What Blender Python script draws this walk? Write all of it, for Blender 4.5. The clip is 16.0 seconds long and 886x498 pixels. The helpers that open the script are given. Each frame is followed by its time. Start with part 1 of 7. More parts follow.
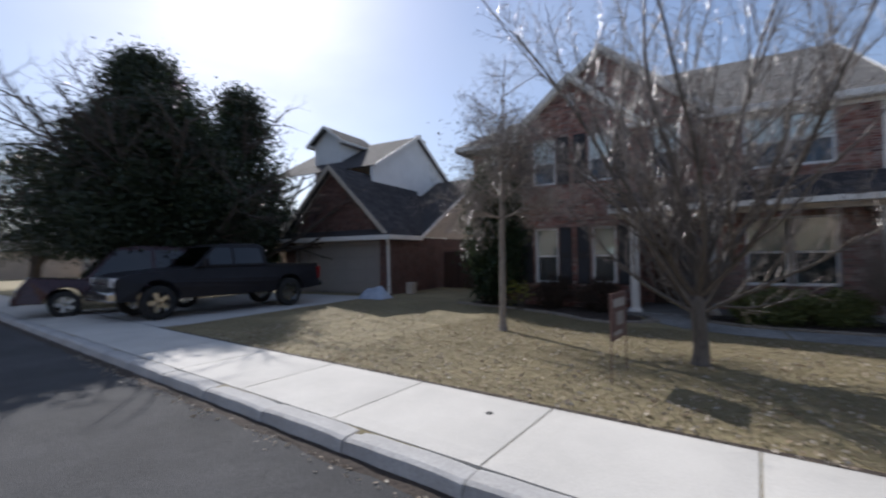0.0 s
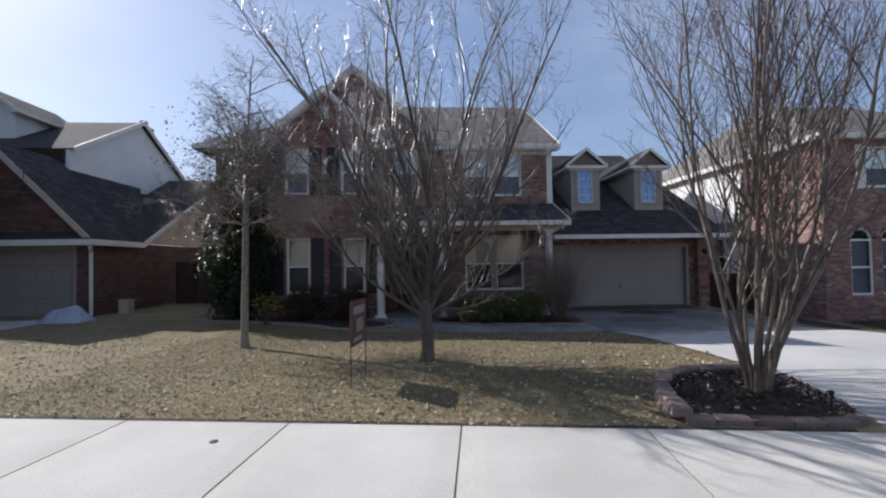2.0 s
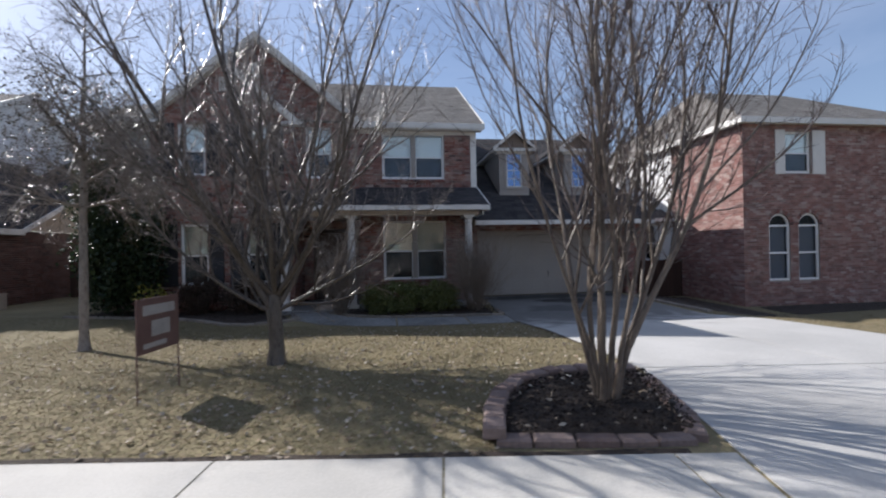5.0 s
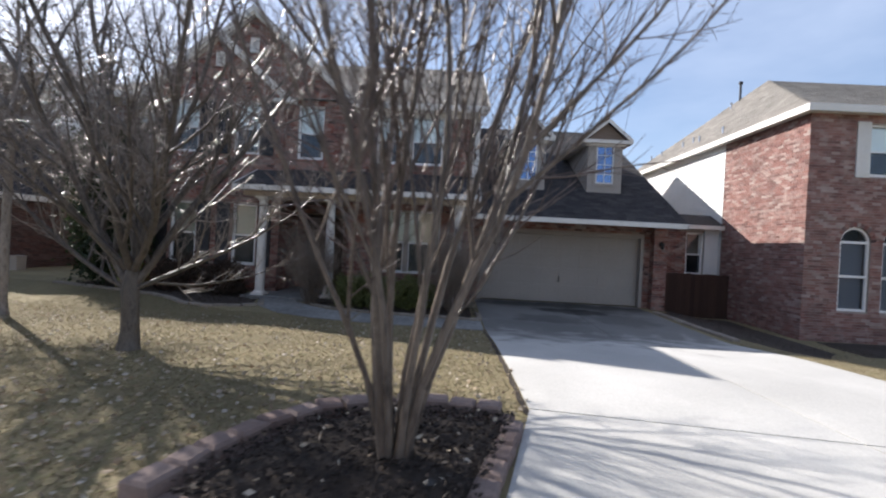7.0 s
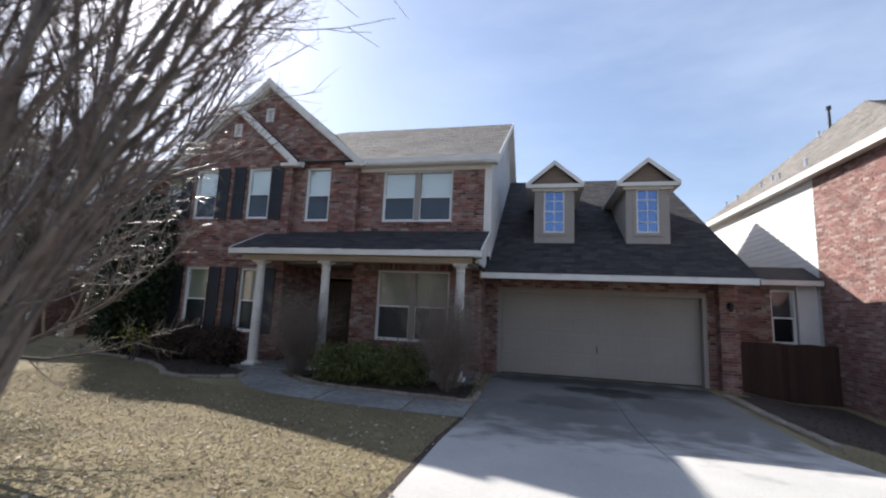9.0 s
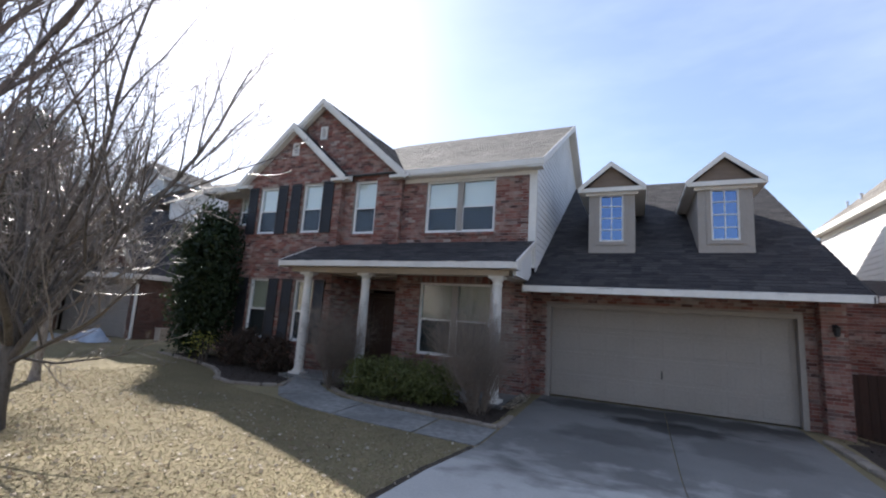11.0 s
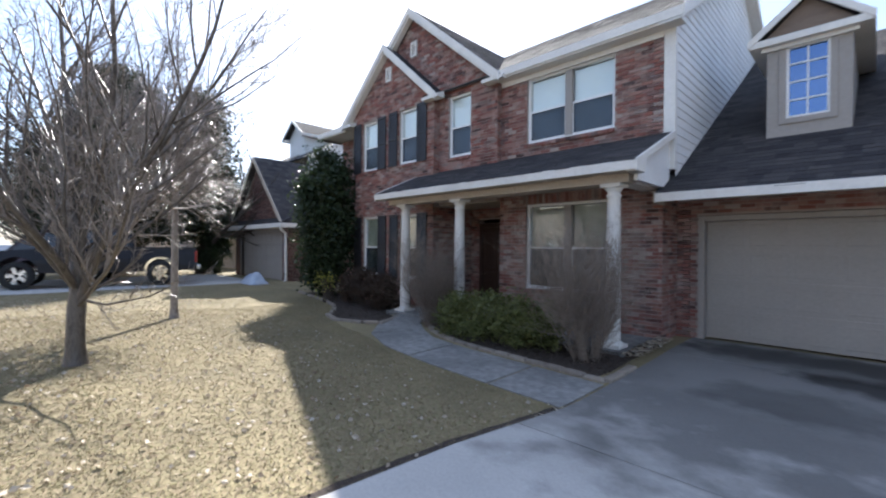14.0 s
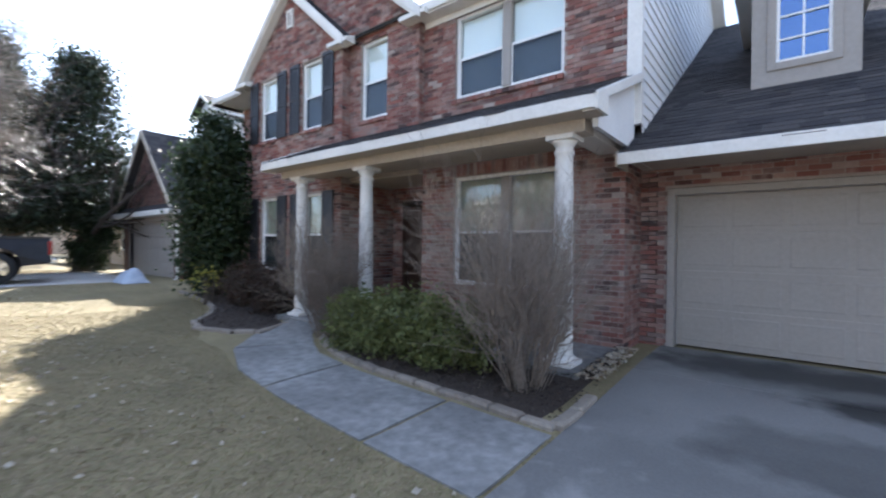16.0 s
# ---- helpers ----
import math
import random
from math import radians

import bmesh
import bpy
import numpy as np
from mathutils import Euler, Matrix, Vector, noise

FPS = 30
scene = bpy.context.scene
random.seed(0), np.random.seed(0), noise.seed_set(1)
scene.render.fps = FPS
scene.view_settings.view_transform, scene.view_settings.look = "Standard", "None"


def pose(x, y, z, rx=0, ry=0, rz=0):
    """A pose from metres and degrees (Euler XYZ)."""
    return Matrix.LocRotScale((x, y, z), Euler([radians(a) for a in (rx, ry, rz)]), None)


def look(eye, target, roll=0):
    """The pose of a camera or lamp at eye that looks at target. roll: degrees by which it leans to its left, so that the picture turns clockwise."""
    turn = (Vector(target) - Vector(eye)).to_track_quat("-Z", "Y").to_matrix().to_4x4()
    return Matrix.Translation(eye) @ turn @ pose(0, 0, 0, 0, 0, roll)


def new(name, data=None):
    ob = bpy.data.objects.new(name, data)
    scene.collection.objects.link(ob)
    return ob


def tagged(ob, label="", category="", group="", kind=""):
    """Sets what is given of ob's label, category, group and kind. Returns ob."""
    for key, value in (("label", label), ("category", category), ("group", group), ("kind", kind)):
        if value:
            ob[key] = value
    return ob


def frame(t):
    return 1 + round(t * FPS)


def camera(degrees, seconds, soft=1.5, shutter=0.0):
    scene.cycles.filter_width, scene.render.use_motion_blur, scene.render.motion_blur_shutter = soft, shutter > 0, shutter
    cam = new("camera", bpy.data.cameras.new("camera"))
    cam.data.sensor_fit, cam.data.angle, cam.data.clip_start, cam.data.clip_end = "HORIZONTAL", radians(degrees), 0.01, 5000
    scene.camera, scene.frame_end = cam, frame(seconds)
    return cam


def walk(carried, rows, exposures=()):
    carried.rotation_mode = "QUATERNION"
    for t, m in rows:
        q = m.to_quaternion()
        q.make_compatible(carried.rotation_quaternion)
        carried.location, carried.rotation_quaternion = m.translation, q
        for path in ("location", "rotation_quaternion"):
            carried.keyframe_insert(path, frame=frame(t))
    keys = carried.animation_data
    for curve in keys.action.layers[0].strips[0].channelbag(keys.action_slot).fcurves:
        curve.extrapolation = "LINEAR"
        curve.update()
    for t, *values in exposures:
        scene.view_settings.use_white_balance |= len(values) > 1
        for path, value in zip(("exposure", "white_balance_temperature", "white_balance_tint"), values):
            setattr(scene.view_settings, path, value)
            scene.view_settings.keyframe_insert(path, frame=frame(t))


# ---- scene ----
cam = camera(91.9, 16.0, soft=2.1, shutter=0.5)
PATH = [
    (0, (-4.801, -14.875, 1.64), (-5.753, -13.116, 1.668), -1.0),
    (0.5, (-4.721, -14.847, 1.61), (-5.29, -12.93, 1.644), -0.2),
    (1, (-4.678, -14.839, 1.615), (-4.909, -12.853, 1.665), -0.3),
    (1.5, (-4.629, -14.84, 1.638), (-4.619, -12.84, 1.687), -1.0),
    (2, (-4.64, -14.849, 1.615), (-4.528, -12.853, 1.678), -0.8),
    (2.5, (-4.613, -14.854, 1.607), (-4.494, -12.858, 1.653), -1.2),
    (3, (-4.508, -14.836, 1.581), (-4.396, -12.839, 1.631), -2.6),
    (3.5, (-4.311, -14.751, 1.593), (-4.139, -12.759, 1.629), -0.7),
    (4, (-4.011, -14.551, 1.577), (-3.715, -12.573, 1.568), -0.6),
    (6.5, (-1.319, -13.442, 1.629), (-1.246, -11.443, 1.654), 1.0),
    (7, (-0.809, -13.097, 1.498), (-0.854, -11.097, 1.488), 3.0),
    (7.5, (-0.254, -12.652, 1.527), (-0.389, -10.657, 1.546), 0.8),
    (8, (0.228, -12.305, 1.56), (-0.036, -10.325, 1.662), 2.0),
    (8.5, (0.658, -11.896, 1.562), (0.31, -9.94, 1.786), 2.2),
    (11, (1.997, -10.705, 1.672), (1.167, -8.911, 1.979), 3.7),
    (11.5, (2.131, -10.663, 1.691), (1.267, -8.88, 1.962), 2.2),
    (12, (2.179, -10.506, 1.636), (1.383, -8.676, 1.761), 0.3),
    (12.5, (2.255, -10.139, 1.604), (1.331, -8.367, 1.682), 0.4),
    (13, (2.335, -9.67, 1.58), (1.178, -8.039, 1.621), 1.1),
    (13.5, (2.293, -9.18, 1.563), (1.002, -7.652, 1.558), 3.3),
    (14, (2.193, -8.665, 1.556), (0.771, -7.258, 1.547), 0.5),
    (14.5, (2.016, -8.146, 1.5), (0.493, -6.85, 1.523), -0.4),
    (15, (1.801, -7.638, 1.448), (0.31, -6.305, 1.45), -0.4),
    (15.5, (1.526, -7.144, 1.39), (0.124, -5.717, 1.367), 0.9),
    (16, (1.236, -6.655, 1.312), (-0.008, -5.089, 1.302), 0.7),
]
walk(cam, [(t, look(eye, target, roll)) for t, eye, target, roll in PATH],
     [(0, 0.42, 5600, 14), (4.2, 0.4, 5600, 14), (6.5, 1.02, 5850, 13), (8.5, 0.97, 5900, 13), (11, 1.25, 5850, 13), (11.5, 1.18, 5800, 13), (12, 1.06, 5750, 13), (13, 1.4, 5700, 13), (14.5, 1.88, 5700, 12), (16, 2.3, 5650, 12)])

# ---- light ----
SUN_AZ, SUN_EL = radians(53.1), radians(34.7)      # the sun stands behind the house, to its left
sun = new("sun", bpy.data.lights.new("sun", "SUN"))
sun.data.energy, sun.data.angle, sun.data.color = 5.0, radians(0.6), (1.0, 0.9, 0.75)
sun.matrix_world = look((0, 0, 30), Vector((0, 0, 30)) + Vector((math.sin(SUN_AZ) * math.cos(SUN_EL), -math.cos(SUN_AZ) * math.cos(SUN_EL), -math.sin(SUN_EL))))
world = bpy.data.worlds.new("sky")
scene.world, world.use_nodes = world, True
sky = world.node_tree.nodes.new("ShaderNodeTexSky")
sky.sky_type, sky.sun_disc, sky.sun_elevation, sky.sun_rotation = "NISHITA", False, SUN_EL, 2 * math.pi - SUN_AZ
sky.altitude, sky.air_density, sky.dust_density, sky.ozone_density = 200, 1.1, 1.1, 1.1
# thin high haze all over the sky, a little streaked
haze = world.node_tree.nodes.new("ShaderNodeMix")
haze.data_type = "RGBA"
haze.inputs[7].default_value = (5.8, 6.3, 7.2, 1)
direction, drawn, streak, amount = [world.node_tree.nodes.new("ShaderNode" + k) for k in ("TexCoord", "Mapping", "TexNoise", "MapRange")]
drawn.inputs["Scale"].default_value = (1.2, 1.9, 4.0)
streak.inputs["Scale"].default_value, streak.inputs["Detail"].default_value, streak.inputs["Roughness"].default_value = 1.6, 5, 0.55
amount.inputs[1].default_value, amount.inputs[2].default_value, amount.inputs[3].default_value, amount.inputs[4].default_value = 0.35, 0.7, 0.2, 0.5
for a, b in ((direction.outputs["Generated"], drawn.inputs["Vector"]), (drawn.outputs[0], streak.inputs["Vector"]), (streak.outputs[0], amount.inputs[0]), (amount.outputs[0], haze.inputs[0]),
             (sky.outputs[0], haze.inputs[6]), (haze.outputs[2], world.node_tree.nodes["Background"].inputs[0])):
    world.node_tree.links.new(a, b)
world.node_tree.nodes["Background"].inputs[1].default_value = 0.077


# ---- materials ----
def surface(name, colours, rough=0.8, fine=40.0, coarse=1.2, bump=0.2, metal=0.0, spread="noise", stretch=(1, 1, 1), spec=0.4, stain=0.25, edges=(0.3, 0.7)):
    """A procedural surface: colours mixed by grain, or piece by piece, with large soft stains and a fine relief."""
    m = bpy.data.materials.new(name)
    m.use_nodes = True
    nt = m.node_tree
    n, link = nt.nodes, nt.links.new
    bsdf = n["Principled BSDF"]
    bsdf.inputs["Roughness"].default_value, bsdf.inputs["Metallic"].default_value = rough, metal
    bsdf.inputs["Specular IOR Level"].default_value = spec
    co, mp = n.new("ShaderNodeTexCoord"), n.new("ShaderNodeMapping")
    mp.inputs["Scale"].default_value = stretch
    link(co.outputs["Object"], mp.inputs["Vector"])
    grain, large = n.new("ShaderNodeTexNoise"), n.new("ShaderNodeTexNoise")
    for tex, scale, detail in ((grain, fine, 6), (large, coarse, 4)):
        tex.inputs["Scale"].default_value, tex.inputs["Detail"].default_value, tex.inputs["Roughness"].default_value = scale, detail, 0.62
        link(mp.outputs[0], tex.inputs["Vector"])
    ramp = n.new("ShaderNodeValToRGB")
    while len(ramp.color_ramp.elements) < len(colours):
        ramp.color_ramp.elements.new(0.5)
    lo, hi = (0.02, 0.98) if spread != "noise" else edges
    for i, (e, c) in enumerate(zip(ramp.color_ramp.elements, colours)):
        e.position, e.color = lo + (hi - lo) * i / max(1, len(colours) - 1), (*c, 1)
    if spread == "island":
        geo = n.new("ShaderNodeNewGeometry")
        link(geo.outputs["Random Per Island"], ramp.inputs[0])
    elif spread == "object":
        info = n.new("ShaderNodeObjectInfo")
        link(info.outputs["Random"], ramp.inputs[0])
    else:
        link(grain.outputs[0], ramp.inputs[0])
    mix = n.new("ShaderNodeMix")
    mix.data_type, mix.blend_type = "RGBA", "MULTIPLY"
    mix.inputs[0].default_value = 1.0
    shade = n.new("ShaderNodeValToRGB")
    shade.color_ramp.elements[0].position, shade.color_ramp.elements[1].position = 0.32, 0.68
    shade.color_ramp.elements[0].color, shade.color_ramp.elements[1].color = (*[1 - stain] * 3, 1), (1, 1, 1, 1)
    link(large.outputs[0], shade.inputs[0])
    link(ramp.outputs[0], mix.inputs[6])
    link(shade.outputs[0], mix.inputs[7])
    out = mix.outputs[2]
    if spread != "noise":
        mul = n.new("ShaderNodeMix")
        mul.data_type, mul.blend_type = "RGBA", "MULTIPLY"
        mul.inputs[0].default_value = 0.55
        link(out, mul.inputs[6])
        link(grain.outputs[0], mul.inputs[7])
        out = mul.outputs[2]
    link(out, bsdf.inputs["Base Color"])
    if bump:
        b = n.new("ShaderNodeBump")
        b.inputs["Strength"].default_value, b.inputs["Distance"].default_value = bump, 0.02
        link(grain.outputs[0], b.inputs["Height"])
        link(b.outputs[0], bsdf.inputs["Normal"])
    return m


def leafy(name, colours, rough=0.55, thin=0.25):
    """Leaves: coloured leaf by leaf, letting a little light through."""
    m = surface(name, colours, rough, 8, 0.6, 0, 0, "island", spec=0.35)
    bsdf = m.node_tree.nodes["Principled BSDF"]
    tr = m.node_tree.nodes.new("ShaderNodeBsdfTranslucent")
    mix = m.node_tree.nodes.new("ShaderNodeMixShader")
    mix.inputs[0].default_value = thin
    m.node_tree.links.new(bsdf.inputs["Base Color"].links[0].from_socket, tr.inputs[0])
    m.node_tree.links.new(bsdf.outputs[0], mix.inputs[1])
    m.node_tree.links.new(tr.outputs[0], mix.inputs[2])
    m.node_tree.links.new(mix.outputs[0], m.node_tree.nodes["Material Output"].inputs[0])
    return m


def glassy(name, tint, gloss_rough=0.02, reflect=0.9, least=0.075):
    """A thin pane: clear, with the mirror image that glass gives."""
    m = bpy.data.materials.new(name)
    m.use_nodes = True
    nt = m.node_tree
    n, link = nt.nodes, nt.links.new
    n.remove(n["Principled BSDF"])
    tr, gl, mix, fr = n.new("ShaderNodeBsdfTransparent"), n.new("ShaderNodeBsdfGlossy"), n.new("ShaderNodeMixShader"), n.new("ShaderNodeLayerWeight")
    rise, amount = n.new("ShaderNodeMath"), n.new("ShaderNodeMath")
    rise.operation, amount.operation = "POWER", "MULTIPLY_ADD"
    rise.inputs[1].default_value, amount.inputs[1].default_value, amount.inputs[2].default_value = 4.0, 0.6, least
    tr.inputs[0].default_value, gl.inputs[0].default_value = (*tint, 1), (*[reflect] * 3, 1)
    gl.inputs["Roughness"].default_value = gloss_rough
    link(fr.outputs["Facing"], rise.inputs[0])
    link(rise.outputs[0], amount.inputs[0])
    link(amount.outputs[0], mix.inputs[0])
    link(tr.outputs[0], mix.inputs[1])
    link(gl.outputs[0], mix.inputs[2])
    link(mix.outputs[0], n["Material Output"].inputs[0])
    return m


BRICKS = [(0.10, 0.062, 0.058), (0.28, 0.112, 0.088), (0.36, 0.14, 0.108), (0.27, 0.125, 0.105), (0.44, 0.25, 0.205), (0.20, 0.125, 0.115), (0.56, 0.47, 0.41), (0.36, 0.145, 0.112), (0.15, 0.082, 0.073), (0.48, 0.31, 0.26), (0.32, 0.13, 0.10)]
M_BRICK = surface("red_brick", BRICKS, 0.9, 55, 0.9, 0.5, spread="island", stain=0.22)
M_BRICK_ONE = surface("red_brick_single", BRICKS, 0.9, 55, 0.9, 0.5, spread="object", stain=0.22)
M_BRICK_PINK = surface("pinkish_brick", [(0.24, 0.135, 0.12), (0.36, 0.175, 0.15), (0.45, 0.26, 0.225), (0.31, 0.16, 0.14), (0.58, 0.46, 0.41), (0.40, 0.20, 0.17), (0.27, 0.15, 0.135), (0.50, 0.33, 0.29)], 0.9, 55, 0.9, 0.5, spread="island", stain=0.2)
M_MORTAR = surface("mortar", [(0.30, 0.25, 0.22), (0.42, 0.37, 0.33)], 0.95, 60, 2, 0.3)
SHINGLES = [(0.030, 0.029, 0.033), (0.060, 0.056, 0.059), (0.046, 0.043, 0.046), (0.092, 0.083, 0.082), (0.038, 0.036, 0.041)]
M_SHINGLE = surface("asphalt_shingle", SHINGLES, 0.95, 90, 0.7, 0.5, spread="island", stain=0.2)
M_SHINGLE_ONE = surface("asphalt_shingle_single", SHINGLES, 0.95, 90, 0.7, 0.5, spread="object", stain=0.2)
# Several times paler than the shingles of the garage, porch and gables.
M_SHINGLE_WARM = surface("pale_shingle", [(0.23, 0.215, 0.19), (0.31, 0.285, 0.255), (0.26, 0.24, 0.215), (0.35, 0.325, 0.29)], 0.95, 90, 0.7, 0.5, spread="island", stain=0.2)
M_ROOFDECK = surface("roof_felt", [(0.035, 0.034, 0.035), (0.05, 0.048, 0.048)], 0.95, 50, 1, 0.2)
M_WHITE = surface("white_trim_paint", [(0.66, 0.64, 0.60), (0.76, 0.74, 0.70)], 0.55, 25, 1.5, 0.05, stain=0.14)
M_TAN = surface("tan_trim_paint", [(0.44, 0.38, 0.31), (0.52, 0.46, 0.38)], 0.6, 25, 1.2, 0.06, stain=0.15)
M_DOORTAN = surface("beige_door_paint", [(0.29, 0.265, 0.24), (0.335, 0.305, 0.278)], 0.5, 20, 0.8, 0.04, stain=0.12)
M_SIDING = surface("white_lap_siding", [(0.66, 0.66, 0.66), (0.76, 0.76, 0.75)], 0.6, 30, 1.2, 0.05, stain=0.12)
M_TANSIDING = surface("tan_lap_siding", [(0.46, 0.38, 0.29), (0.54, 0.45, 0.36)], 0.65, 30, 1.2, 0.05, stain=0.15)
M_SHUTTER = surface("black_shutter_paint", [(0.014, 0.014, 0.017), (0.025, 0.025, 0.03)], 0.5, 30, 2, 0.05)
M_VINYL = surface("white_vinyl", [(0.74, 0.74, 0.73), (0.80, 0.80, 0.79)], 0.4, 20, 2, 0.02, stain=0.08)
M_SHADE = surface("olive_window_shade", [(0.30, 0.31, 0.25), (0.36, 0.365, 0.30)], 0.7, 10, 1, 0.0, stain=0.1)
M_BLIND = surface("white_blind", [(0.80, 0.83, 0.82), (0.86, 0.88, 0.87)], 0.6, 10, 1, 0.0, stain=0.08)
M_DARKBRICK = surface("dark_brown_brick", [(0.075, 0.045, 0.04), (0.15, 0.075, 0.062), (0.20, 0.095, 0.076), (0.14, 0.08, 0.07), (0.24, 0.14, 0.118), (0.11, 0.07, 0.063)], 0.9, 55, 0.9, 0.5, spread="island", stain=0.22)
M_SCREEN = glassy("insect_screen", (0.60, 0.62, 0.66), 0.35, 0.16)
M_GLASS = glassy("window_glass", (0.94, 0.97, 0.97), 0.01, 0.95)
M_SKYTINT = glassy("sky_tinted_glass", (0.16, 0.26, 0.5), 0.02, 0.9, 0.3)
M_SKYTINT.node_tree.nodes["Glossy BSDF"].inputs[0].default_value = (0.42, 0.6, 0.95, 1)      # the blue sky's reflection put into the gloss colour
M_CARGLASS = glassy("tinted_car_glass", (0.06, 0.07, 0.08), 0.01, 0.9)
# Backing close behind the glass: the room's dimness put into its colour.
M_DARKROOM = surface("dim_room_backing", [(0.10, 0.09, 0.085), (0.14, 0.13, 0.12)], 0.9, 5, 1, 0)
M_DARKDOOR = surface("dark_stained_wood", [(0.035, 0.018, 0.012), (0.06, 0.03, 0.02)], 0.45, 30, 1.5, 0.1, stretch=(6, 6, 0.6))
M_FENCE = surface("weathered_fence_wood", [(0.06, 0.033, 0.025), (0.095, 0.052, 0.038), (0.075, 0.043, 0.032)], 0.85, 25, 1.5, 0.3, spread="object", stretch=(3, 3, 0.5))
M_CONCRETE = surface("pale_concrete", [(0.45, 0.43, 0.39), (0.56, 0.54, 0.495)], 0.9, 55, 0.7, 0.15, stain=0.2)
M_DRIVE = surface("driveway_concrete", [(0.42, 0.41, 0.39), (0.51, 0.50, 0.475)], 0.9, 45, 0.45, 0.12, stain=0.22)
M_WALK = surface("stained_concrete", [(0.17, 0.168, 0.162), (0.31, 0.306, 0.295)], 0.85, 9, 0.8, 0.15, stain=0.45)
M_KERB = surface("worn_kerb_concrete", [(0.37, 0.36, 0.345), (0.50, 0.49, 0.47)], 0.95, 35, 1.1, 0.35, stain=0.3)
M_ASPHALT = surface("worn_asphalt", [(0.024, 0.024, 0.026), (0.066, 0.066, 0.068), (0.145, 0.145, 0.143)], 0.93, 110, 0.6, 0.8, stain=0.45)
M_SOIL = surface("thatch_soil", [(0.13, 0.10, 0.055), (0.27, 0.215, 0.125), (0.21, 0.185, 0.09), (0.36, 0.29, 0.18)], 0.95, 24, 0.9, 0.3, stain=0.3, edges=(0.32, 0.68))
M_GRASS = leafy("dormant_grass", [(0.36, 0.28, 0.165), (0.45, 0.365, 0.23), (0.28, 0.23, 0.125), (0.51, 0.42, 0.285), (0.22, 0.215, 0.095), (0.39, 0.315, 0.195)], 0.9, 0.2)
M_GREENGRASS = leafy("green_grass", [(0.30, 0.29, 0.12), (0.36, 0.34, 0.155), (0.40, 0.36, 0.20)], 0.85, 0.45)
M_LITTER = leafy("dry_leaves", [(0.58, 0.48, 0.34), (0.72, 0.65, 0.54), (0.42, 0.31, 0.20), (0.64, 0.56, 0.44)], 0.7, 0.15)
M_MULCH = surface("dark_mulch", [(0.022, 0.017, 0.014), (0.06, 0.045, 0.035), (0.035, 0.026, 0.02)], 0.95, 22, 1.5, 1.0, stain=0.3)
M_CHIP = surface("mulch_chip", [(0.018, 0.014, 0.012), (0.05, 0.036, 0.028), (0.11, 0.085, 0.07), (0.03, 0.022, 0.018)], 0.9, 30, 2, 0.2, spread="island")
M_STONE = surface("retaining_block", [(0.27, 0.19, 0.165), (0.37, 0.28, 0.245), (0.32, 0.25, 0.23)], 0.95, 28, 2, 0.6, spread="object", stain=0.3)
M_EDGING = surface("tan_edging_stone", [(0.34, 0.29, 0.24), (0.46, 0.40, 0.33)], 0.95, 25, 2, 0.5, spread="object", stain=0.3)
M_BARK = surface("pale_grey_bark", [(0.085, 0.068, 0.055), (0.30, 0.265, 0.23), (0.15, 0.12, 0.10)], 0.55, 16, 2.5, 0.7, stretch=(1, 1, 0.35))
M_PEARBARK = surface("dark_pear_bark", [(0.03, 0.025, 0.021), (0.15, 0.128, 0.108), (0.062, 0.051, 0.043)], 0.4, 18, 2.5, 0.7, stretch=(1, 1, 0.35), stain=0.4)
M_PEDIMENT = surface("brown_pediment_board", [(0.17, 0.125, 0.095), (0.23, 0.175, 0.135)], 0.7, 25, 2, 0.1, stretch=(1, 1, 6))
M_TWIG = surface("winter_twig", [(0.13, 0.108, 0.092), (0.34, 0.295, 0.255)], 0.35, 20, 2, 0.1)
M_MYRTLE = surface("smooth_tan_bark", [(0.05, 0.04, 0.033), (0.22, 0.18, 0.145), (0.085, 0.067, 0.055)], 0.42, 14, 2.5, 0.4, stretch=(1, 1, 0.3), stain=0.45)
M_MYRTLETWIG = surface("brown_twig", [(0.085, 0.062, 0.055), (0.19, 0.145, 0.125)], 0.5, 20, 2, 0.1)
M_OAKBARK = surface("dark_oak_bark", [(0.05, 0.04, 0.033), (0.11, 0.09, 0.075)], 0.95, 14, 2, 0.9, stretch=(1, 1, 0.3))
M_OAKLEAF = leafy("live_oak_leaf", [(0.025, 0.04, 0.018), (0.04, 0.06, 0.026), (0.06, 0.075, 0.035), (0.035, 0.045, 0.022)], 0.45, 0.15)
M_HOLLY = leafy("holly_leaf", [(0.025, 0.045, 0.02), (0.04, 0.068, 0.026), (0.06, 0.085, 0.032)], 0.42, 0.28)
M_HEDGE = leafy("boxwood_leaf", [(0.12, 0.145, 0.045), (0.18, 0.21, 0.065), (0.26, 0.28, 0.10), (0.15, 0.17, 0.055)], 0.5, 0.25)
M_RUSSET = leafy("russet_leaf", [(0.07, 0.045, 0.035), (0.11, 0.07, 0.05), (0.05, 0.045, 0.03)], 0.7, 0.2)
M_GREYLEAF = leafy("faded_oak_leaf", [(0.17, 0.155, 0.13), (0.26, 0.235, 0.205), (0.12, 0.108, 0.088), (0.095, 0.095, 0.068)], 0.75, 0.2)
M_YELLOWLEAF = leafy("yellow_leaf", [(0.32, 0.33, 0.05), (0.42, 0.38, 0.08)], 0.5, 0.3)
M_SHRUBTWIG = surface("shrub_twig", [(0.15, 0.12, 0.095), (0.31, 0.255, 0.205)], 0.8, 20, 2, 0.1)
M_TRUCK = surface("charcoal_car_paint", [(0.016, 0.016, 0.020), (0.022, 0.022, 0.027)], 0.3, 5, 1, 0.0, 0.0, spec=0.2)
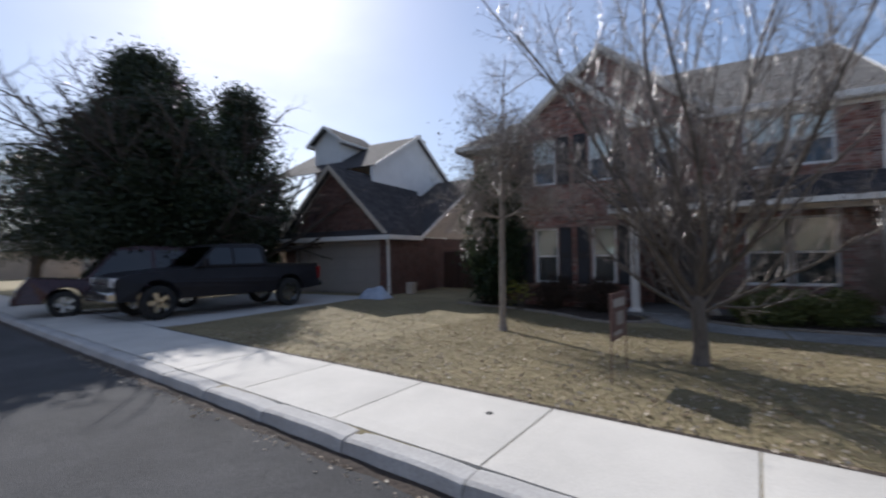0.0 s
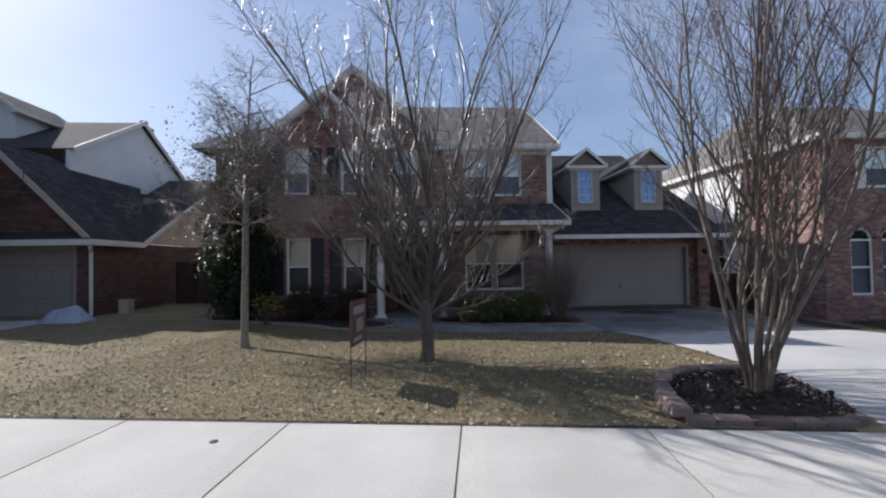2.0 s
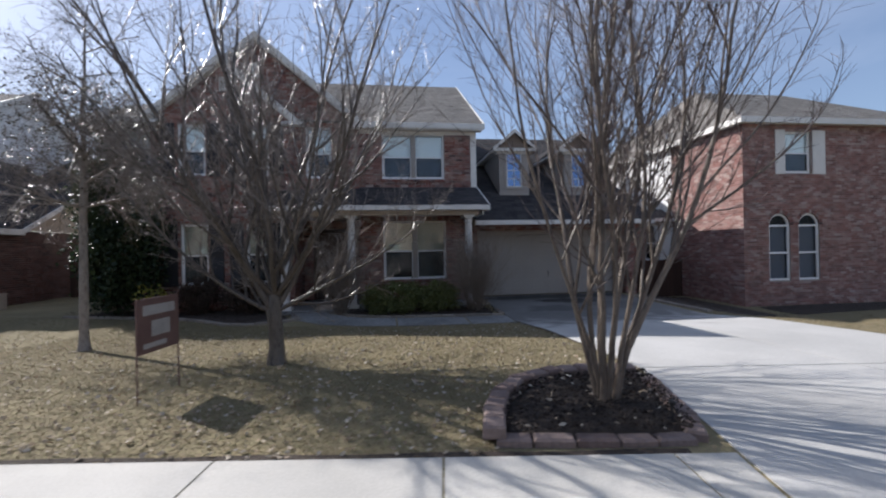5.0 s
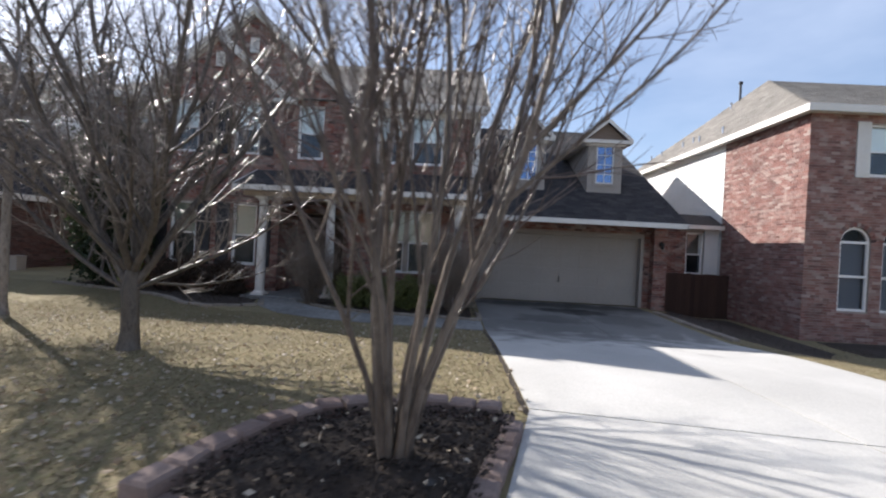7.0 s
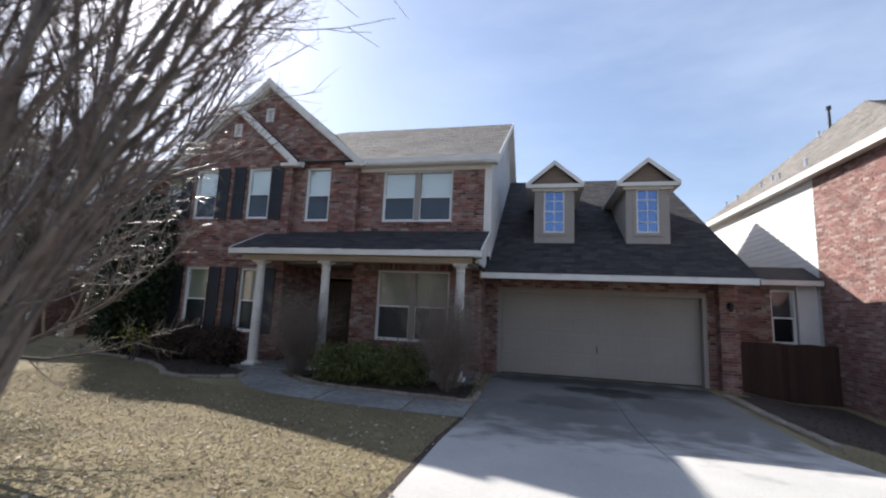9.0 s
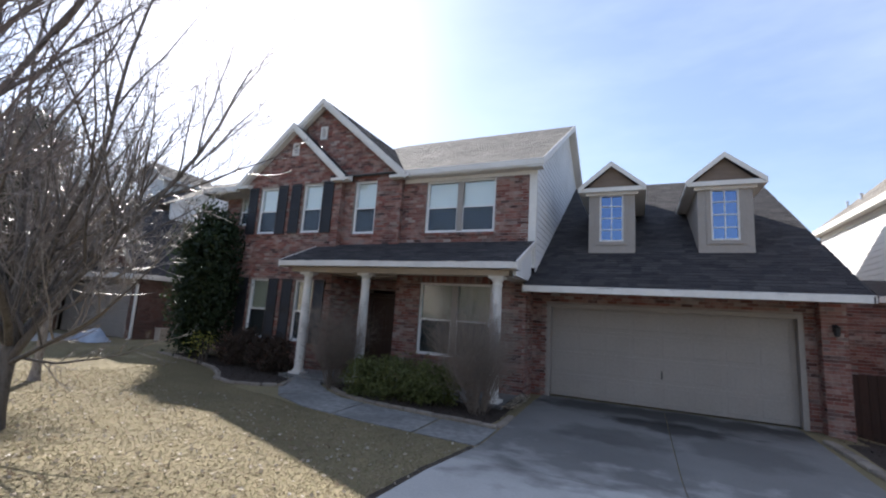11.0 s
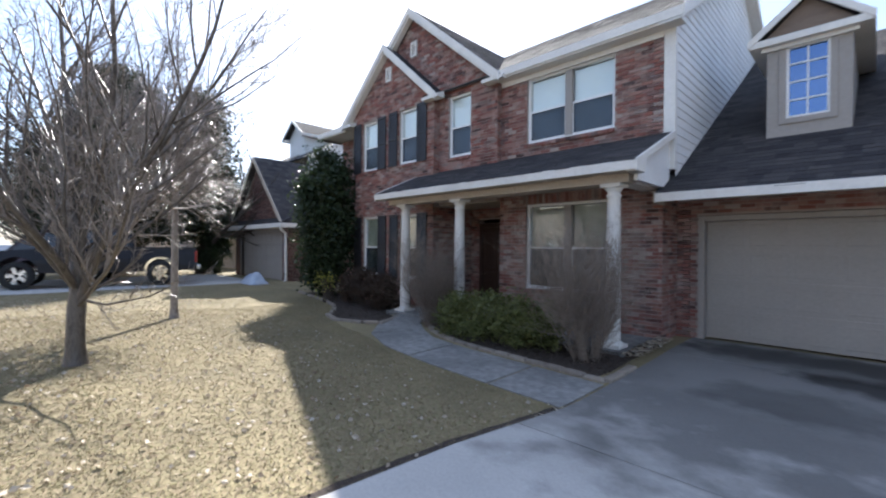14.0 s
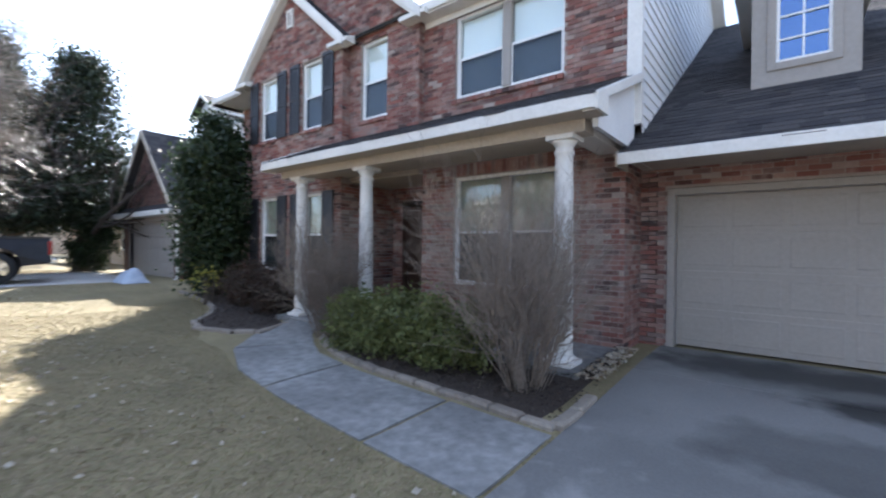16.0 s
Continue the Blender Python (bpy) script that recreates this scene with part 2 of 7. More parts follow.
M_SUV = surface("maroon_car_paint", [(0.035, 0.012, 0.016), (0.045, 0.016, 0.02)], 0.25, 5, 1, 0.0, 0.3, spec=0.6)
M_SILVER = surface("silver_car_paint", [(0.50, 0.50, 0.52), (0.56, 0.56, 0.58)], 0.3, 5, 1, 0.0, 0.5, spec=0.6)
M_CHROME = surface("chrome", [(0.62, 0.62, 0.63), (0.70, 0.70, 0.71)], 0.15, 5, 1, 0.0, 1.0)
M_RUBBER = surface("tyre_rubber", [(0.018, 0.018, 0.018), (0.03, 0.03, 0.03)], 0.9, 40, 3, 0.2)
M_LAMPRED = surface("red_lamp_plastic", [(0.25, 0.012, 0.012), (0.3, 0.02, 0.02)], 0.2, 5, 1, 0.0)
M_LAMPCLEAR = surface("clear_lamp_plastic", [(0.62, 0.63, 0.64), (0.7, 0.7, 0.7)], 0.15, 5, 1, 0.0)
M_BLACK = surface("black_metal", [(0.015, 0.015, 0.016), (0.025, 0.025, 0.027)], 0.5, 30, 2, 0.05)
M_SIGNBOARD = surface("maroon_sign_print", [(0.13, 0.075, 0.065), (0.16, 0.095, 0.085)], 0.5, 10, 2, 0.0)
M_SIGNWHITE = surface("faded_sign_print", [(0.36, 0.34, 0.32), (0.43, 0.41, 0.39)], 0.5, 10, 2, 0.0)
M_BLUEBAG = surface("pale_blue_sheet", [(0.30, 0.36, 0.46), (0.42, 0.47, 0.55)], 0.5, 6, 2, 0.1)


def smear(m, colour, scale, amount):
    """Lays uneven pale patches over a surface, as of mortar wiped across brick."""
    nt = m.node_tree
    n, link = nt.nodes, nt.links.new
    bsdf = n["Principled BSDF"]
    col = bsdf.inputs["Base Color"].links[0].from_socket
    geo, tex, ramp, mix = n.new("ShaderNodeNewGeometry"), n.new("ShaderNodeTexNoise"), n.new("ShaderNodeMapRange"), n.new("ShaderNodeMix")
    tex.inputs["Scale"].default_value, tex.inputs["Detail"].default_value, tex.inputs["Roughness"].default_value = scale, 6, 0.7
    ramp.inputs[1].default_value, ramp.inputs[2].default_value, ramp.inputs[4].default_value = 0.5, 0.72, amount
    mix.data_type = "RGBA"
    mix.inputs[7].default_value = (*colour, 1)
    link(geo.outputs["Position"], tex.inputs["Vector"])
    link(tex.outputs[0], ramp.inputs[0])
    link(ramp.outputs[0], mix.inputs[0])
    link(col, mix.inputs[6])
    link(mix.outputs[2], bsdf.inputs["Base Color"])


for m in (M_BRICK, M_BRICK_ONE, M_BRICK_PINK):
    smear(m, (0.46, 0.37, 0.33), 3.2, 0.55)
    smear(m, (0.09, 0.065, 0.06), 2.1, 0.4)


def stains_and_shade(m, centres):
    """Darkens a concrete surface in soft, broken patches where cars have dripped and turned, and where shade is painted
    in.
    """
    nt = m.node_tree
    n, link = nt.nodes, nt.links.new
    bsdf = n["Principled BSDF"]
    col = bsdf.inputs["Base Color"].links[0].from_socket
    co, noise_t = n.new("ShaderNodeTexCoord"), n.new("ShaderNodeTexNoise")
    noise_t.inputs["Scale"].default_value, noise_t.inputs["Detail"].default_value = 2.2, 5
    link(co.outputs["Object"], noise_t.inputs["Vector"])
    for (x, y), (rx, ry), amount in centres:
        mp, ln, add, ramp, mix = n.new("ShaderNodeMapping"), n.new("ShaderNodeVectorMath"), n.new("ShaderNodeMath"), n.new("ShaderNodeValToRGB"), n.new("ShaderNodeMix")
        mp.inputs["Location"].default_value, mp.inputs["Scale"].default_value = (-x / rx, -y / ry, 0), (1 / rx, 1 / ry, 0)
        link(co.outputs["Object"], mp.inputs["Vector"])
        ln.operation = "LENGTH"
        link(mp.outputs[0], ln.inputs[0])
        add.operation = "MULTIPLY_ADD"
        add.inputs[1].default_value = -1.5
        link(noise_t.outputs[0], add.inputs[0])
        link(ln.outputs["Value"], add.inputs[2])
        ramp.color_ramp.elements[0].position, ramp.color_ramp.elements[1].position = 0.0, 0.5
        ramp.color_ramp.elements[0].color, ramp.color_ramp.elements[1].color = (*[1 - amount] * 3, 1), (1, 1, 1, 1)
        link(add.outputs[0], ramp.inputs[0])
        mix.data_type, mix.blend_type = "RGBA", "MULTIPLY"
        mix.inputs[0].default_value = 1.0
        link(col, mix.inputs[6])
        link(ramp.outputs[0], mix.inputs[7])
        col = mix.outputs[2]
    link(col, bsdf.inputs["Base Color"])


# Car stains; the widest patch deepens the house's shade through colour.
stains_and_shade(M_DRIVE, [((2.5, -1.75), (0.95, 0.4), 0.75), ((2.4, -0.75), (2.9, 0.45), 0.55), ((1.6, -2.9), (0.9, 0.5), 0.4), ((3.4, -2.6), (0.8, 0.7), 0.35), ((2.4, -1.0), (2.6, 0.6), 0.35), ((2.2, -2.2), (4.6, 3.2), 0.58), ((0.9, -4.6), (1.6, 1.4), 0.2)])


# ---- building helpers ----
class Geo:
    """Vertices and faces, gathered piece by piece."""

    def __init__(self):
        self.v, self.f = [], []

    def add(self, verts, faces):
        k = len(self.v)
        self.v.extend(tuple(p) for p in verts)
        self.f.extend(tuple(i + k for i in q) for q in faces)
        return self

    def box(self, x0, x1, y0, y1, z0, z1):
        return self.add([(x0, y0, z0), (x1, y0, z0), (x1, y1, z0), (x0, y1, z0), (x0, y0, z1), (x1, y0, z1), (x1, y1, z1), (x0, y1, z1)],
                        [(0, 3, 2, 1), (4, 5, 6, 7), (0, 1, 5, 4), (1, 2, 6, 5), (2, 3, 7, 6), (3, 0, 4, 7)])

    def block(self, o, u, v, w, c=0.0):
        """A box from corner o along three edge vectors; c chamfers the w side."""
        o, u, v, w = Vector(o), Vector(u), Vector(v), Vector(w)
        if not c:
            return self.add([o, o + u, o + u + v, o + v, o + w, o + u + w, o + u + v + w, o + v + w],
                            [(0, 3, 2, 1), (4, 5, 6, 7), (0, 1, 5, 4), (1, 2, 6, 5), (2, 3, 7, 6), (3, 0, 4, 7)])
        a, b, d = u.normalized() * c, v.normalized() * c, w.normalized() * c
        m, t = o + w - d, o + w
        return self.add([o, o + u, o + u + v, o + v, m, m + u, m + u + v, m + v, t + a + b, t + u - a + b, t + u + v - a - b, t + v + a - b],
                        [(0, 1, 5, 4), (1, 2, 6, 5), (2, 3, 7, 6), (3, 0, 4, 7), (4, 5, 9, 8), (5, 6, 10, 9), (6, 7, 11, 10), (7, 4, 8, 11), (8, 9, 10, 11), (0, 3, 2, 1)])

    def prism(self, pts, w):
        """A flat outline, pushed along w."""
        n, w = len(pts), Vector(w)
        pts = [Vector(p) for p in pts]
        return self.add(pts + [p + w for p in pts], [tuple(range(n - 1, -1, -1)), tuple(range(n, 2 * n))] + [(i, (i + 1) % n, (i + 1) % n + n, i + n) for i in range(n)])

    def tube(self, pts, radii, n=6, caps=True):
        pts = [Vector(p) for p in pts]
        rings, k = [], len(self.v)
        for i, p in enumerate(pts):
            d = (pts[min(i + 1, len(pts) - 1)] - pts[max(i - 1, 0)]).normalized()
            a = d.cross(Vector((0.31, 0.87, 0.38)) if abs(d.z) > 0.8 else Vector((0, 0, 1))).normalized()
            b = d.cross(a)
            for j in range(n):
                t = 2 * math.pi * j / n
                self.v.append(tuple(p + (a * math.cos(t) + b * math.sin(t)) * radii[i]))
        for i in range(len(pts) - 1):
            for j in range(n):
                self.f.append((k + i * n + j, k + i * n + (j + 1) % n, k + (i + 1) * n + (j + 1) % n, k + (i + 1) * n + j))
        if caps:
            self.f.append(tuple(k + j for j in range(n - 1, -1, -1)))
            self.f.append(tuple(k + (len(pts) - 1) * n + j for j in range(n)))
        return self

    def lathe(self, centre, profile, n=20):
        """A turned shape on an upright axis: profile of (radius, height)."""
        c = Vector(centre)
        k, m = len(self.v), len(profile)
        for r, z in profile:
            for j in range(n):
                t = 2 * math.pi * j / n
                self.v.append((c.x + r * math.cos(t), c.y + r * math.sin(t), c.z + z))
        for i in range(m - 1):
            for j in range(n):
                self.f.append((k + i * n + j, k + i * n + (j + 1) % n, k + (i + 1) * n + (j + 1) % n, k + (i + 1) * n + j))
        self.f.append(tuple(k + j for j in range(n - 1, -1, -1)))
        self.f.append(tuple(k + (m - 1) * n + j for j in range(n)))
        return self

    def weld(self):
        """Joins points that lie on one another."""
        seen, to, pts = {}, [], []
        for p in self.v:
            key = tuple(round(c, 4) for c in p)
            if key not in seen:
                seen[key] = len(pts)
                pts.append(p)
            to.append(seen[key])
        self.v, self.f = pts, [tuple(to[i] for i in q) for q in self.f]
        return self

    def mesh(self, name, material, smooth=False):
        me = bpy.data.meshes.new(name)
        me.from_pydata(self.v, [], self.f)
        me.materials.append(material)
        if smooth:
            me.polygons.foreach_set("use_smooth", [True] * len(me.polygons))
        me.update()
        return me


def part(name, g, material, parent=None, label="", bevel=0.0, smooth=False):
    """Links gathered geometry as one mesh object, under its thing or part."""
    ob = new(name, g.mesh(name, material, smooth) if isinstance(g, Geo) else g)
    ob.parent = parent
    if label:
        ob["label"] = label
    if bevel:
        mod = ob.modifiers.new("edges", "BEVEL")
        mod.width, mod.segments, mod.limit_method = bevel, 2, "ANGLE"
    return ob


def thing(name, label, category, group="", kind="", at=(0, 0, 0)):
    ob = new(name)
    ob.empty_display_size = 0.2
    ob.location = at
    return tagged(ob, label, category, group, kind)


def solid(name, g, material, label, category, group="", kind="", bevel=0.0, smooth=False):
    return tagged(part(name, g, material, None, "", bevel, smooth), label, category, group, kind)


def stuffed(ob):
    ob["kind"] = "stuff"
    return ob


rng = random.Random(7)
npr = np.random.default_rng(11)


# ---- the ground ----
STREET = radians(-7.8)
EX, EY = math.cos(STREET), math.sin(STREET)
P0 = (-5.4, -12.17)                                # on the line between kerb and pavement


def street(s, d):
    """A place s metres along the street and d metres from the kerb's back edge towards the house."""
    return P0[0] + s * EX - d * EY, P0[1] + s * EY + d * EX


def off_kerb(x, y):
    return -(x - P0[0]) * EY + (y - P0[1]) * EX


def smooth(a, b, x):
    t = np.clip((np.asarray(x, float) - a) / (b - a), 0, 1)
    return t * t * (3 - 2 * t)


def ground_z(x, y):
    x, y = np.asarray(x, float), np.asarray(y, float)
    near = np.interp(y, [-11.2, -8.2, -6.3, -4.5, -3.0, -1.0, 3.0], [0.145, 0.115, 0.035, -0.125, -0.095, -0.02, -0.02])
    z = near + (0.09 - near) * smooth(-8.0, -13.5, x)
    z = z - 0.30 * smooth(4.9, 7.2, x) * smooth(-9.0, -5.0, y)
    d = off_kerb(x, y)
    z = z + (0.13 - z) * smooth(2.2, 1.0, d)
    return np.where(d < -0.12, -0.25, z)


def gz(x, y):
    return float(ground_z(x, y))


def axis(lo, hi, step, far):
    mid = np.arange(lo, hi + 1e-6, step)
    out = step * np.cumsum(1.28 ** np.arange(1, 60))
    out = out[out < far]
    return np.concatenate([lo - out[::-1], mid, hi + out])


gx, gy = axis(-24, 12, 0.3, 900), axis(-13.5, 2, 0.3, 900)
XX, YY = np.meshgrid(gx, gy)
ZZ = ground_z(XX, YY)
g = Geo()
g.v = list(zip(XX.ravel().tolist(), YY.ravel().tolist(), ZZ.ravel().tolist()))
W = len(gx)
g.f = [(j * W + i, j * W + i + 1, (j + 1) * W + i + 1, (j + 1) * W + i) for j in range(len(gy) - 1) for i in range(W - 1)]
solid("ground", g, M_SOIL, "lawn soil and dormant thatch, tan brown", "ground", kind="structure", smooth=True)

g = Geo()
ss, dd = np.linspace(-140, 90, 116), [-0.20, -1.2, -2.2, -3.4, -4.6, -5.8, -7.0, -8.2]
for s in ss:
    for d in dd:
        g.v.append((*street(s, d), 0.035 * math.sin(math.pi * (d + 0.2) / -8.0) - 0.004))
K = len(dd)
g.f = [(i * K + j + 1, (i + 1) * K + j + 1, (i + 1) * K + j, i * K + j) for i in range(len(ss) - 1) for j in range(K - 1)]
solid("road", g, M_ASPHALT, "worn dark grey asphalt street surface", "road", kind="structure", smooth=True)


def draped(corners, lift=0.018, depth=0.12, n=8, m=8, c=0.012):
    """A concrete slab whose top follows the ground between four corners."""
    a, b, cc, d = [np.array(p, float) for p in corners]
    g = Geo()
    tops = []
    us, vs = np.linspace(0, 1, n + 1), np.linspace(0, 1, m + 1)
    for v in vs:
        for u in us:
            p = (a * (1 - u) + b * u) * (1 - v) + (d * (1 - u) + cc * u) * v
            edge = u in (0, 1) or v in (0, 1)
            g.v.append((p[0], p[1], gz(*p) + lift - (c * 0.7 if edge else 0)))
    N = n + 1
    g.f = [(j * N + i, j * N + i + 1, (j + 1) * N + i + 1, (j + 1) * N + i) for j in range(m) for i in range(n)]
    rim = [i for i in range(n + 1)] + [j * N + n for j in range(1, m + 1)] + [m * N + i for i in range(n - 1, -1, -1)] + [j * N for j in range(m - 1, 0, -1)]
    k = len(g.v)
    g.v += [(g.v[i][0], g.v[i][1], g.v[i][2] - depth) for i in rim]
    g.f += [(rim[(q + 1) % len(rim)], rim[q], k + q, k + (q + 1) % len(rim)) for q in range(len(rim))]
    return g


def shrink(corners, by):
    c = np.mean(np.array(corners, float), axis=0)
    out = []
    for p in corners:
        q = np.array(p, float) - c
        out.append(tuple(c + q * (1 - by / np.maximum(np.abs(q), 0.05)).clip(0.5, 1)))
    return out


pavement = thing("pavement", "pale concrete pavement slabs beside the kerb", "pavement", kind="structure")
for k in range(-24, 3):
    s0, s1 = -0.66 + 1.61 * k, -0.66 + 1.61 * (k + 1)
    part("paving_slab", draped([street(s0 + 0.008, 0.012), street(s1 - 0.008, 0.012), street(s1 - 0.008, 1.36), street(s0 + 0.008, 1.36)], 0.016), M_CONCRETE, pavement)
part("paving_slab", draped([street(4.178, 0.012), street(4.42, 0.012), street(4.6, 1.36), street(4.178, 1.36)], 0.016), M_CONCRETE, pavement)

kerb = thing("kerb", "worn concrete kerb stones along the street", "kerb", kind="structure")
g0 = Geo()
L = 1.19
prof = [(0.0, -0.05), (0.0, 0.135), (-0.03, 0.142), (-0.17, 0.140), (-0.21, 0.122), (-0.245, -0.01), (-0.245, -0.05)]
nn = 5
for i in range(nn + 1):
    for d, z in prof:
        x = -L / 2 + L * i / nn
        g0.v.append((x, d + 0.006 * math.sin(9 * x + d * 30), z - (0.012 if i in (0, nn) and z > 0.1 else 0)))
K = len(prof)
g0.f = [(i * K + j, i * K + (j + 1) % K, (i + 1) * K + (j + 1) % K, (i + 1) * K + j) for i in range(nn) for j in range(K)]
g0.f += [tuple(range(K - 1, -1, -1)), tuple(nn * K + j for j in range(K))]
kerb_mesh = g0.mesh("kerb_stone", M_KERB)
for k in range(-32, 4):
    s = -0.05 + 1.2 * k
    ob = part("kerb_stone", kerb_mesh, M_KERB, kerb)
    ob.matrix_world = Matrix.Translation((*street(s, -0.005), 0.004 * math.sin(k * 2.3))) @ Matrix.Rotation(STREET, 4, "Z")

# the kerb's cast shadow painted as a dark strip, with some gutter debris
g = Geo()
for i in range(181):
    s = -40 + 44.0 * i / 180
    for d, z in ((-0.24, 0.022), (-0.30 - 0.018 * math.sin(i * 1.9) - 0.012 * math.sin(i * 0.7), 0.014), (-0.37 - 0.03 * math.sin(i * 1.3) - 0.02 * math.sin(i * 3.1), -0.004)):
        g.v.append((*street(s, d), z))
g.f = [(i * 3 + j, i * 3 + j + 1, i * 3 + j + 4, i * 3 + j + 3) for i in range(180) for j in range(2)]
solid("gutter_silt", g, M_MULCH, "dark strip of painted kerb shadow and debris along the gutter", "gutter", kind="structure")

# driveway with its joints, flaring to the street
DL, DM, DR = -0.08, 2.46, 4.72


def cross(x, at):
    return at - 0.137 * (x - DM)


drive = thing("driveway", "pale concrete driveway slabs with dark joints", "driveway", kind="structure")
rows = [-0.13, -1.55, -5.45, -9.72]
for x0, x1 in ((DL, DM), (DM, DR)):
    for k in range(3):
        ya, yb = (lambda x: rows[k] if k < 1 else rows[k]), (lambda x: rows[k + 1] if k < 2 else cross(x, rows[3]))
        e = 0.007
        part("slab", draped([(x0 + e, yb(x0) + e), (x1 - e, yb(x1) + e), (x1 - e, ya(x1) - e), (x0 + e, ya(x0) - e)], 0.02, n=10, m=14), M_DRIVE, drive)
    e = 0.007
    lo = [street((x - P0[0]) / EX + (-1.17 if x == DL else 0.9 if x == DR else 0) + 0.25, 0.0) for x in (x0, x1)]
    part("slab", draped([(lo[0][0] + e, lo[0][1]), (lo[1][0] - e, lo[1][1]), (x1 - e, cross(x1, rows[3]) - e), (x0 + e, cross(x0, rows[3]) - e)], 0.018, n=10, m=10), M_DRIVE, drive)
g = Geo()
a = [street(s, d) for s, d in ((4.55, 0.0), (11.6, 0.0), (11.9, -0.34), (4.25, -0.34))]
g.add([(*a[0], 0.145), (*a[1], 0.145), (*a[2], -0.005), (*a[3], -0.005), (*a[0], -0.1), (*a[1], -0.1)], [(3, 2, 1, 0), (0, 1, 5, 4)])
part("apron", g, M_DRIVE, drive)
for k in range(0, 14):
    s0, s1 = 11.7 + 1.61 * k, 11.7 + 1.61 * (k + 1)
    part("paving_slab", draped([street(s0 + 0.008, 0.012), street(s1 - 0.008, 0.012), street(s1 - 0.008, 1.36), street(s0 + 0.008, 1.36)], 0.016), M_CONCRETE, pavement)
    ob = part("kerb_stone", kerb_mesh, M_KERB, kerb)
    ob.matrix_world = Matrix.Translation((*street(12.4 + 1.2 * k, -0.005), 0)) @ Matrix.Rotation(STREET, 4, "Z")

# bare soil line where the lawn is trimmed along the pavement and driveway
g = Geo()
n = 120
for i in range(n + 1):
    s = -40 + (44.3) * i / n
    for d, dz in ((1.362, 0.004), (1.42 + 0.012 * math.sin(i * 1.7), 0.012)):
        x, y = street(s, d)
        g.v.append((x, y, gz(x, y) + dz))
g.f = [(2 * i, 2 * i + 2, 2 * i + 3, 2 * i + 1) for i in range(n)]
solid("lawn_edge", g, M_MULCH, "dark trimmed soil line between lawn and pavement", "lawn edge", kind="structure")
g = Geo()
for i in range(31):
    y = -9.5 + 4.8 * i / 30
    for dx, dz in ((-0.065 + 0.01 * math.sin(i * 2.1), 0.014), (-0.004, 0.004)):
        g.v.append((DL + dx, y, gz(DL + dx, y) + dz))
g.f = [(2 * i, 2 * i + 1, 2 * i + 3, 2 * i + 2) for i in range(30)]
solid("lawn_edge", g, M_MULCH, "dark trimmed soil line between lawn and driveway", "lawn edge", kind="structure")

# the neighbour's driveway
nd = thing("driveway", "neighbour's pale concrete driveway in tree shade", "driveway", kind="structure")
for x0, x1 in ((-21.2, -18.1), (-18.1, -15.0)):
    for k in range(3):
        ya, yb = -1.7 - 2.6 * k, -1.7 - 2.6 * (k + 1)
        part("slab", draped([(x0 + 0.008, yb), (x1 - 0.008, yb), (x1 - 0.008, ya - 0.012), (x0 + 0.008, ya - 0.012)], 0.018, n=3, m=3), M_DRIVE, nd)

# curved walk to the porch
walkway = thing("garden_path", "curved grey concrete path to the porch", "path", kind="structure")


def path_edges(t):
    """The path's two edges from the driveway (0) round to the porch (1)."""
    ts = [0, 0.2, 0.4, 0.58, 0.74, 0.88, 1.0]
    far = (np.interp(t, ts, [-0.09, -1.15, -2.5, -3.5, -4.05, -4.55, -4.75]), np.interp(t, ts, [-3.62, -3.55, -3.46, -3.27, -2.98, -2.66, -2.35]))
    near = (np.interp(t, ts, [-0.09, -1.15, -2.45, -3.6, -4.6, -5.35, -5.62]), np.interp(t, ts, [-4.66, -4.58, -4.46, -4.28, -3.86, -3.1, -2.35]))
    return far, near


for a, b in ((0.0, 0.2), (0.2, 0.46), (0.46, 0.74), (0.74, 1.0)):
    g = Geo()
    ts = np.linspace(a + 0.004, b - 0.004, 13)
    for t in ts:
        f, n_ = path_edges(t)
        for q in np.linspace(0, 1, 6):
            x, y = f[0] * (1 - q) + n_[0] * q, f[1] * (1 - q) + n_[1] * q
            g.v.append((x, y, gz(x, y) + 0.018 + (0.045 * smooth(-3.2, -2.4, y)) - (0.006 if q in (0, 1) else 0)))
    g.f = [(i * 6 + j, i * 6 + j + 1, (i + 1) * 6 + j + 1, (i + 1) * 6 + j) for i in range(12) for j in range(5)]
    rim = [i * 6 for i in range(13)] + [72 + j for j in range(1, 6)] + [i * 6 + 5 for i in range(11, -1, -1)] + [j for j in range(4, 0, -1)]
    k = len(g.v)
    g.v += [(g.v[i][0], g.v[i][1], g.v[i][2] - 0.12) for i in rim]
    g.f += [(rim[q], rim[(q + 1) % len(rim)], k + (q + 1) % len(rim), k + q) for q in range(len(rim))]
    part("slab", g, M_WALK, walkway)


# ---- the brick house ----
house = thing("house", "two-storey red brick house with white trim and attached garage", "house")
YA, YB, YC, YG = -1.22, -1.02, -0.88, -0.12        # fronts of the left bay, the middle, the right part and the garage
EAVE = 5.42


def cut(span, gaps):
    out = [span]
    for a, b in gaps:
        nxt = []
        for s, e in out:
            if b <= s or a >= e:
                nxt.append((s, e))
            else:
                if a - s > 0.02:
                    nxt.append((s, a))
                if e - b > 0.02:
                    nxt.append((b, e))
        out = nxt
    return out


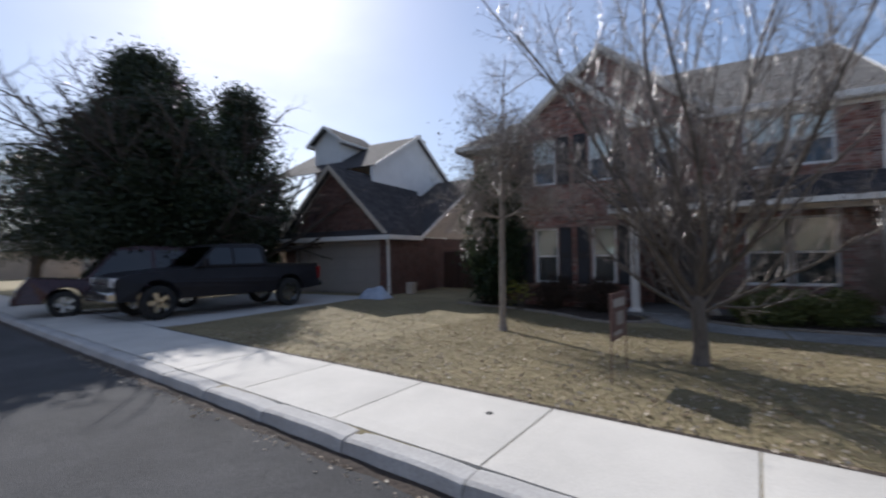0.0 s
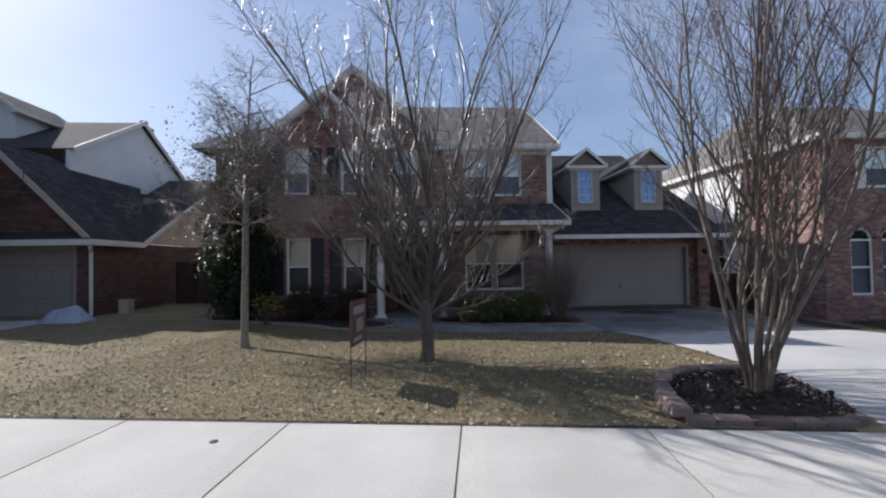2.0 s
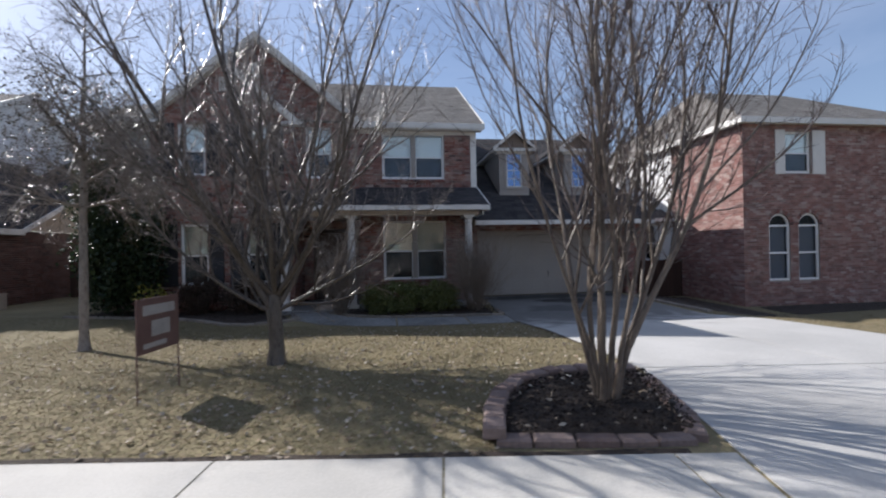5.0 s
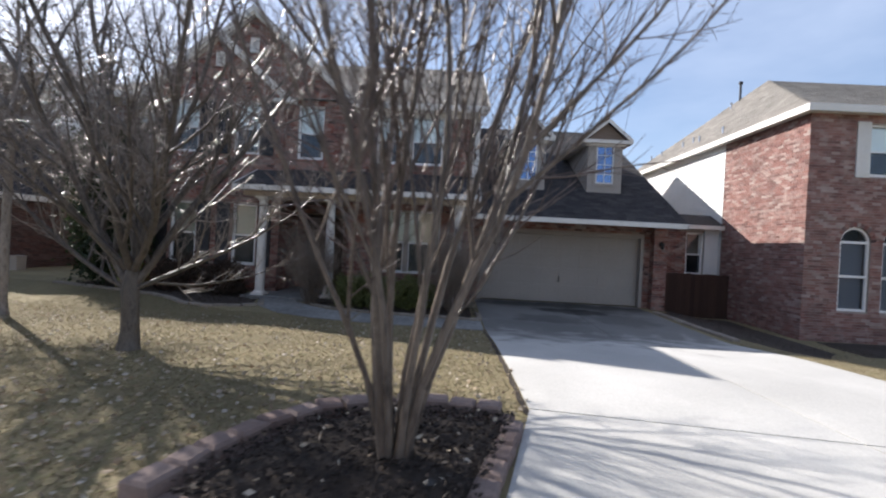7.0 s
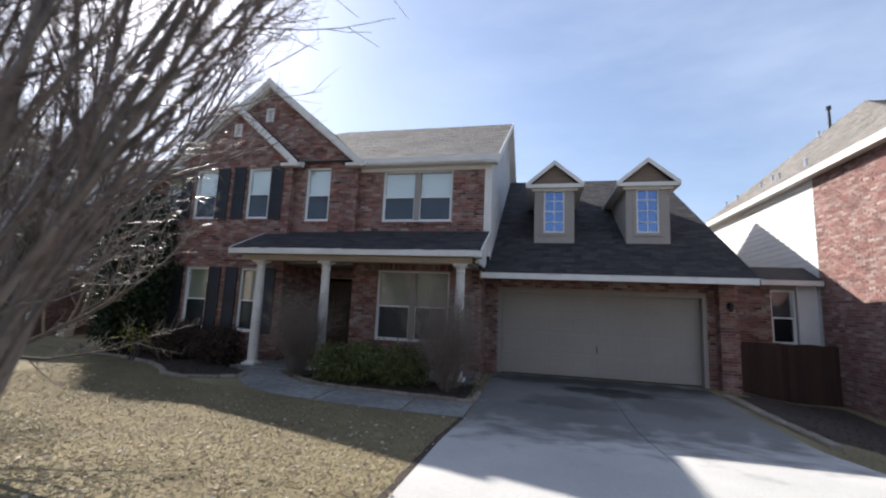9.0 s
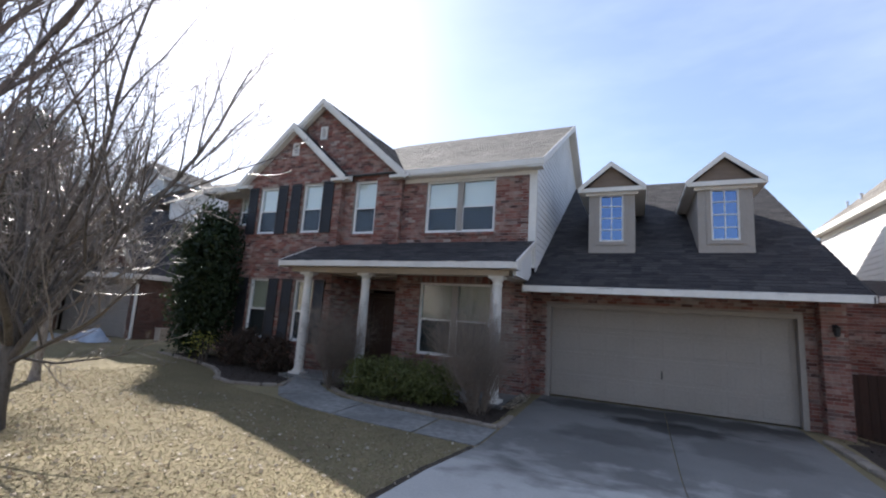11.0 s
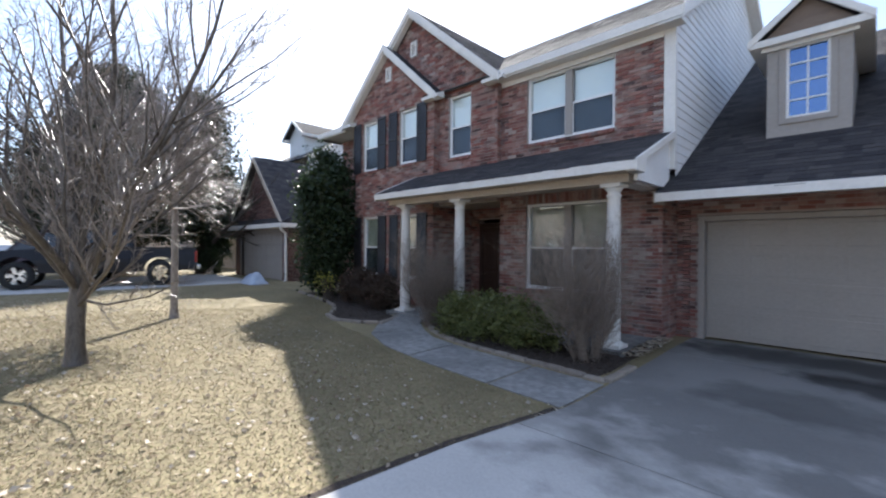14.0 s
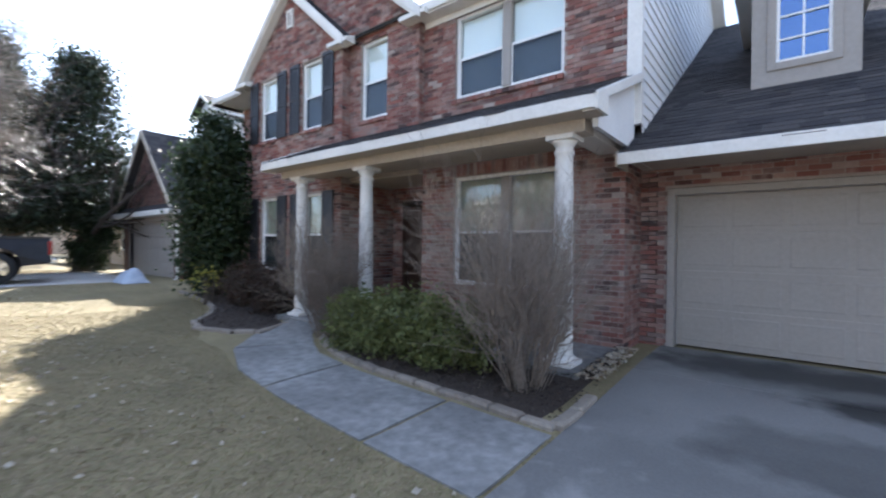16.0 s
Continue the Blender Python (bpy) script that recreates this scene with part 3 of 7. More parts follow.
def brickwork(o, u, n, width, z0, z1, holes=(), clip=None, pick=None, course=0.0677, length=0.213, proud=0.011, joint=0.0095):
    """Stretcher courses on a wall face: from o along the unit u, facing n. Gives the joined bricks and those picked out singly."""
    o, u, n = Vector(o), Vector(u), Vector(n)
    g, singles, k, z = Geo(), [], 0, z0
    while z + course * 0.6 < z1:
        top = min(z + course - joint, z1)
        lo, hi = clip(top) if clip else (0, width)
        gaps = [(h[0], h[1]) for h in holes if h[2] < top - 0.01 and h[3] > z + 0.01]
        for s, e in cut((lo, hi), gaps) if hi - lo > 0.05 else []:
            x = (math.floor(s / length) - (0.5 if k % 2 else 0)) * length
            while x < e:
                a, b = max(x, s), min(x + length - joint, e)
                if b - a > 0.035:
                    p = proud + rng.uniform(-0.004, 0.004)
                    corner = o + u * a + Vector((0, 0, z)) - n * 0.004
                    if pick and pick(a, z) and len(singles) < 300:
                        singles.append((corner, u * (b - a), Vector((0, 0, top - z)), n * (p + 0.004)))
                    else:
                        g.block(corner, u * (b - a), (0, 0, top - z), n * (p + 0.004))
                x += length
        k += 1
        z += course
    return g, singles


def soldier(g, o, u, n, width, z, height=0.2):
    """A course of bricks on end over an opening."""
    o, u, n = Vector(o), Vector(u), Vector(n)
    k = int(width / 0.0677)
    for i in range(k):
        g.block(o + u * (i * width / k) + Vector((0, 0, z)) - n * 0.004, u * (width / k - 0.009), (0, 0, height), n * (0.022 + rng.uniform(-0.003, 0.003)))


def wall_panel(g, x0, x1, y, depth, z0, z1, holes):
    """A solid wall facing the street, with openings that go right through it."""
    xs = sorted({x0, x1, *[h[0] for h in holes], *[h[1] for h in holes]})
    for a, b in zip(xs, xs[1:]):
        gaps = [(h[2], h[3]) for h in holes if h[0] < (a + b) / 2 < h[1]]
        for s, e in cut((z0, z1), gaps):
            g.box(a, b, y, y + depth, s, e)
    g.weld()


# openings: x0, x1, z0, z1
W_A = [(-8.82, -8.08, 3.80, 5.26), (-7.08, -6.36, 3.80, 5.28)]
L_A = [(-8.78, -8.04, 0.70, 2.42), (-7.02, -6.33, 0.70, 2.42)]
W_B = [(-5.36, -4.62, 3.77, 5.30)]
W_C = [(-3.13, -1.21, 3.78, 5.18)]
L_C = [(-3.13, -1.19, 0.68, 2.48)]
GARAGE = (-0.02, 4.90, -0.2, 2.15)

PK1, PK2 = (-6.69, 7.96), (-7.60, 7.22)             # gable peaks: x, z
S1, S2 = 0.845, 0.87                                # their slopes


def gable_clip(peak, slope, x0, x1):
    def f(z):
        r = (peak[1] - 0.16 - z) / slope
        return max(0, peak[0] - r - x0), min(x1 - x0, peak[0] + r - x0)
    return f


wall = new("wall")
wall.parent = house
wall["label"] = "tumbled red brick wall with pale mortar"


def masonry(fill):
    part("wall_section", fill(Geo()), M_MORTAR, wall)


def panel_of(*args):
    def fill(g):
        wall_panel(g, *args)
        return g
    masonry(fill)


panel_of(-9.20, -5.70, YA, 0.24, -0.3, EAVE, W_A + L_A)
panel_of(-5.70, -3.83, YB, 0.24, 2.62, EAVE, W_B)
panel_of(-3.83, -0.61, YC, 0.24, -0.3, EAVE, W_C + L_C)
panel_of(-0.13, 5.46, YG, 0.20, -0.3, 2.60, [GARAGE])
panel_of(-11.30, -9.20, -0.40, 0.24, -0.3, EAVE, [(-10.65, -9.95, 4.30, 5.30)])
panel_of(-5.70, -3.83, 0.25, 0.2, -0.3, 2.62, [(-5.40, -4.25, -0.4, 2.30)])
for b in ((-0.61, -0.37, YC, 1.6, -0.3, 3.3), (5.22, 5.46, 0.08, 12.9, -0.5, 2.6), (-0.6, 5.22, 12.7, 12.9, -0.3, 2.6), (-9.20, -8.96, YA + 0.24, 1.0, -0.3, EAVE), (-11.30, -11.06, -0.16, 8.6, -0.3, EAVE),
          (-5.94, -5.70, YA + 0.24, 0.45, -0.3, 2.62), (-3.83, -3.59, YC + 0.24, 0.45, -0.3, 2.62), (-11.06, 5.22, 7.0, 7.2, -0.3, EAVE)):
    masonry(lambda g: g.box(*b))
masonry(lambda g: g.prism([(-9.55, YA + 0.002, EAVE), (-5.65, YA + 0.002, EAVE), (PK2[0] + 0.02, YA + 0.002, PK2[1] - 0.14)], (0, 0.2, 0)))
masonry(lambda g: g.prism([(PK1[0] - 2.85, YB + 0.002, EAVE), (-3.83, YB + 0.002, EAVE), (PK1[0] + 0.02, YB + 0.002, PK1[1] - 0.14)], (0, 0.2, 0)))

faces = [
    brickwork((-9.20, YA, 0), (1, 0, 0), (0, -1, 0), 3.5, -0.25, EAVE, [(a + 9.2, b + 9.2, c, d) for a, b, c, d in W_A + L_A]),
    brickwork((-9.55, YA, 0), (1, 0, 0), (0, -1, 0), 3.9, EAVE, 7.1, [(1.87, 2.12, 6.22, 6.62)], gable_clip(PK2, S2, -9.55, -5.65)),
    brickwork((-5.70, YB, 0), (1, 0, 0), (0, -1, 0), 1.87, 3.4, EAVE, [(a + 5.7, b + 5.7, c, d) for a, b, c, d in W_B]),
    brickwork((-9.6, YB, 0), (1, 0, 0), (0, -1, 0), 5.77, EAVE, 7.8, [(2.75, 3.03, 6.72, 7.14)], gable_clip(PK1, S1, -9.6, -3.83)),
    brickwork((-3.83, YC, 0), (1, 0, 0), (0, -1, 0), 3.46, -0.25, EAVE, [(a + 3.83, b + 3.83, c, d) for a, b, c, d in W_C + L_C], pick=lambda a, z: a > 2.75 and -0.1 < z < 2.35),
    brickwork((-0.37, YC, 0), (0, 1, 0), (1, 0, 0), 0.76, -0.25, 2.6),
    brickwork((-0.36, YG, 0), (1, 0, 0), (0, -1, 0), 5.82, -0.25, 2.45, [(0.35, 5.25, -0.4, 2.14)]),
    brickwork((-5.70, YA, 0), (0, 1, 0), (1, 0, 0), 1.6, -0.2, 2.6),
    brickwork((-5.70, YA, 0), (0, 1, 0), (1, 0, 0), 0.2, 3.3, EAVE),
    brickwork((-3.83, YB, 0), (0, 1, 0), (1, 0, 0), 0.14, 3.3, EAVE),
    brickwork((-11.30, -0.40, 0), (1, 0, 0), (0, -1, 0), 2.1, -0.25, EAVE, [(0.65, 1.35, 4.3, 5.3)]),
    brickwork((-5.70, 0.25, 0), (1, 0, 0), (0, -1, 0), 1.87, -0.1, 2.6, [(0.30, 1.45, -0.4, 2.3)]),
]
for i, (g, singles) in enumerate(faces):
    if g.v:
        stuffed(part("brickwork", g, M_BRICK, wall, "tumbled red brick courses"))
SINGLE_BRICKS = [s for g, singles in faces for s in singles]
g = Geo()
for x0, x1, z0, z1 in L_A + L_C + W_A + W_B + W_C:
    y = YA if x0 < -6 else YB if x0 < -4 else YC
    for i in range(int((x1 - x0 + 0.1) / 0.11)):
        g.block((x0 - 0.05 + i * 0.11, y + 0.03, z0 - 0.075), (0.1, 0, 0), (0, 0, 0.07), (0, -0.075, 0))
soldier(g, (-3.2, YC, 0), (1, 0, 0), (0, -1, 0), 2.1, 2.49, 0.2)
stuffed(part("brick_sill", g, M_BRICK, wall, "projecting brick sills and soldier courses"))


def window(x0, x1, z0, z1, y, parent, lights=1, grid=False, blind=True, screen=True, frame_m=None, deep=0.3, cloth=None):
    """A sash window set in its opening: frame, panes, screen, blind and a dark panel for the dim room behind."""
    frame_m = frame_m or M_VINYL
    yf = y + 0.05
    win = new("window")
    win.parent = parent
    g = Geo()
    t = 0.05
    g.box(x0, x0 + t, yf, yf + 0.09, z0, z1).box(x1 - t, x1, yf, yf + 0.09, z0, z1)
    g.box(x0 + t, x1 - t, yf, yf + 0.09, z1 - t, z1).box(x0 + t, x1 - t, yf, yf + 0.09, z0, z0 + t)
    w = (x1 - x0) / lights
    zm = (z0 + z1) / 2 - 0.02
    for i in range(1, lights):
        part("mullion", Geo().box(x0 + i * w - 0.075, x0 + i * w + 0.075, yf - 0.02, yf + 0.09, z0 + t, z1 - t), M_DOORTAN, win, "wide beige mullion post", bevel=0.004)
    part("window_frame", g, frame_m, win, bevel=0.006)
    for i in range(lights):
        a, b = x0 + i * w + (t if i == 0 else 0.075), x0 + (i + 1) * w - (t if i == lights - 1 else 0.075)
        s = Geo()
        if grid:
            for q in (1,):
                s.box(a + (b - a) * q / 2 - 0.009, a + (b - a) * q / 2 + 0.009, yf + 0.045, yf + 0.057, z0 + t, z1 - t)
            for q in (1, 2, 3):
                zz = z0 + t + (z1 - z0 - 2 * t) * q / 4
                s.box(a, b, yf + 0.044, yf + 0.058, zz - 0.009, zz + 0.009)
        else:
            s.box(a, b, yf + 0.015, yf + 0.075, zm - 0.022, zm + 0.022)
            s.box(a, a + 0.025, yf + 0.02, yf + 0.06, z0 + t, zm - 0.022).box(b - 0.025, b, yf + 0.02, yf + 0.06, z0 + t, zm - 0.022)
            s.box(a + 0.025, b - 0.025, yf + 0.02, yf + 0.06, z0 + t, z0 + t + 0.03)
        part("sash", s, frame_m, win)
        for nm, za, zb, yy in (("upper_pane", zm + 0.02, z1 - t, yf + 0.06), ("lower_pane", z0 + t, zm - 0.02, yf + 0.04)):
            p = Geo().box(a, b, yy, yy + 0.005, za, zb)
            part("pane", p, M_GLASS, win).visible_shadow = False
        if screen and not grid:
            p = Geo().box(a + 0.026, b - 0.026, yf + 0.012, yf + 0.014, z0 + t + 0.03, zm - 0.022)
            part("insect_screen", p, M_SCREEN, win).visible_shadow = False
        if blind:
            p = Geo()
            k = int((z1 - z0 - 2 * t) / 0.045)
            for j in range(k):
                zz = z0 + t + 0.02 + j * 0.045
                p.block((a + 0.004, yf + 0.100, zz), (b - a - 0.008, 0, 0), (0, -0.010, 0.048), (0, 0.002, 0))
            part("blind", p, cloth or M_BLIND, win, "closed olive window shade" if cloth else "closed white slatted blind")
    g = Geo()
    g.box(x0 - 0.02, x1 + 0.02, yf + deep, yf + deep + 0.02, z0 - 0.02, z1 + 0.02)
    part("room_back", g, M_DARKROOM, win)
    return win


for x0, x1, z0, z1 in W_A:
    window(x0, x1, z0, z1, YA, house)
for x0, x1, z0, z1 in L_A:
    window(x0, x1, z0, z1, YA, house, cloth=M_SHADE)
window(*W_B[0], YB, house)
window(*W_C[0], YC, house, 2)
window(*L_C[0], YC, house, 2, cloth=M_SHADE)
window(-10.65, -9.95, 4.30, 5.30, -0.40, house)


def shutter(x0, x1, z0, z1, y, parent):
    """A louvred shutter hung flat beside a window."""
    g = Geo()
    g.box(x0, x0 + 0.05, y - 0.04, y - 0.012, z0, z1).box(x1 - 0.05, x1, y - 0.04, y - 0.012, z0, z1)
    for z in (z0, (z0 + z1) / 2 - 0.04, z1 - 0.07):
        g.box(x0 + 0.05, x1 - 0.05, y - 0.04, y - 0.012, z, z + 0.07)
    g.box(x0 + 0.05, x1 - 0.05, y - 0.020, y - 0.012, z0 + 0.07, z1 - 0.07)
    k = int((z1 - z0) / 0.055)
    for i in range(k):
        z = z0 + 0.08 + i * 0.055
        if z < z1 - 0.12 and not (z0 + z1) / 2 - 0.09 < z < (z0 + z1) / 2 + 0.03:
            g.block((x0 + 0.05, y - 0.036, z), (x1 - x0 - 0.1, 0, 0), (0, 0.014, 0.045), (0, -0.004, 0))
    return part("shutter", g, M_SHUTTER, parent, "black louvred shutter", bevel=0.004)


for (x0, x1, z0, z1) in W_A + L_A:
    shutter(x0 - 0.43, x0 - 0.06, z0 - 0.02, z1 + 0.02, YA - 0.012, house)
    shutter(x1 + 0.05, x1 + 0.42, z0 - 0.02, z1 + 0.02, YA - 0.012, house)

# louvred vents in the gables
for x, z, y in ((-7.56, 6.42, YA), (-6.71, 6.93, YB)):
    g = Geo()
    g.box(x - 0.12, x - 0.075, y - 0.04, y + 0.03, z - 0.2, z + 0.2).box(x + 0.075, x + 0.12, y - 0.04, y + 0.03, z - 0.2, z + 0.2)
    g.box(x - 0.075, x + 0.075, y - 0.04, y + 0.03, z + 0.155, z + 0.2).box(x - 0.075, x + 0.075, y - 0.04, y + 0.03, z - 0.2, z - 0.155)
    for i in range(5):
        g.block((x - 0.075, y - 0.03, z - 0.15 + i * 0.06), (0.15, 0, 0), (0, 0.03, 0.05), (0, 0.004, 0))
    part("gable_vent", g, M_WHITE, house, "white louvred gable vent")


# ---- roofs ----
def roof_plane(o, u, v, width, rise, clip=None, pick=None, material=None, course=0.14, tab=0.28):
    """Lapped shingle tabs on a slope: from o along the eave u and up the slope v (unit vectors)."""
    o, u, v = Vector(o), Vector(u).normalized(), Vector(v).normalized()
    n = u.cross(v).normalized()
    if n.z < 0:
        n = -n
    g, singles, r = Geo(), [], 0
    while r * course < rise - 0.03:
        lo, hi = clip(r * course + course * 0.5) if clip else (0, width)
        x = lo - rng.uniform(0, tab)
        while x < hi:
            w = tab * rng.uniform(0.55, 1.25)
            a, b = max(x, lo), min(x + w - 0.006, hi)
            if b - a > 0.03:
                t = 0.0065 + rng.choice((0, 0, 0.003))
                drop = rng.uniform(-0.012, 0.012)
                p = o + u * a + v * (r * course + drop)
                up = min(course * 1.15, rise - r * course)
                q = [p + n * 0.001, p + u * (b - a) + n * 0.001, p + u * (b - a) + v * up, p + v * up]
                verts = q + [q[0] + n * t, q[1] + n * t, q[2] + n * 0.003, q[3] + n * 0.003]
                if pick and pick(a, r * course) and len(singles) < 300:
                    singles.append(verts)
                else:
                    g.add(verts, [(4, 5, 6, 7), (0, 1, 5, 4), (1, 2, 6, 5), (3, 0, 4, 7)])
            x += w
        r += 1
    return g, singles


class Decks:
    """Roof slopes under one roof, each a part of its own."""

    def __init__(self, name, material, parent, label=""):
        self.ob = new(name)
        self.ob.parent = parent
        self.m = material
        if label:
            self.ob["label"] = label

    def prism(self, pts, w):
        part("roof_slope", Geo().prism(pts, w), self.m, self.ob)


def slab_roof(g, quad, thick=0.05):
    """The deck under a roof slope."""
    q = [Vector(p) for p in quad]
    n = (q[1] - q[0]).cross(q[2] - q[0]).normalized()
    if n.z < 0:
        n = -n
    g.prism([p - n * thick for p in q], n * thick)


# main roof: eave y -1.14, ridge y 3.80
MR, SL = 8.45, 0.608
V_MAIN = Vector((0, 4.94, 3.0)).normalized()
RX = 0.0
deck = Decks("roof", M_ROOFDECK, house, "grey-brown shingled roof")
slab_roof(deck, [(-11.65, -1.14, 5.45), (RX, -1.14, 5.45), (RX, 3.80, MR), (-6.7, 3.80, MR)])
slab_roof(deck, [(-11.65, 8.74, 5.45), (RX, 8.74, 5.45), (RX, 3.80, MR), (-6.7, 3.80, MR)])
slab_roof(deck, [(-11.65, -1.14, 5.45), (-11.65, 8.74, 5.45), (-6.7, 3.80, MR)])
for peak, s, yf in ((PK1, S1, -1.24), (PK2, S2, -1.40)):
    back = -1.14 + (peak[1] - 5.45) / SL
    for sg in (-1, 1):
        w = (peak[1] - 5.36) / s
        slab_roof(deck, [(peak[0], yf, peak[1]), (peak[0] + sg * w, yf, 5.36), (peak[0] + sg * w, -1.0, 5.36), (peak[0], back, peak[1])])
roof = deck.ob


g, _ = roof_plane((-11.65, -1.14, 5.45), (1, 0, 0), V_MAIN, 11.65, 5.78, clip=lambda r: (r * 0.855, 11.65 + RX), material=None)
stuffed(part("shingle_field", g, M_SHINGLE_WARM, roof, "pale grey-brown asphalt shingles"))
for peak, s, yf in ((PK1, S1, -1.24), (PK2, S2, -1.40)):
    back = -1.14 + (peak[1] - 5.45) / SL
    for sg in (-1, 1):
        w = (peak[1] - 5.36) / s
        v = Vector((-sg * w, 0, peak[1] - 5.36))
        ln = v.length
        g, _ = roof_plane((peak[0] + sg * w, yf, 5.36), (0, 1, 0), v, 9, ln, clip=lambda r: (0, 0.3 + (back - yf - 0.1) * r / ln))
        stuffed(part("shingle_field", g, M_SHINGLE, roof, "dark grey asphalt shingles"))


def board(g, a, b, height, out, drop=0.0):
    """A straight board from a to b: height hangs down, out is its thickness vector."""
    a, b = Vector(a), Vector(b)
    g.block(a - Vector((0, 0, height + drop)), b - a, Vector((0, 0, height)), out)


# bargeboards, fascias and cornice returns
for peak, s, yf in ((PK1, S1, -1.24), (PK2, S2, -1.40)):
    for sg in (-1, 1):
        w = (peak[1] - 5.36) / s
        g = Geo()
        board(g, (peak[0], yf, peak[1] + 0.02), (peak[0] + sg * w, yf, 5.38), 0.19, (0, -0.035, 0))
        board(g, (peak[0], yf, peak[1] - 0.17), (peak[0] + sg * (w - 0.12), yf, 5.30), 0.07, (0, 0.16, 0))
        part("bargeboard", g, M_WHITE, house, "white painted bargeboard", bevel=0.006)
        xe = peak[0] + sg * w
        xa, xb = sorted((xe + sg * 0.1, xe - sg * 0.5))
        r = Geo().prism([(xa, yf - 0.02, 5.25), (xa, yf - 0.02, 5.33), (xa, yf + 0.21, 5.42), (xa, yf + 0.21, 5.25)], (xb - xa, 0, 0))
        part("cornice_return", r, M_WHITE, house, "white boxed cornice return", bevel=0.008)
g = Geo()
board(g, (-3.80, -1.16, 5.45), (RX, -1.16, 5.45), 0.16, (0, -0.03, 0))
g.box(-3.80, RX - 0.03, -1.15, YC, 5.26, 5.30)
g.box(-3.80, -0.37, YC - 0.03, YC - 0.012, 5.16, 5.26)
part("fascia", g, M_WHITE, house, "white eave fascia and soffit", bevel=0.006)
g = Geo()
board(g, (-11.65, -1.16, 5.45), (-9.66, -1.16, 5.45), 0.16, (0, -0.03, 0))
g.box(-11.65, -9.6, -1.15, -0.40, 5.26, 5.30).box(-11.68, -11.65, -1.16, 8.7, 5.28, 5.45).box(-11.65, -11.3, -1.15, 8.7, 5.26, 5.30)
part("fascia", g, M_WHITE, house, "white eave fascia and soffit", bevel=0.006)
for ya, za, yb, zb in ((-1.19, 5.47, 3.80, MR + 0.02), (3.80, MR + 0.02, 8.78, 5.47)):
    g = Geo()
    board(g, (RX + 0.035, ya, za), (RX + 0.035, yb, zb), 0.19, (-0.035, 0, 0))
    board(g, (RX, ya, za - 0.2), (RX, yb, zb - 0.2), 0.03, (-0.37, 0, 0))
    part("bargeboard", g, M_WHITE, house, "white painted bargeboard", bevel=0.006)

# white lap siding on the gable end over the garage
side = Geo()
side.prism([(-0.61, YC + 0.09, 3.30), (-0.61, 8.46, 3.30), (-0.61, 8.46, EAVE), (-0.61, 3.80, 8.25), (-0.61, YC + 0.09, EAVE)], (0.395, 0, 0))
gable_side = part("side_wall", side, M_SIDING, house, "white lap-sided gable end")
SIDING_ROWS = []
z = 2.42
while z < 8.2:
    ya, yb = YC, 8.46
    if z > EAVE - 0.1:
        ya, yb = 3.80 - (8.28 - z) / 0.608, 3.80 + (8.28 - z) / 0.608
    ya, yb = max(ya, YC + 0.09), min(yb, 8.46)
    if yb - ya > 0.2:
        SIDING_ROWS.append((z, ya, yb))
    z += 0.155
side2 = Geo().box(-0.368, -0.185, YC - 0.008, YC + 0.088, 2.9, EAVE - 0.12)
part("corner_board", side2, M_WHITE, gable_side, bevel=0.004)

# porch: shed roof, beam, slab and three round columns
PX0, PX1 = -6.36, -0.20
deck = Decks("porch_roof", M_ROOFDECK, house, "dark shingled porch roof")
slab_roof(deck, [(PX0, -2.50, 2.82), (PX1, -2.50, 2.82), (PX1, YC, 3.53), (PX0, YC, 3.53)], 0.04)
porch_roof = deck.ob
g, _ = roof_plane((PX0 - 0.02, -2.53, 2.81), (1, 0, 0), (0, 1.65, 0.723), PX1 - PX0 + 0.04, 1.76)
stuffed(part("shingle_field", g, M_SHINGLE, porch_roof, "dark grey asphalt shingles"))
g = Geo().box(PX0, PX1, -2.53, -2.50, 2.68, 2.82)
part("fascia", g, M_WHITE, porch_roof, "white porch fascia", bevel=0.006)
for x, o in ((PX1, 0.035), (PX0 - 0.035, 0.035)):
    g = Geo()
    g.prism([(x, -2.53, 2.83), (x, -2.53, 2.66), (x, -2.22, 2.66), (x, -2.22, 2.855), (x, YC, 3.43), (x, YC, 3.55)], (o, 0, 0))
    part("bargeboard", g, M_WHITE, porch_roof, "white porch bargeboard", bevel=0.005)
part("end_panel", Geo().prism([(PX1 - 0.13, -2.22, 2.57), (PX1 - 0.13, YC, 2.57), (PX1 - 0.13, YC, 3.44), (PX1 - 0.13, -2.22, 2.86)], (0.06, 0, 0)), M_SIDING, porch_roof, "white boarded porch end panel")
g = Geo().box(PX0, PX1 - 0.135, -2.50, YC, 2.69, 2.71).box(PX1 - 0.135, PX1, -2.50, -2.23, 2.66, 2.68)
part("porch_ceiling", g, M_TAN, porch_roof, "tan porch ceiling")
g = Geo().box(PX0 + 0.1, -0.42, -2.19, -1.91, 2.56, 2.69)
part("beam", Geo().box(-0.72, -0.42, -1.905, YC, 2.56, 2.69), M_WHITE, porch_roof, "white porch end beam", bevel=0.008)
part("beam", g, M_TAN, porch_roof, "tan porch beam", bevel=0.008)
g = Geo().box(-6.15, -0.42, -2.34, YC + 0.02, -0.3, 0.02).box(-5.7, -3.83, YC, 0.3, -0.3, 0.02)
part("porch_slab", g, M_WALK, house, "grey concrete porch slab", bevel=0.015)
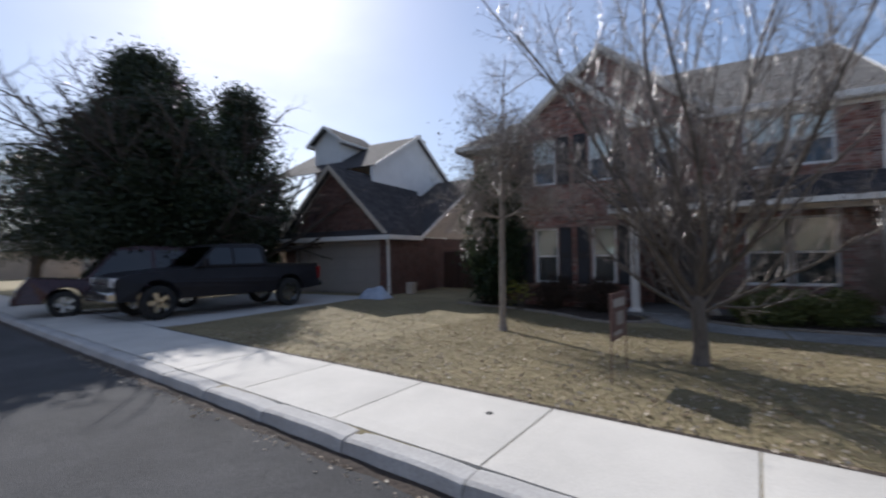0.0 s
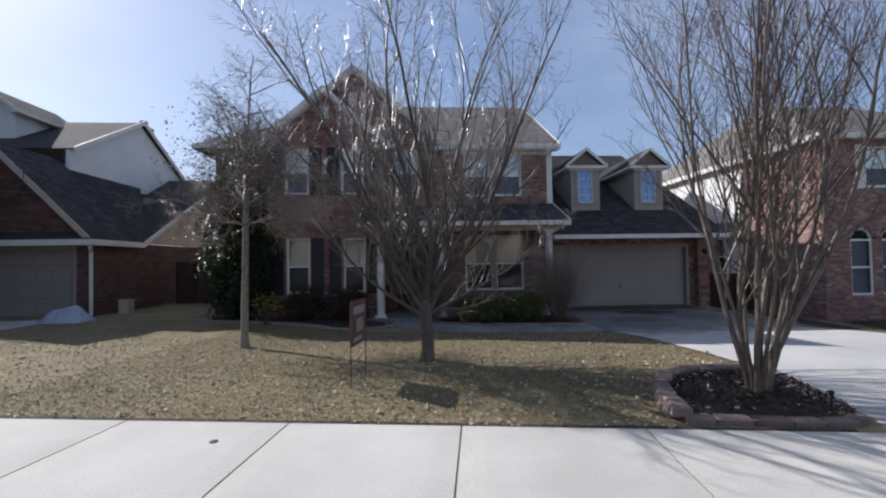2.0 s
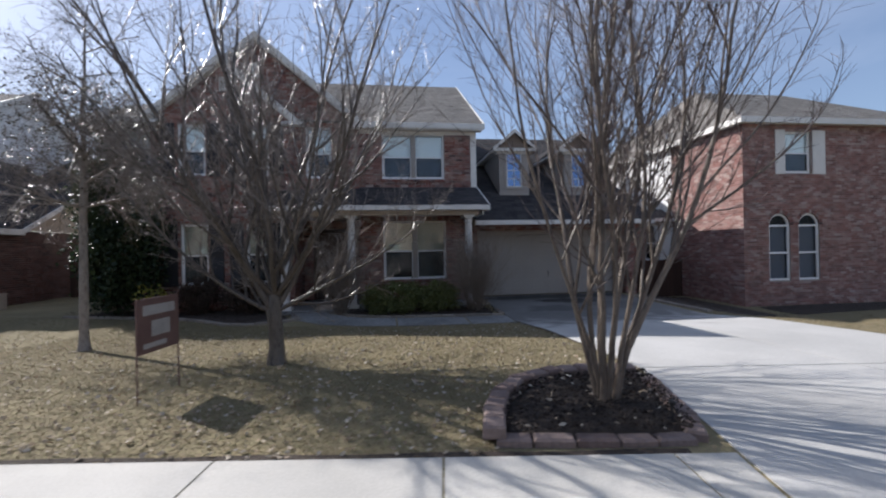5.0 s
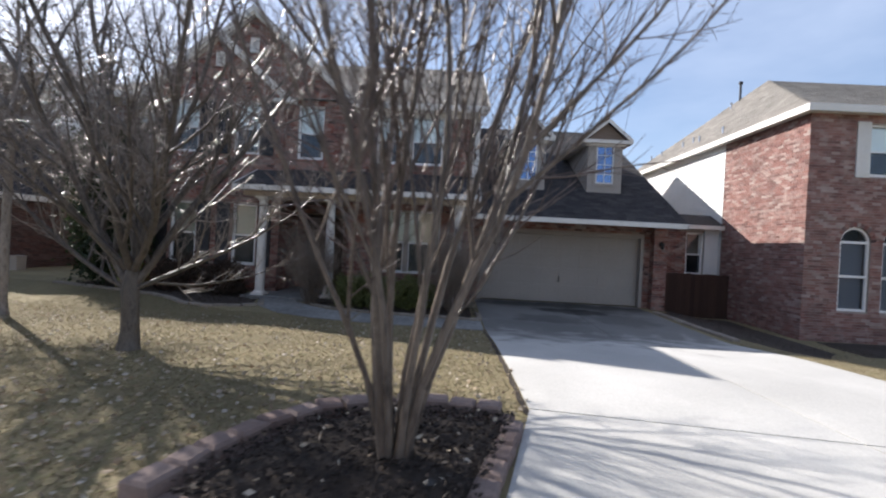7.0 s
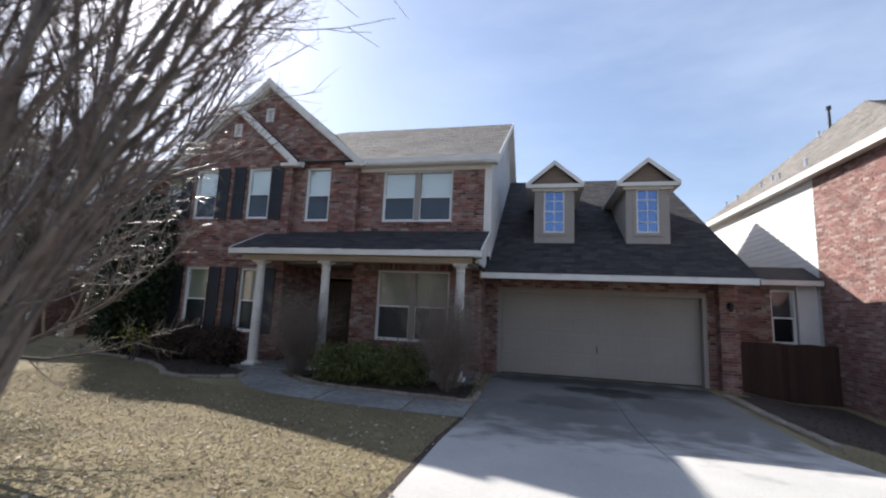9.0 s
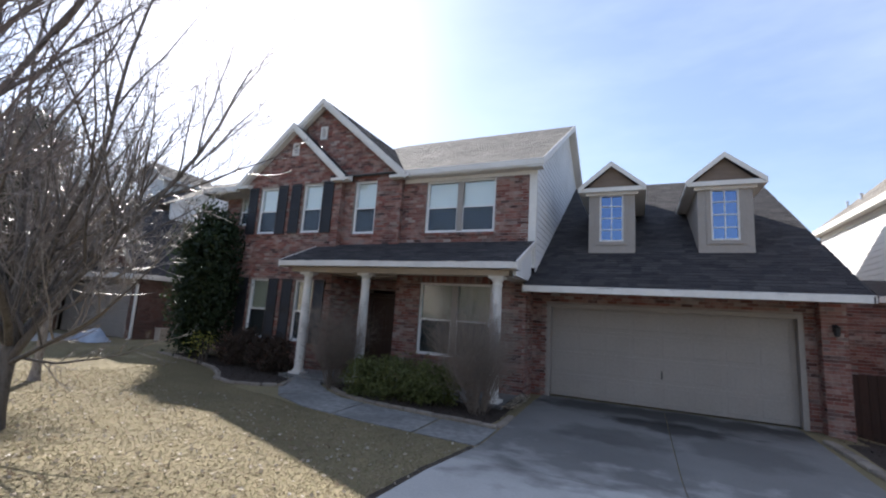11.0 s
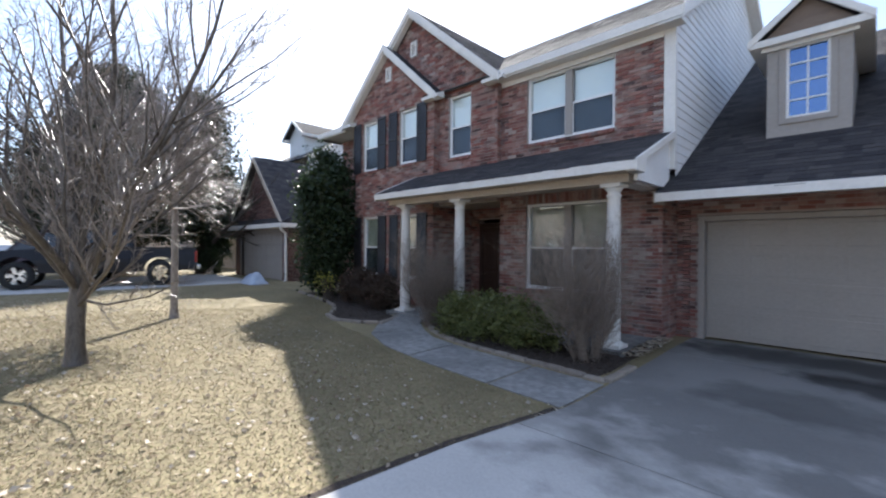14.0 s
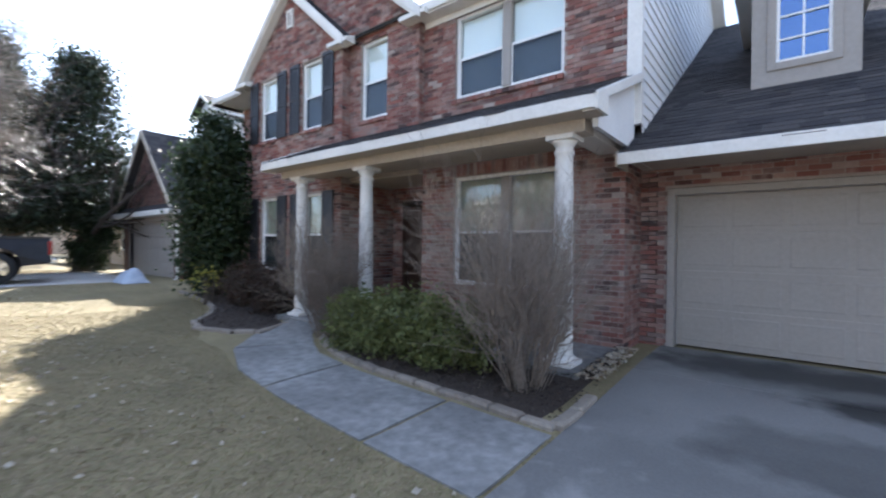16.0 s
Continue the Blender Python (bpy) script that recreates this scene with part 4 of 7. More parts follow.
for x in (-5.78, -4.00, -0.70):
    col = new("column")
    col.parent = house
    col.location = (x, -2.05, 0.02)
    col["label"] = "white round tapered porch column"
    shaft = Geo().lathe((0, 0, 0), [(0.125, 0.08), (0.125, 0.1), (0.118, 0.14), (0.116, 0.8), (0.11, 1.5), (0.098, 2.25), (0.096, 2.33), (0.112, 2.345), (0.112, 2.37), (0.098, 2.385), (0.098, 2.42), (0.13, 2.46), (0.145, 2.485)], 24)
    part("shaft", shaft, M_WHITE, col, smooth=True)
    part("capital", Geo().box(-0.16, 0.16, -0.16, 0.16, 2.483, 2.54), M_WHITE, col, bevel=0.008)
    part("plinth", Geo().box(-0.17, 0.17, -0.17, 0.17, 0.0, 0.05).lathe((0, 0, 0), [(0.165, 0.05), (0.165, 0.07), (0.13, 0.1)], 24), M_WHITE, col)

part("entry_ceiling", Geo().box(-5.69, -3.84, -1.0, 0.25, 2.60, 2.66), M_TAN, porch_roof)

# front door
door = new("front_door")
door.parent = house
door["label"] = "dark stained panelled front door"
part("door_leaf", Geo().box(-5.30, -4.38, 0.30, 0.345, 0.03, 2.10), M_DARKDOOR, door, bevel=0.004)
for cx in (-5.07, -4.61):
    for z0, z1 in ((0.2, 0.9), (1.02, 1.95)):
        part("panel", Geo().block((cx - 0.17, 0.30, z0), (0.34, 0, 0), (0, 0, z1 - z0), (0, -0.018, 0), 0.012), M_DARKDOOR, door)
part("door_frame", Geo().box(-5.40, -5.30, 0.24, 0.36, 0.02, 2.2).box(-4.38, -4.25, 0.24, 0.36, 0.02, 2.2).box(-5.30, -4.38, 0.24, 0.36, 2.1, 2.2), M_DARKDOOR, door, bevel=0.005)
part("door_knob", Geo().lathe((-4.46, 0.26, 0.98), [(0.01, 0), (0.03, 0.012), (0.033, 0.03), (0.02, 0.05), (0.008, 0.055)], 12), M_CHROME, door, smooth=True)

# garage door of four panelled sections
gd = new("garage_door")
gd.parent = house
gd["label"] = "closed beige sectional garage door"
for r in range(4):
    z0 = 0.012 + r * 0.511
    sec = part("door_section", Geo().box(0.085, 4.80, 0.0, 0.045, z0, z0 + 0.509), M_DOORTAN, gd, bevel=0.0015)
    for c in range(8):
        x = 0.135 + c * 0.582
        g = Geo()
        a, b, lo, hi = x, x + 0.51, z0 + 0.07, z0 + 0.435
        g.add([(a, 0, lo), (b, 0, lo), (b, 0, hi), (a, 0, hi), (a + 0.02, -0.005, lo + 0.02), (b - 0.02, -0.005, lo + 0.02), (b - 0.02, -0.005, hi - 0.02), (a + 0.02, -0.005, hi - 0.02),
               (a + 0.045, -0.003, lo + 0.045), (b - 0.045, -0.003, lo + 0.045), (b - 0.045, -0.003, hi - 0.045), (a + 0.045, -0.003, hi - 0.045)],
              [(0, 1, 5, 4), (1, 2, 6, 5), (2, 3, 7, 6), (3, 0, 4, 7), (4, 5, 9, 8), (5, 6, 10, 9), (6, 7, 11, 10), (7, 4, 8, 11), (8, 9, 10, 11)])
        part("panel", g, M_DOORTAN, sec)
part("handle", Geo().tube([(2.44, -0.005, 0.62), (2.44, -0.05, 0.65), (2.44, -0.05, 0.76), (2.44, -0.005, 0.79)], [0.012] * 4, 8), M_BLACK, gd)
g = Geo().box(-0.015, 0.08, -0.16, 0.05, -0.02, 2.14).box(4.805, 4.90, -0.16, 0.05, -0.02, 2.14).box(0.08, 4.805, -0.16, 0.05, 2.05, 2.14)
part("garage_frame", g, M_DOORTAN, house, "beige garage door surround", bevel=0.006)

# garage roof, soffit and fascia
GY, GZ, GR, GRZ = -1.35, 2.44, 6.0, 6.86
V_G = Vector((0, GR - GY, GRZ - GZ))
LEN_G = V_G.length
deck = Decks("garage_roof", M_ROOFDECK, house, "dark shingled garage roof")
slab_roof(deck, [(-0.33, GY, GZ), (5.53, GY, GZ), (5.53, GR, GRZ), (-0.33, GR, GRZ)])
slab_roof(deck, [(-0.33, 13.35, GZ), (5.53, 13.35, GZ), (5.53, GR, GRZ), (-0.33, GR, GRZ)])
garage_roof = deck.ob
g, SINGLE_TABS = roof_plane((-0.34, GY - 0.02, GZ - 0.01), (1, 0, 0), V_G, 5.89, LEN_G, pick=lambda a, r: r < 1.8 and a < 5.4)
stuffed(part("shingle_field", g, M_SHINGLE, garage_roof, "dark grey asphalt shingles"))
part("fascia", Geo().box(-0.33, 5.55, GY - 0.03, GY, GZ - 0.125, GZ + 0.012), M_WHITE, garage_roof, "white garage fascia", bevel=0.006)
part("soffit", Geo().box(-0.33, 5.53, GY, YG, GZ - 0.02, GZ - 0.004).box(-0.36, -0.33, GY, YC - 0.02, GZ - 0.14, GZ + 0.04), M_TAN, garage_roof, "tan boarded soffit")
for ya, za, yb, zb in ((GY - 0.03, GZ, GR, GRZ), (GR, GRZ, 13.4, GZ)):
    g = Geo()
    board(g, (5.535, ya, za), (5.535, yb, zb), 0.13, (-0.035, 0, 0))
    part("bargeboard", g, M_ROOFDECK, garage_roof, "dark weathered bargeboard", bevel=0.006)
g = Geo().prism([(5.22, YG + 0.2, 2.6), (5.22, 12.9, 2.6), (5.22, GR, GRZ - 0.16), (5.22, YG + 0.2, 3.1)], (0.22, 0, 0))
part("garage_gable", g, M_TANSIDING, house, "tan garage gable wall")


def dormer(cx, parent):
    """A narrow gabled dormer on the garage roof, with a small-paned window."""
    d = new("dormer")
    d.parent = parent
    d["label"] = "tan gabled dormer with small-paned window"
    y0, w, ze, zp = 0.28, 0.527, 5.03, 5.67
    slope = (GRZ - GZ) / (GR - GY)

    def on_roof(z):
        return GY + (z - GZ) / slope
    zb = GZ + slope * (y0 - GY)
    g = Geo()
    wx0, wx1, wz0, wz1 = cx - 0.27, cx + 0.27, 3.71, 4.88
    wall_panel(g, cx - w, cx + w, y0, 0.08, zb - 0.06, ze, [(wx0, wx1, wz0, wz1)])
    part("front", g, M_DOORTAN, d)
    for sg in (-1, 1):
        x = cx + sg * w
        g = Geo().prism([(x, y0 + 0.08, zb), (x, y0 + 0.08, ze), (x, on_roof(ze), ze)], (-sg * 0.05, 0, 0))
        part("cheek", g, M_DOORTAN, d, "tan siding cheek")
        q = Geo()
        slab_roof(q, [(cx, y0 - 0.16, zp), (cx + sg * 0.74, y0 - 0.16, ze + 0.02), (cx + sg * 0.74, on_roof(ze), ze + 0.02), (cx, on_roof(zp) + 0.05, zp)], 0.04)
        part("roof_slope", q, M_ROOFDECK, d)
        v = Vector((-sg * 0.74, 0, zp - ze - 0.02))
        g, _ = roof_plane((cx + sg * 0.75, y0 - 0.17, ze + 0.015), (0, 1, 0), v, 4, v.length, clip=lambda r: (0, on_roof(ze) - y0 + 0.1 + r * 0.75))
        stuffed(part("shingle_field", g, M_SHINGLE, d))
        b = Geo()
        board(b, (cx, y0 - 0.17, zp + 0.02), (cx + sg * 0.77, y0 - 0.17, ze + 0.02), 0.13, (0, -0.03, 0))
        part("bargeboard", b, M_WHITE, d, bevel=0.004)
        e = Geo().box(min(x, x + sg * 0.24), max(x, x + sg * 0.24), y0 - 0.14, on_roof(ze), ze - 0.10, ze - 0.02)
        part("eave", e, M_WHITE, d)
    part("cornice", Geo().box(cx - 0.74, cx + 0.74, y0 - 0.18, y0 + 0.01, ze - 0.11, ze).box(cx - 0.60, cx + 0.60, y0 - 0.07, y0 + 0.005, ze - 0.17, ze - 0.11), M_WHITE, d, "white cornice", bevel=0.005)
    part("pediment", Geo().prism([(cx - 0.6, y0 - 0.05, ze), (cx + 0.6, y0 - 0.05, ze), (cx, y0 - 0.05, zp - 0.08)], (0, 0.04, 0)), M_PEDIMENT, d, "brown pediment board")
    t = Geo().box(wx0 - 0.09, wx0, y0 - 0.025, y0, wz0 - 0.09, wz1 + 0.09).box(wx1, wx1 + 0.09, y0 - 0.025, y0, wz0 - 0.09, wz1 + 0.09)
    t.box(wx0, wx1, y0 - 0.025, y0, wz1, wz1 + 0.09).box(wx0 - 0.0, wx1 + 0.0, y0 - 0.03, y0, wz0 - 0.09, wz0)
    part("window_trim", t, M_DOORTAN, d, bevel=0.004)
    fr = Geo().box(wx0, wx0 + 0.035, y0, y0 + 0.06, wz0, wz1).box(wx1 - 0.035, wx1, y0, y0 + 0.06, wz0, wz1).box(wx0 + 0.035, wx1 - 0.035, y0, y0 + 0.06, wz0, wz0 + 0.035).box(wx0 + 0.035, wx1 - 0.035, y0, y0 + 0.06, wz1 - 0.035, wz1)
    fr.box(cx - 0.01, cx + 0.01, y0 + 0.015, y0 + 0.04, wz0 + 0.035, wz1 - 0.035)
    for i in (1, 2, 3):
        z = wz0 + (wz1 - wz0) * i / 4
        fr.box(wx0 + 0.035, wx1 - 0.035, y0 + 0.014, y0 + 0.041, z - 0.01, z + 0.01)
    part("window_frame", fr, M_VINYL, d)
    for i in range(2):
        for j in range(4):
            a, b = wx0 + 0.035 + i * 0.235, wx0 + 0.035 + (i + 1) * 0.235
            z0 = wz0 + 0.035 + j * (wz1 - wz0 - 0.07) / 4
            part("pane", Geo().box(a, b, y0 + 0.042, y0 + 0.046, z0, z0 + (wz1 - wz0 - 0.07) / 4), M_SKYTINT, d).visible_shadow = False
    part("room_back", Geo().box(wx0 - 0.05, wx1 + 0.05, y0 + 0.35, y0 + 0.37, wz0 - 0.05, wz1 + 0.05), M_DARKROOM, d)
    return d


dormer(1.40, house)
dormer(3.755, house)

# brick pier beside the garage door, with its lantern
pier_y = YG - 0.26
part("wall_section", Geo().box(5.10, 5.475, pier_y, YG - 0.02, -0.4, GZ - 0.03), M_MORTAR, wall)
for o, u, n, w in (((5.10, pier_y, 0), (1, 0, 0), (0, -1, 0), 0.375), ((5.10, pier_y, 0), (0, 1, 0), (-1, 0, 0), 0.24), ((5.475, pier_y, 0), (0, 1, 0), (1, 0, 0), 0.24)):
    stuffed(part("brickwork", brickwork(o, u, n, w, -0.35, GZ - 0.03)[0], M_BRICK, wall, "brick garage pier courses"))
lamp = thing("wall_lantern", "small dark metal wall lantern on the garage pier", "lantern", at=(5.29, pier_y - 0.012, 1.85))
part("bracket", Geo().box(-0.04, 0.04, -0.02, 0.0, -0.02, 0.12).box(-0.01, 0.01, -0.09, -0.02, 0.08, 0.10), M_BLACK, lamp)
part("cage", Geo().lathe((0, -0.09, -0.1), [(0.025, 0), (0.045, 0.02), (0.055, 0.14), (0.07, 0.15), (0.025, 0.2), (0.01, 0.215)], 6), M_BLACK, lamp)


# ---- the neighbour's brick house beyond the driveway ----
right = thing("house", "two-storey brick house with arched windows and grey hip roof", "house")
NX, NY, NE = 7.95, -2.20, 5.42
ARCH = [(8.82, 9.57, 0.42, 2.15), (9.86, 10.62, 0.42, 2.15)]
UP = [(9.43, 10.36, 3.79, 5.10)]
rwall = new("wall")
rwall.parent = right
g = Geo()
wall_panel(g, NX, 15.0, NY, 0.24, -0.9, NE, [(a, b, c, d + 0.38) for a, b, c, d in ARCH] + UP)
part("wall_section", g, M_MORTAR, rwall)
for b in ((NX, NX + 0.24, NY + 0.24, 8.5, -0.9, NE), (14.76, 15.0, NY + 0.24, 8.5, -0.9, NE), (NX, 15.0, 8.5, 8.7, -0.9, NE)):
    part("wall_section", Geo().box(*b), M_MORTAR, rwall)
b1, _ = brickwork((NX, NY, 0), (1, 0, 0), (0, -1, 0), 6.0, -0.5, NE, [(a - NX, b - NX, c, d) for a, b, c, d in [(a, b, c, d + 0.38) for a, b, c, d in ARCH] + UP])
stuffed(part("brickwork", b1, M_BRICK_PINK, rwall, "pinkish red brick courses"))
b2, _ = brickwork((NX, NY, 0), (0, 1, 0), (-1, 0, 0), 3.3, -0.5, NE)
stuffed(part("brickwork", b2, M_BRICK_PINK, rwall, "pinkish red brick courses"))
for i in range(36):
    z = -0.3 + i * 0.16
    if z < NE - 0.1:
        q = Geo().add([(NX - 0.022, 1.12, z), (NX - 0.022, 8.5, z), (NX - 0.008, 8.5, z + 0.165), (NX - 0.008, 1.12, z + 0.165), (NX, 1.12, z), (NX, 8.5, z)], [(0, 3, 2, 1), (0, 1, 5, 4)])
        part("siding_board", q, M_SIDING, rwall)
# low side wing: brick, with a window bay under a lean-to roof
g = Geo()
wall_panel(g, 5.50, NX - 0.03, 1.25, 0.2, -0.9, 2.6, [(6.88, 7.46, 1.0, 2.4)])
part("wall_section", g, M_MORTAR, rwall)
wing, _ = brickwork((5.50, 1.25, 0), (1, 0, 0), (0, -1, 0), NX - 5.53, -0.5, 2.58, [(1.38, 2.42, 0.9, 2.6)])
stuffed(part("brickwork", wing, M_BRICK, rwall, "shaded brick courses of the side wing"))
window(6.88, 7.46, 1.0, 2.4, 1.25, right, blind=False)
part("bay_board", Geo().box(7.462, NX - 0.035, 1.20, 1.248, 0.9, 2.5), M_SIDING, right, "pale siding board beside the window", bevel=0.005)
part("lean_to_fascia", Geo().box(6.45, NX - 0.03, 0.925, 0.95, 2.5, 2.63), M_WHITE, right)
part("lean_to_roof", Geo().prism([(6.45, 0.95, 2.58), (NX - 0.03, 0.95, 2.58), (NX - 0.03, 1.75, 2.98), (6.45, 1.75, 2.98)], (0, 0, 0.06)), M_SHINGLE, right)
deck = Decks("roof", M_SHINGLE_WARM, right, "grey hip roof")
RA, RB, RZ = (10.40, 2.9), (14.6, 2.9), 8.2
ex0, ex1, ey0, ey1 = 7.70, 15.3, -2.45, 8.8
slab_roof(deck, [(ex0, ey0, NE + 0.03), (ex1, ey0, NE + 0.03), (RB[0], RB[1], RZ), (RA[0], RA[1], RZ)])
slab_roof(deck, [(ex0, ey1, NE + 0.03), (ex0, ey0, NE + 0.03), (RA[0], RA[1], RZ)])
slab_roof(deck, [(ex0, ey1, NE + 0.03), (ex1, ey1, NE + 0.03), (RB[0], RB[1], RZ), (RA[0], RA[1], RZ)])
slab_roof(deck, [(ex1, ey0, NE + 0.03), (ex1, ey1, NE + 0.03), (RB[0], RB[1], RZ)])
rroof = deck.ob
vf = Vector((0, RA[1] - ey0, RZ - NE - 0.03))
g, _ = roof_plane((ex0, ey0, NE + 0.03), (1, 0, 0), vf, ex1 - ex0, vf.length, clip=lambda r: (2.7 * r / vf.length, ex1 - ex0 - 0.7 * r / vf.length))
stuffed(part("shingle_field", g, M_SHINGLE_WARM, rroof, "pale grey shingles"))
vs = Vector((RA[0] - ex0, 0, RZ - NE - 0.03))
g, _ = roof_plane((ex0, ey0, NE + 0.03), (0, 1, 0), vs, ey1 - ey0, vs.length, clip=lambda r: (5.35 * r / vs.length, ey1 - ey0 - 5.9 * r / vs.length))
stuffed(part("shingle_field", g, M_SHINGLE_WARM, rroof, "pale grey shingles"))
g = Geo().box(ex0 - 0.03, ex1, ey0 - 0.03, ey0, NE - 0.13, NE + 0.05).box(ex0 - 0.03, ex0, ey0, ey1, NE - 0.13, NE + 0.05)
g.box(ex0, ex1, ey0, NY, NE - 0.10, NE - 0.07).box(ex0, NX, NY, ey1, NE - 0.10, NE - 0.07)
part("fascia", g, M_WHITE, right, "white fascia and soffit", bevel=0.006)
for x, y, h in ((8.33, 7.35, 0.16), (8.31, 6.3, 0.16), (8.25, 4.4, 0.17), (8.26, 3.68, 0.17), (8.14, 3.05, 0.17), (8.04, 1.5, 0.18), (9.62, 3.7, 0.2)):
    zz = NE + 0.03 + (x - ex0) * (RZ - NE - 0.03) / (RA[0] - ex0)
    part("roof_vent", Geo().lathe((x, y, zz - 0.03), [(0.035, 0), (0.035, h), (0.05, h + 0.01), (0.05, h + 0.05), (0.02, h + 0.07)], 10), M_CHROME, right, "small metal roof vent")
part("vent_pipe", Geo().tube([(9.95, 3.7, 7.5), (9.95, 3.7, 8.35)], [0.04, 0.04], 8).tube([(9.95, 3.7, 8.35), (9.95, 3.7, 8.45)], [0.07, 0.07], 8), M_BLACK, right, "dark vent pipe with a cap")


def arched_window(x0, x1, z0, zs, y, parent):
    """A sash window under a round-headed top light."""
    win = new("window")
    win.parent = parent
    win["label"] = "white arched window with closed blinds"
    cx, r, yf = (x0 + x1) / 2, (x1 - x0) / 2, y + 0.04
    g = Geo()
    t = 0.06
    g.box(x0, x0 + t, yf, yf + 0.08, z0, zs).box(x1 - t, x1, yf, yf + 0.08, z0, zs).box(x0 + t, x1 - t, yf, yf + 0.08, z0, z0 + t)
    zm = (z0 + zs) / 2
    g.box(x0 + t, x1 - t, yf, yf + 0.08, zm - 0.03, zm + 0.03).box(x0 + t, x1 - t, yf, yf + 0.08, zs - 0.04, zs + 0.02)
    n = 12
    for i in range(n):
        a, b = math.pi * i / n, math.pi * (i + 1) / n
        q = [(cx + k * math.cos(w), yf, zs + k * math.sin(w)) for k, w in ((r - t, a), (r, a), (r, b), (r - t, b))]
        g.prism(q, (0, 0.08, 0))
    part("window_frame", g, M_VINYL, win)
    p = Geo().prism([(x0 + t, yf + 0.04, z0), (x1 - t, yf + 0.04, z0)] + [(cx + (r - t) * math.cos(math.pi * i / n), yf + 0.04, zs + (r - t) * math.sin(math.pi * i / n)) for i in range(n + 1)], (0, 0.005, 0))
    part("pane", p, M_SCREEN, win).visible_shadow = False
    b = Geo()
    for j in range(int((zs - z0) / 0.05)):
        b.block((x0 + t, yf + 0.11, z0 + 0.03 + j * 0.05), (x1 - x0 - 2 * t, 0, 0), (0, -0.012, 0.053), (0, 0.002, 0))
    part("blind", b, M_BLIND, win)
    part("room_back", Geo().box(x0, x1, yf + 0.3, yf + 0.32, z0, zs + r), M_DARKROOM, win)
    # brick filling the corners over the arch
    c = Geo()
    for sg in (-1, 1):
        pts = [(cx + sg * r, y - 0.004, zs), (cx + sg * r, y - 0.004, zs + 0.38), (cx, y - 0.004, zs + 0.38), (cx, y - 0.004, zs + r)] + [(cx + sg * r * math.sin(math.pi * i / 16), y - 0.004, zs + r * math.cos(math.pi * i / 16)) for i in range(1, 8)]
        c.prism(pts, (0, 0.2, 0))
    for i in range(14):
        a = math.pi * (i + 0.1) / 14
        b_ = math.pi * (i + 0.9) / 14
        c.prism([(cx + k * math.cos(w), y - 0.018, zs + k * math.sin(w)) for k, w in ((r, a), (r + 0.11, a), (r + 0.11, b_), (r, b_))], (0, 0.05, 0))
    part("brick_arch", c, M_BRICK, win)


for x0, x1, z0, zs in ARCH:
    arched_window(x0, x1, z0, zs, NY, right)
window(*UP[0], NY, right)
for a, b in ((9.07, 9.40), (10.39, 10.84)):
    g = Geo().box(a, b, NY - 0.045, NY - 0.014, 3.76, 5.14)
    for i in range(22):
        g.block((a + 0.05, NY - 0.055, 3.84 + i * 0.056), (b - a - 0.1, 0, 0), (0, 0.012, 0.046), (0, 0.004, 0))
    part("shutter", g, M_WHITE, right, "white louvred shutter")

# fence between the houses
fence = thing("fence", "dark weathered wooden privacy fence between the houses", "fence")
x = 5.50
while x < NX - 0.05:
    w = 0.14
    top = 1.06 + rng.uniform(-0.015, 0.015)
    part("picket", Geo().block((x, 0.62, -0.42), (w - 0.006, 0, 0), (0, 0.02, 0), (0, 0, top + 0.42), 0.006), M_FENCE, fence)
    x += w
part("rail", Geo().box(5.50, NX - 0.03, 0.645, 0.69, 0.0, 0.09), M_FENCE, fence)
part("rail", Geo().box(5.50, NX - 0.03, 0.645, 0.69, 0.8, 0.89), M_FENCE, fence)

# ---- the other neighbour: garage gable, dormer and white upper gable ----
left = thing("house", "brick house with steep dark roof and front-gabled garage", "house", at=(-0.2, 0.55, 0))
LX0, LX1, LY = -20.55, -14.60, -1.35
g = Geo()
LDOOR = (-19.75, -15.25, -0.2, 2.15)
wall_panel(g, LX0, LX1, LY, 0.24, -0.3, 2.45, [LDOOR])
lwall = new("wall")
lwall.parent = left
part("wall_section", g, M_MORTAR, lwall)
for b in ((LX1 - 0.24, LX1, LY + 0.24, 9.0, -0.3, 2.45), (LX0, LX0 + 0.24, LY + 0.24, 9.0, -0.3, 2.45)):
    part("wall_section", Geo().box(*b), M_MORTAR, lwall)
part("wall_section", Geo().prism([(LX0, LY + 0.002, 2.45), (LX1, LY + 0.002, 2.45), (-17.58, LY + 0.002, 5.5)], (0, 0.2, 0)), M_MORTAR, lwall)
f1, _ = brickwork((LX0, LY, 0), (1, 0, 0), (0, -1, 0), LX1 - LX0, -0.2, 2.42, [(LDOOR[0] - LX0 - 0.1, LDOOR[1] - LX0 + 0.1, -0.4, 2.25)])
stuffed(part("brickwork", f1, M_DARKBRICK, lwall))
f2, _ = brickwork((LX1, LY, 0), (0, 1, 0), (1, 0, 0), 10.3, -0.2, 2.45)
stuffed(part("brickwork", f2, M_DARKBRICK, lwall))
f3, _ = brickwork((LX0, LY, 0), (1, 0, 0), (0, -1, 0), LX1 - LX0, 2.5, 5.3, [], lambda z: (max(0, (z - 2.35) / 1.06 + 0.02), LX1 - LX0 - max(0, (z - 2.35) / 1.06 + 0.02)))
stuffed(part("brickwork", f3, M_DARKBRICK, lwall))
gd2 = new("garage_door")
gd2.parent = left
gd2["label"] = "closed beige sectional garage door"
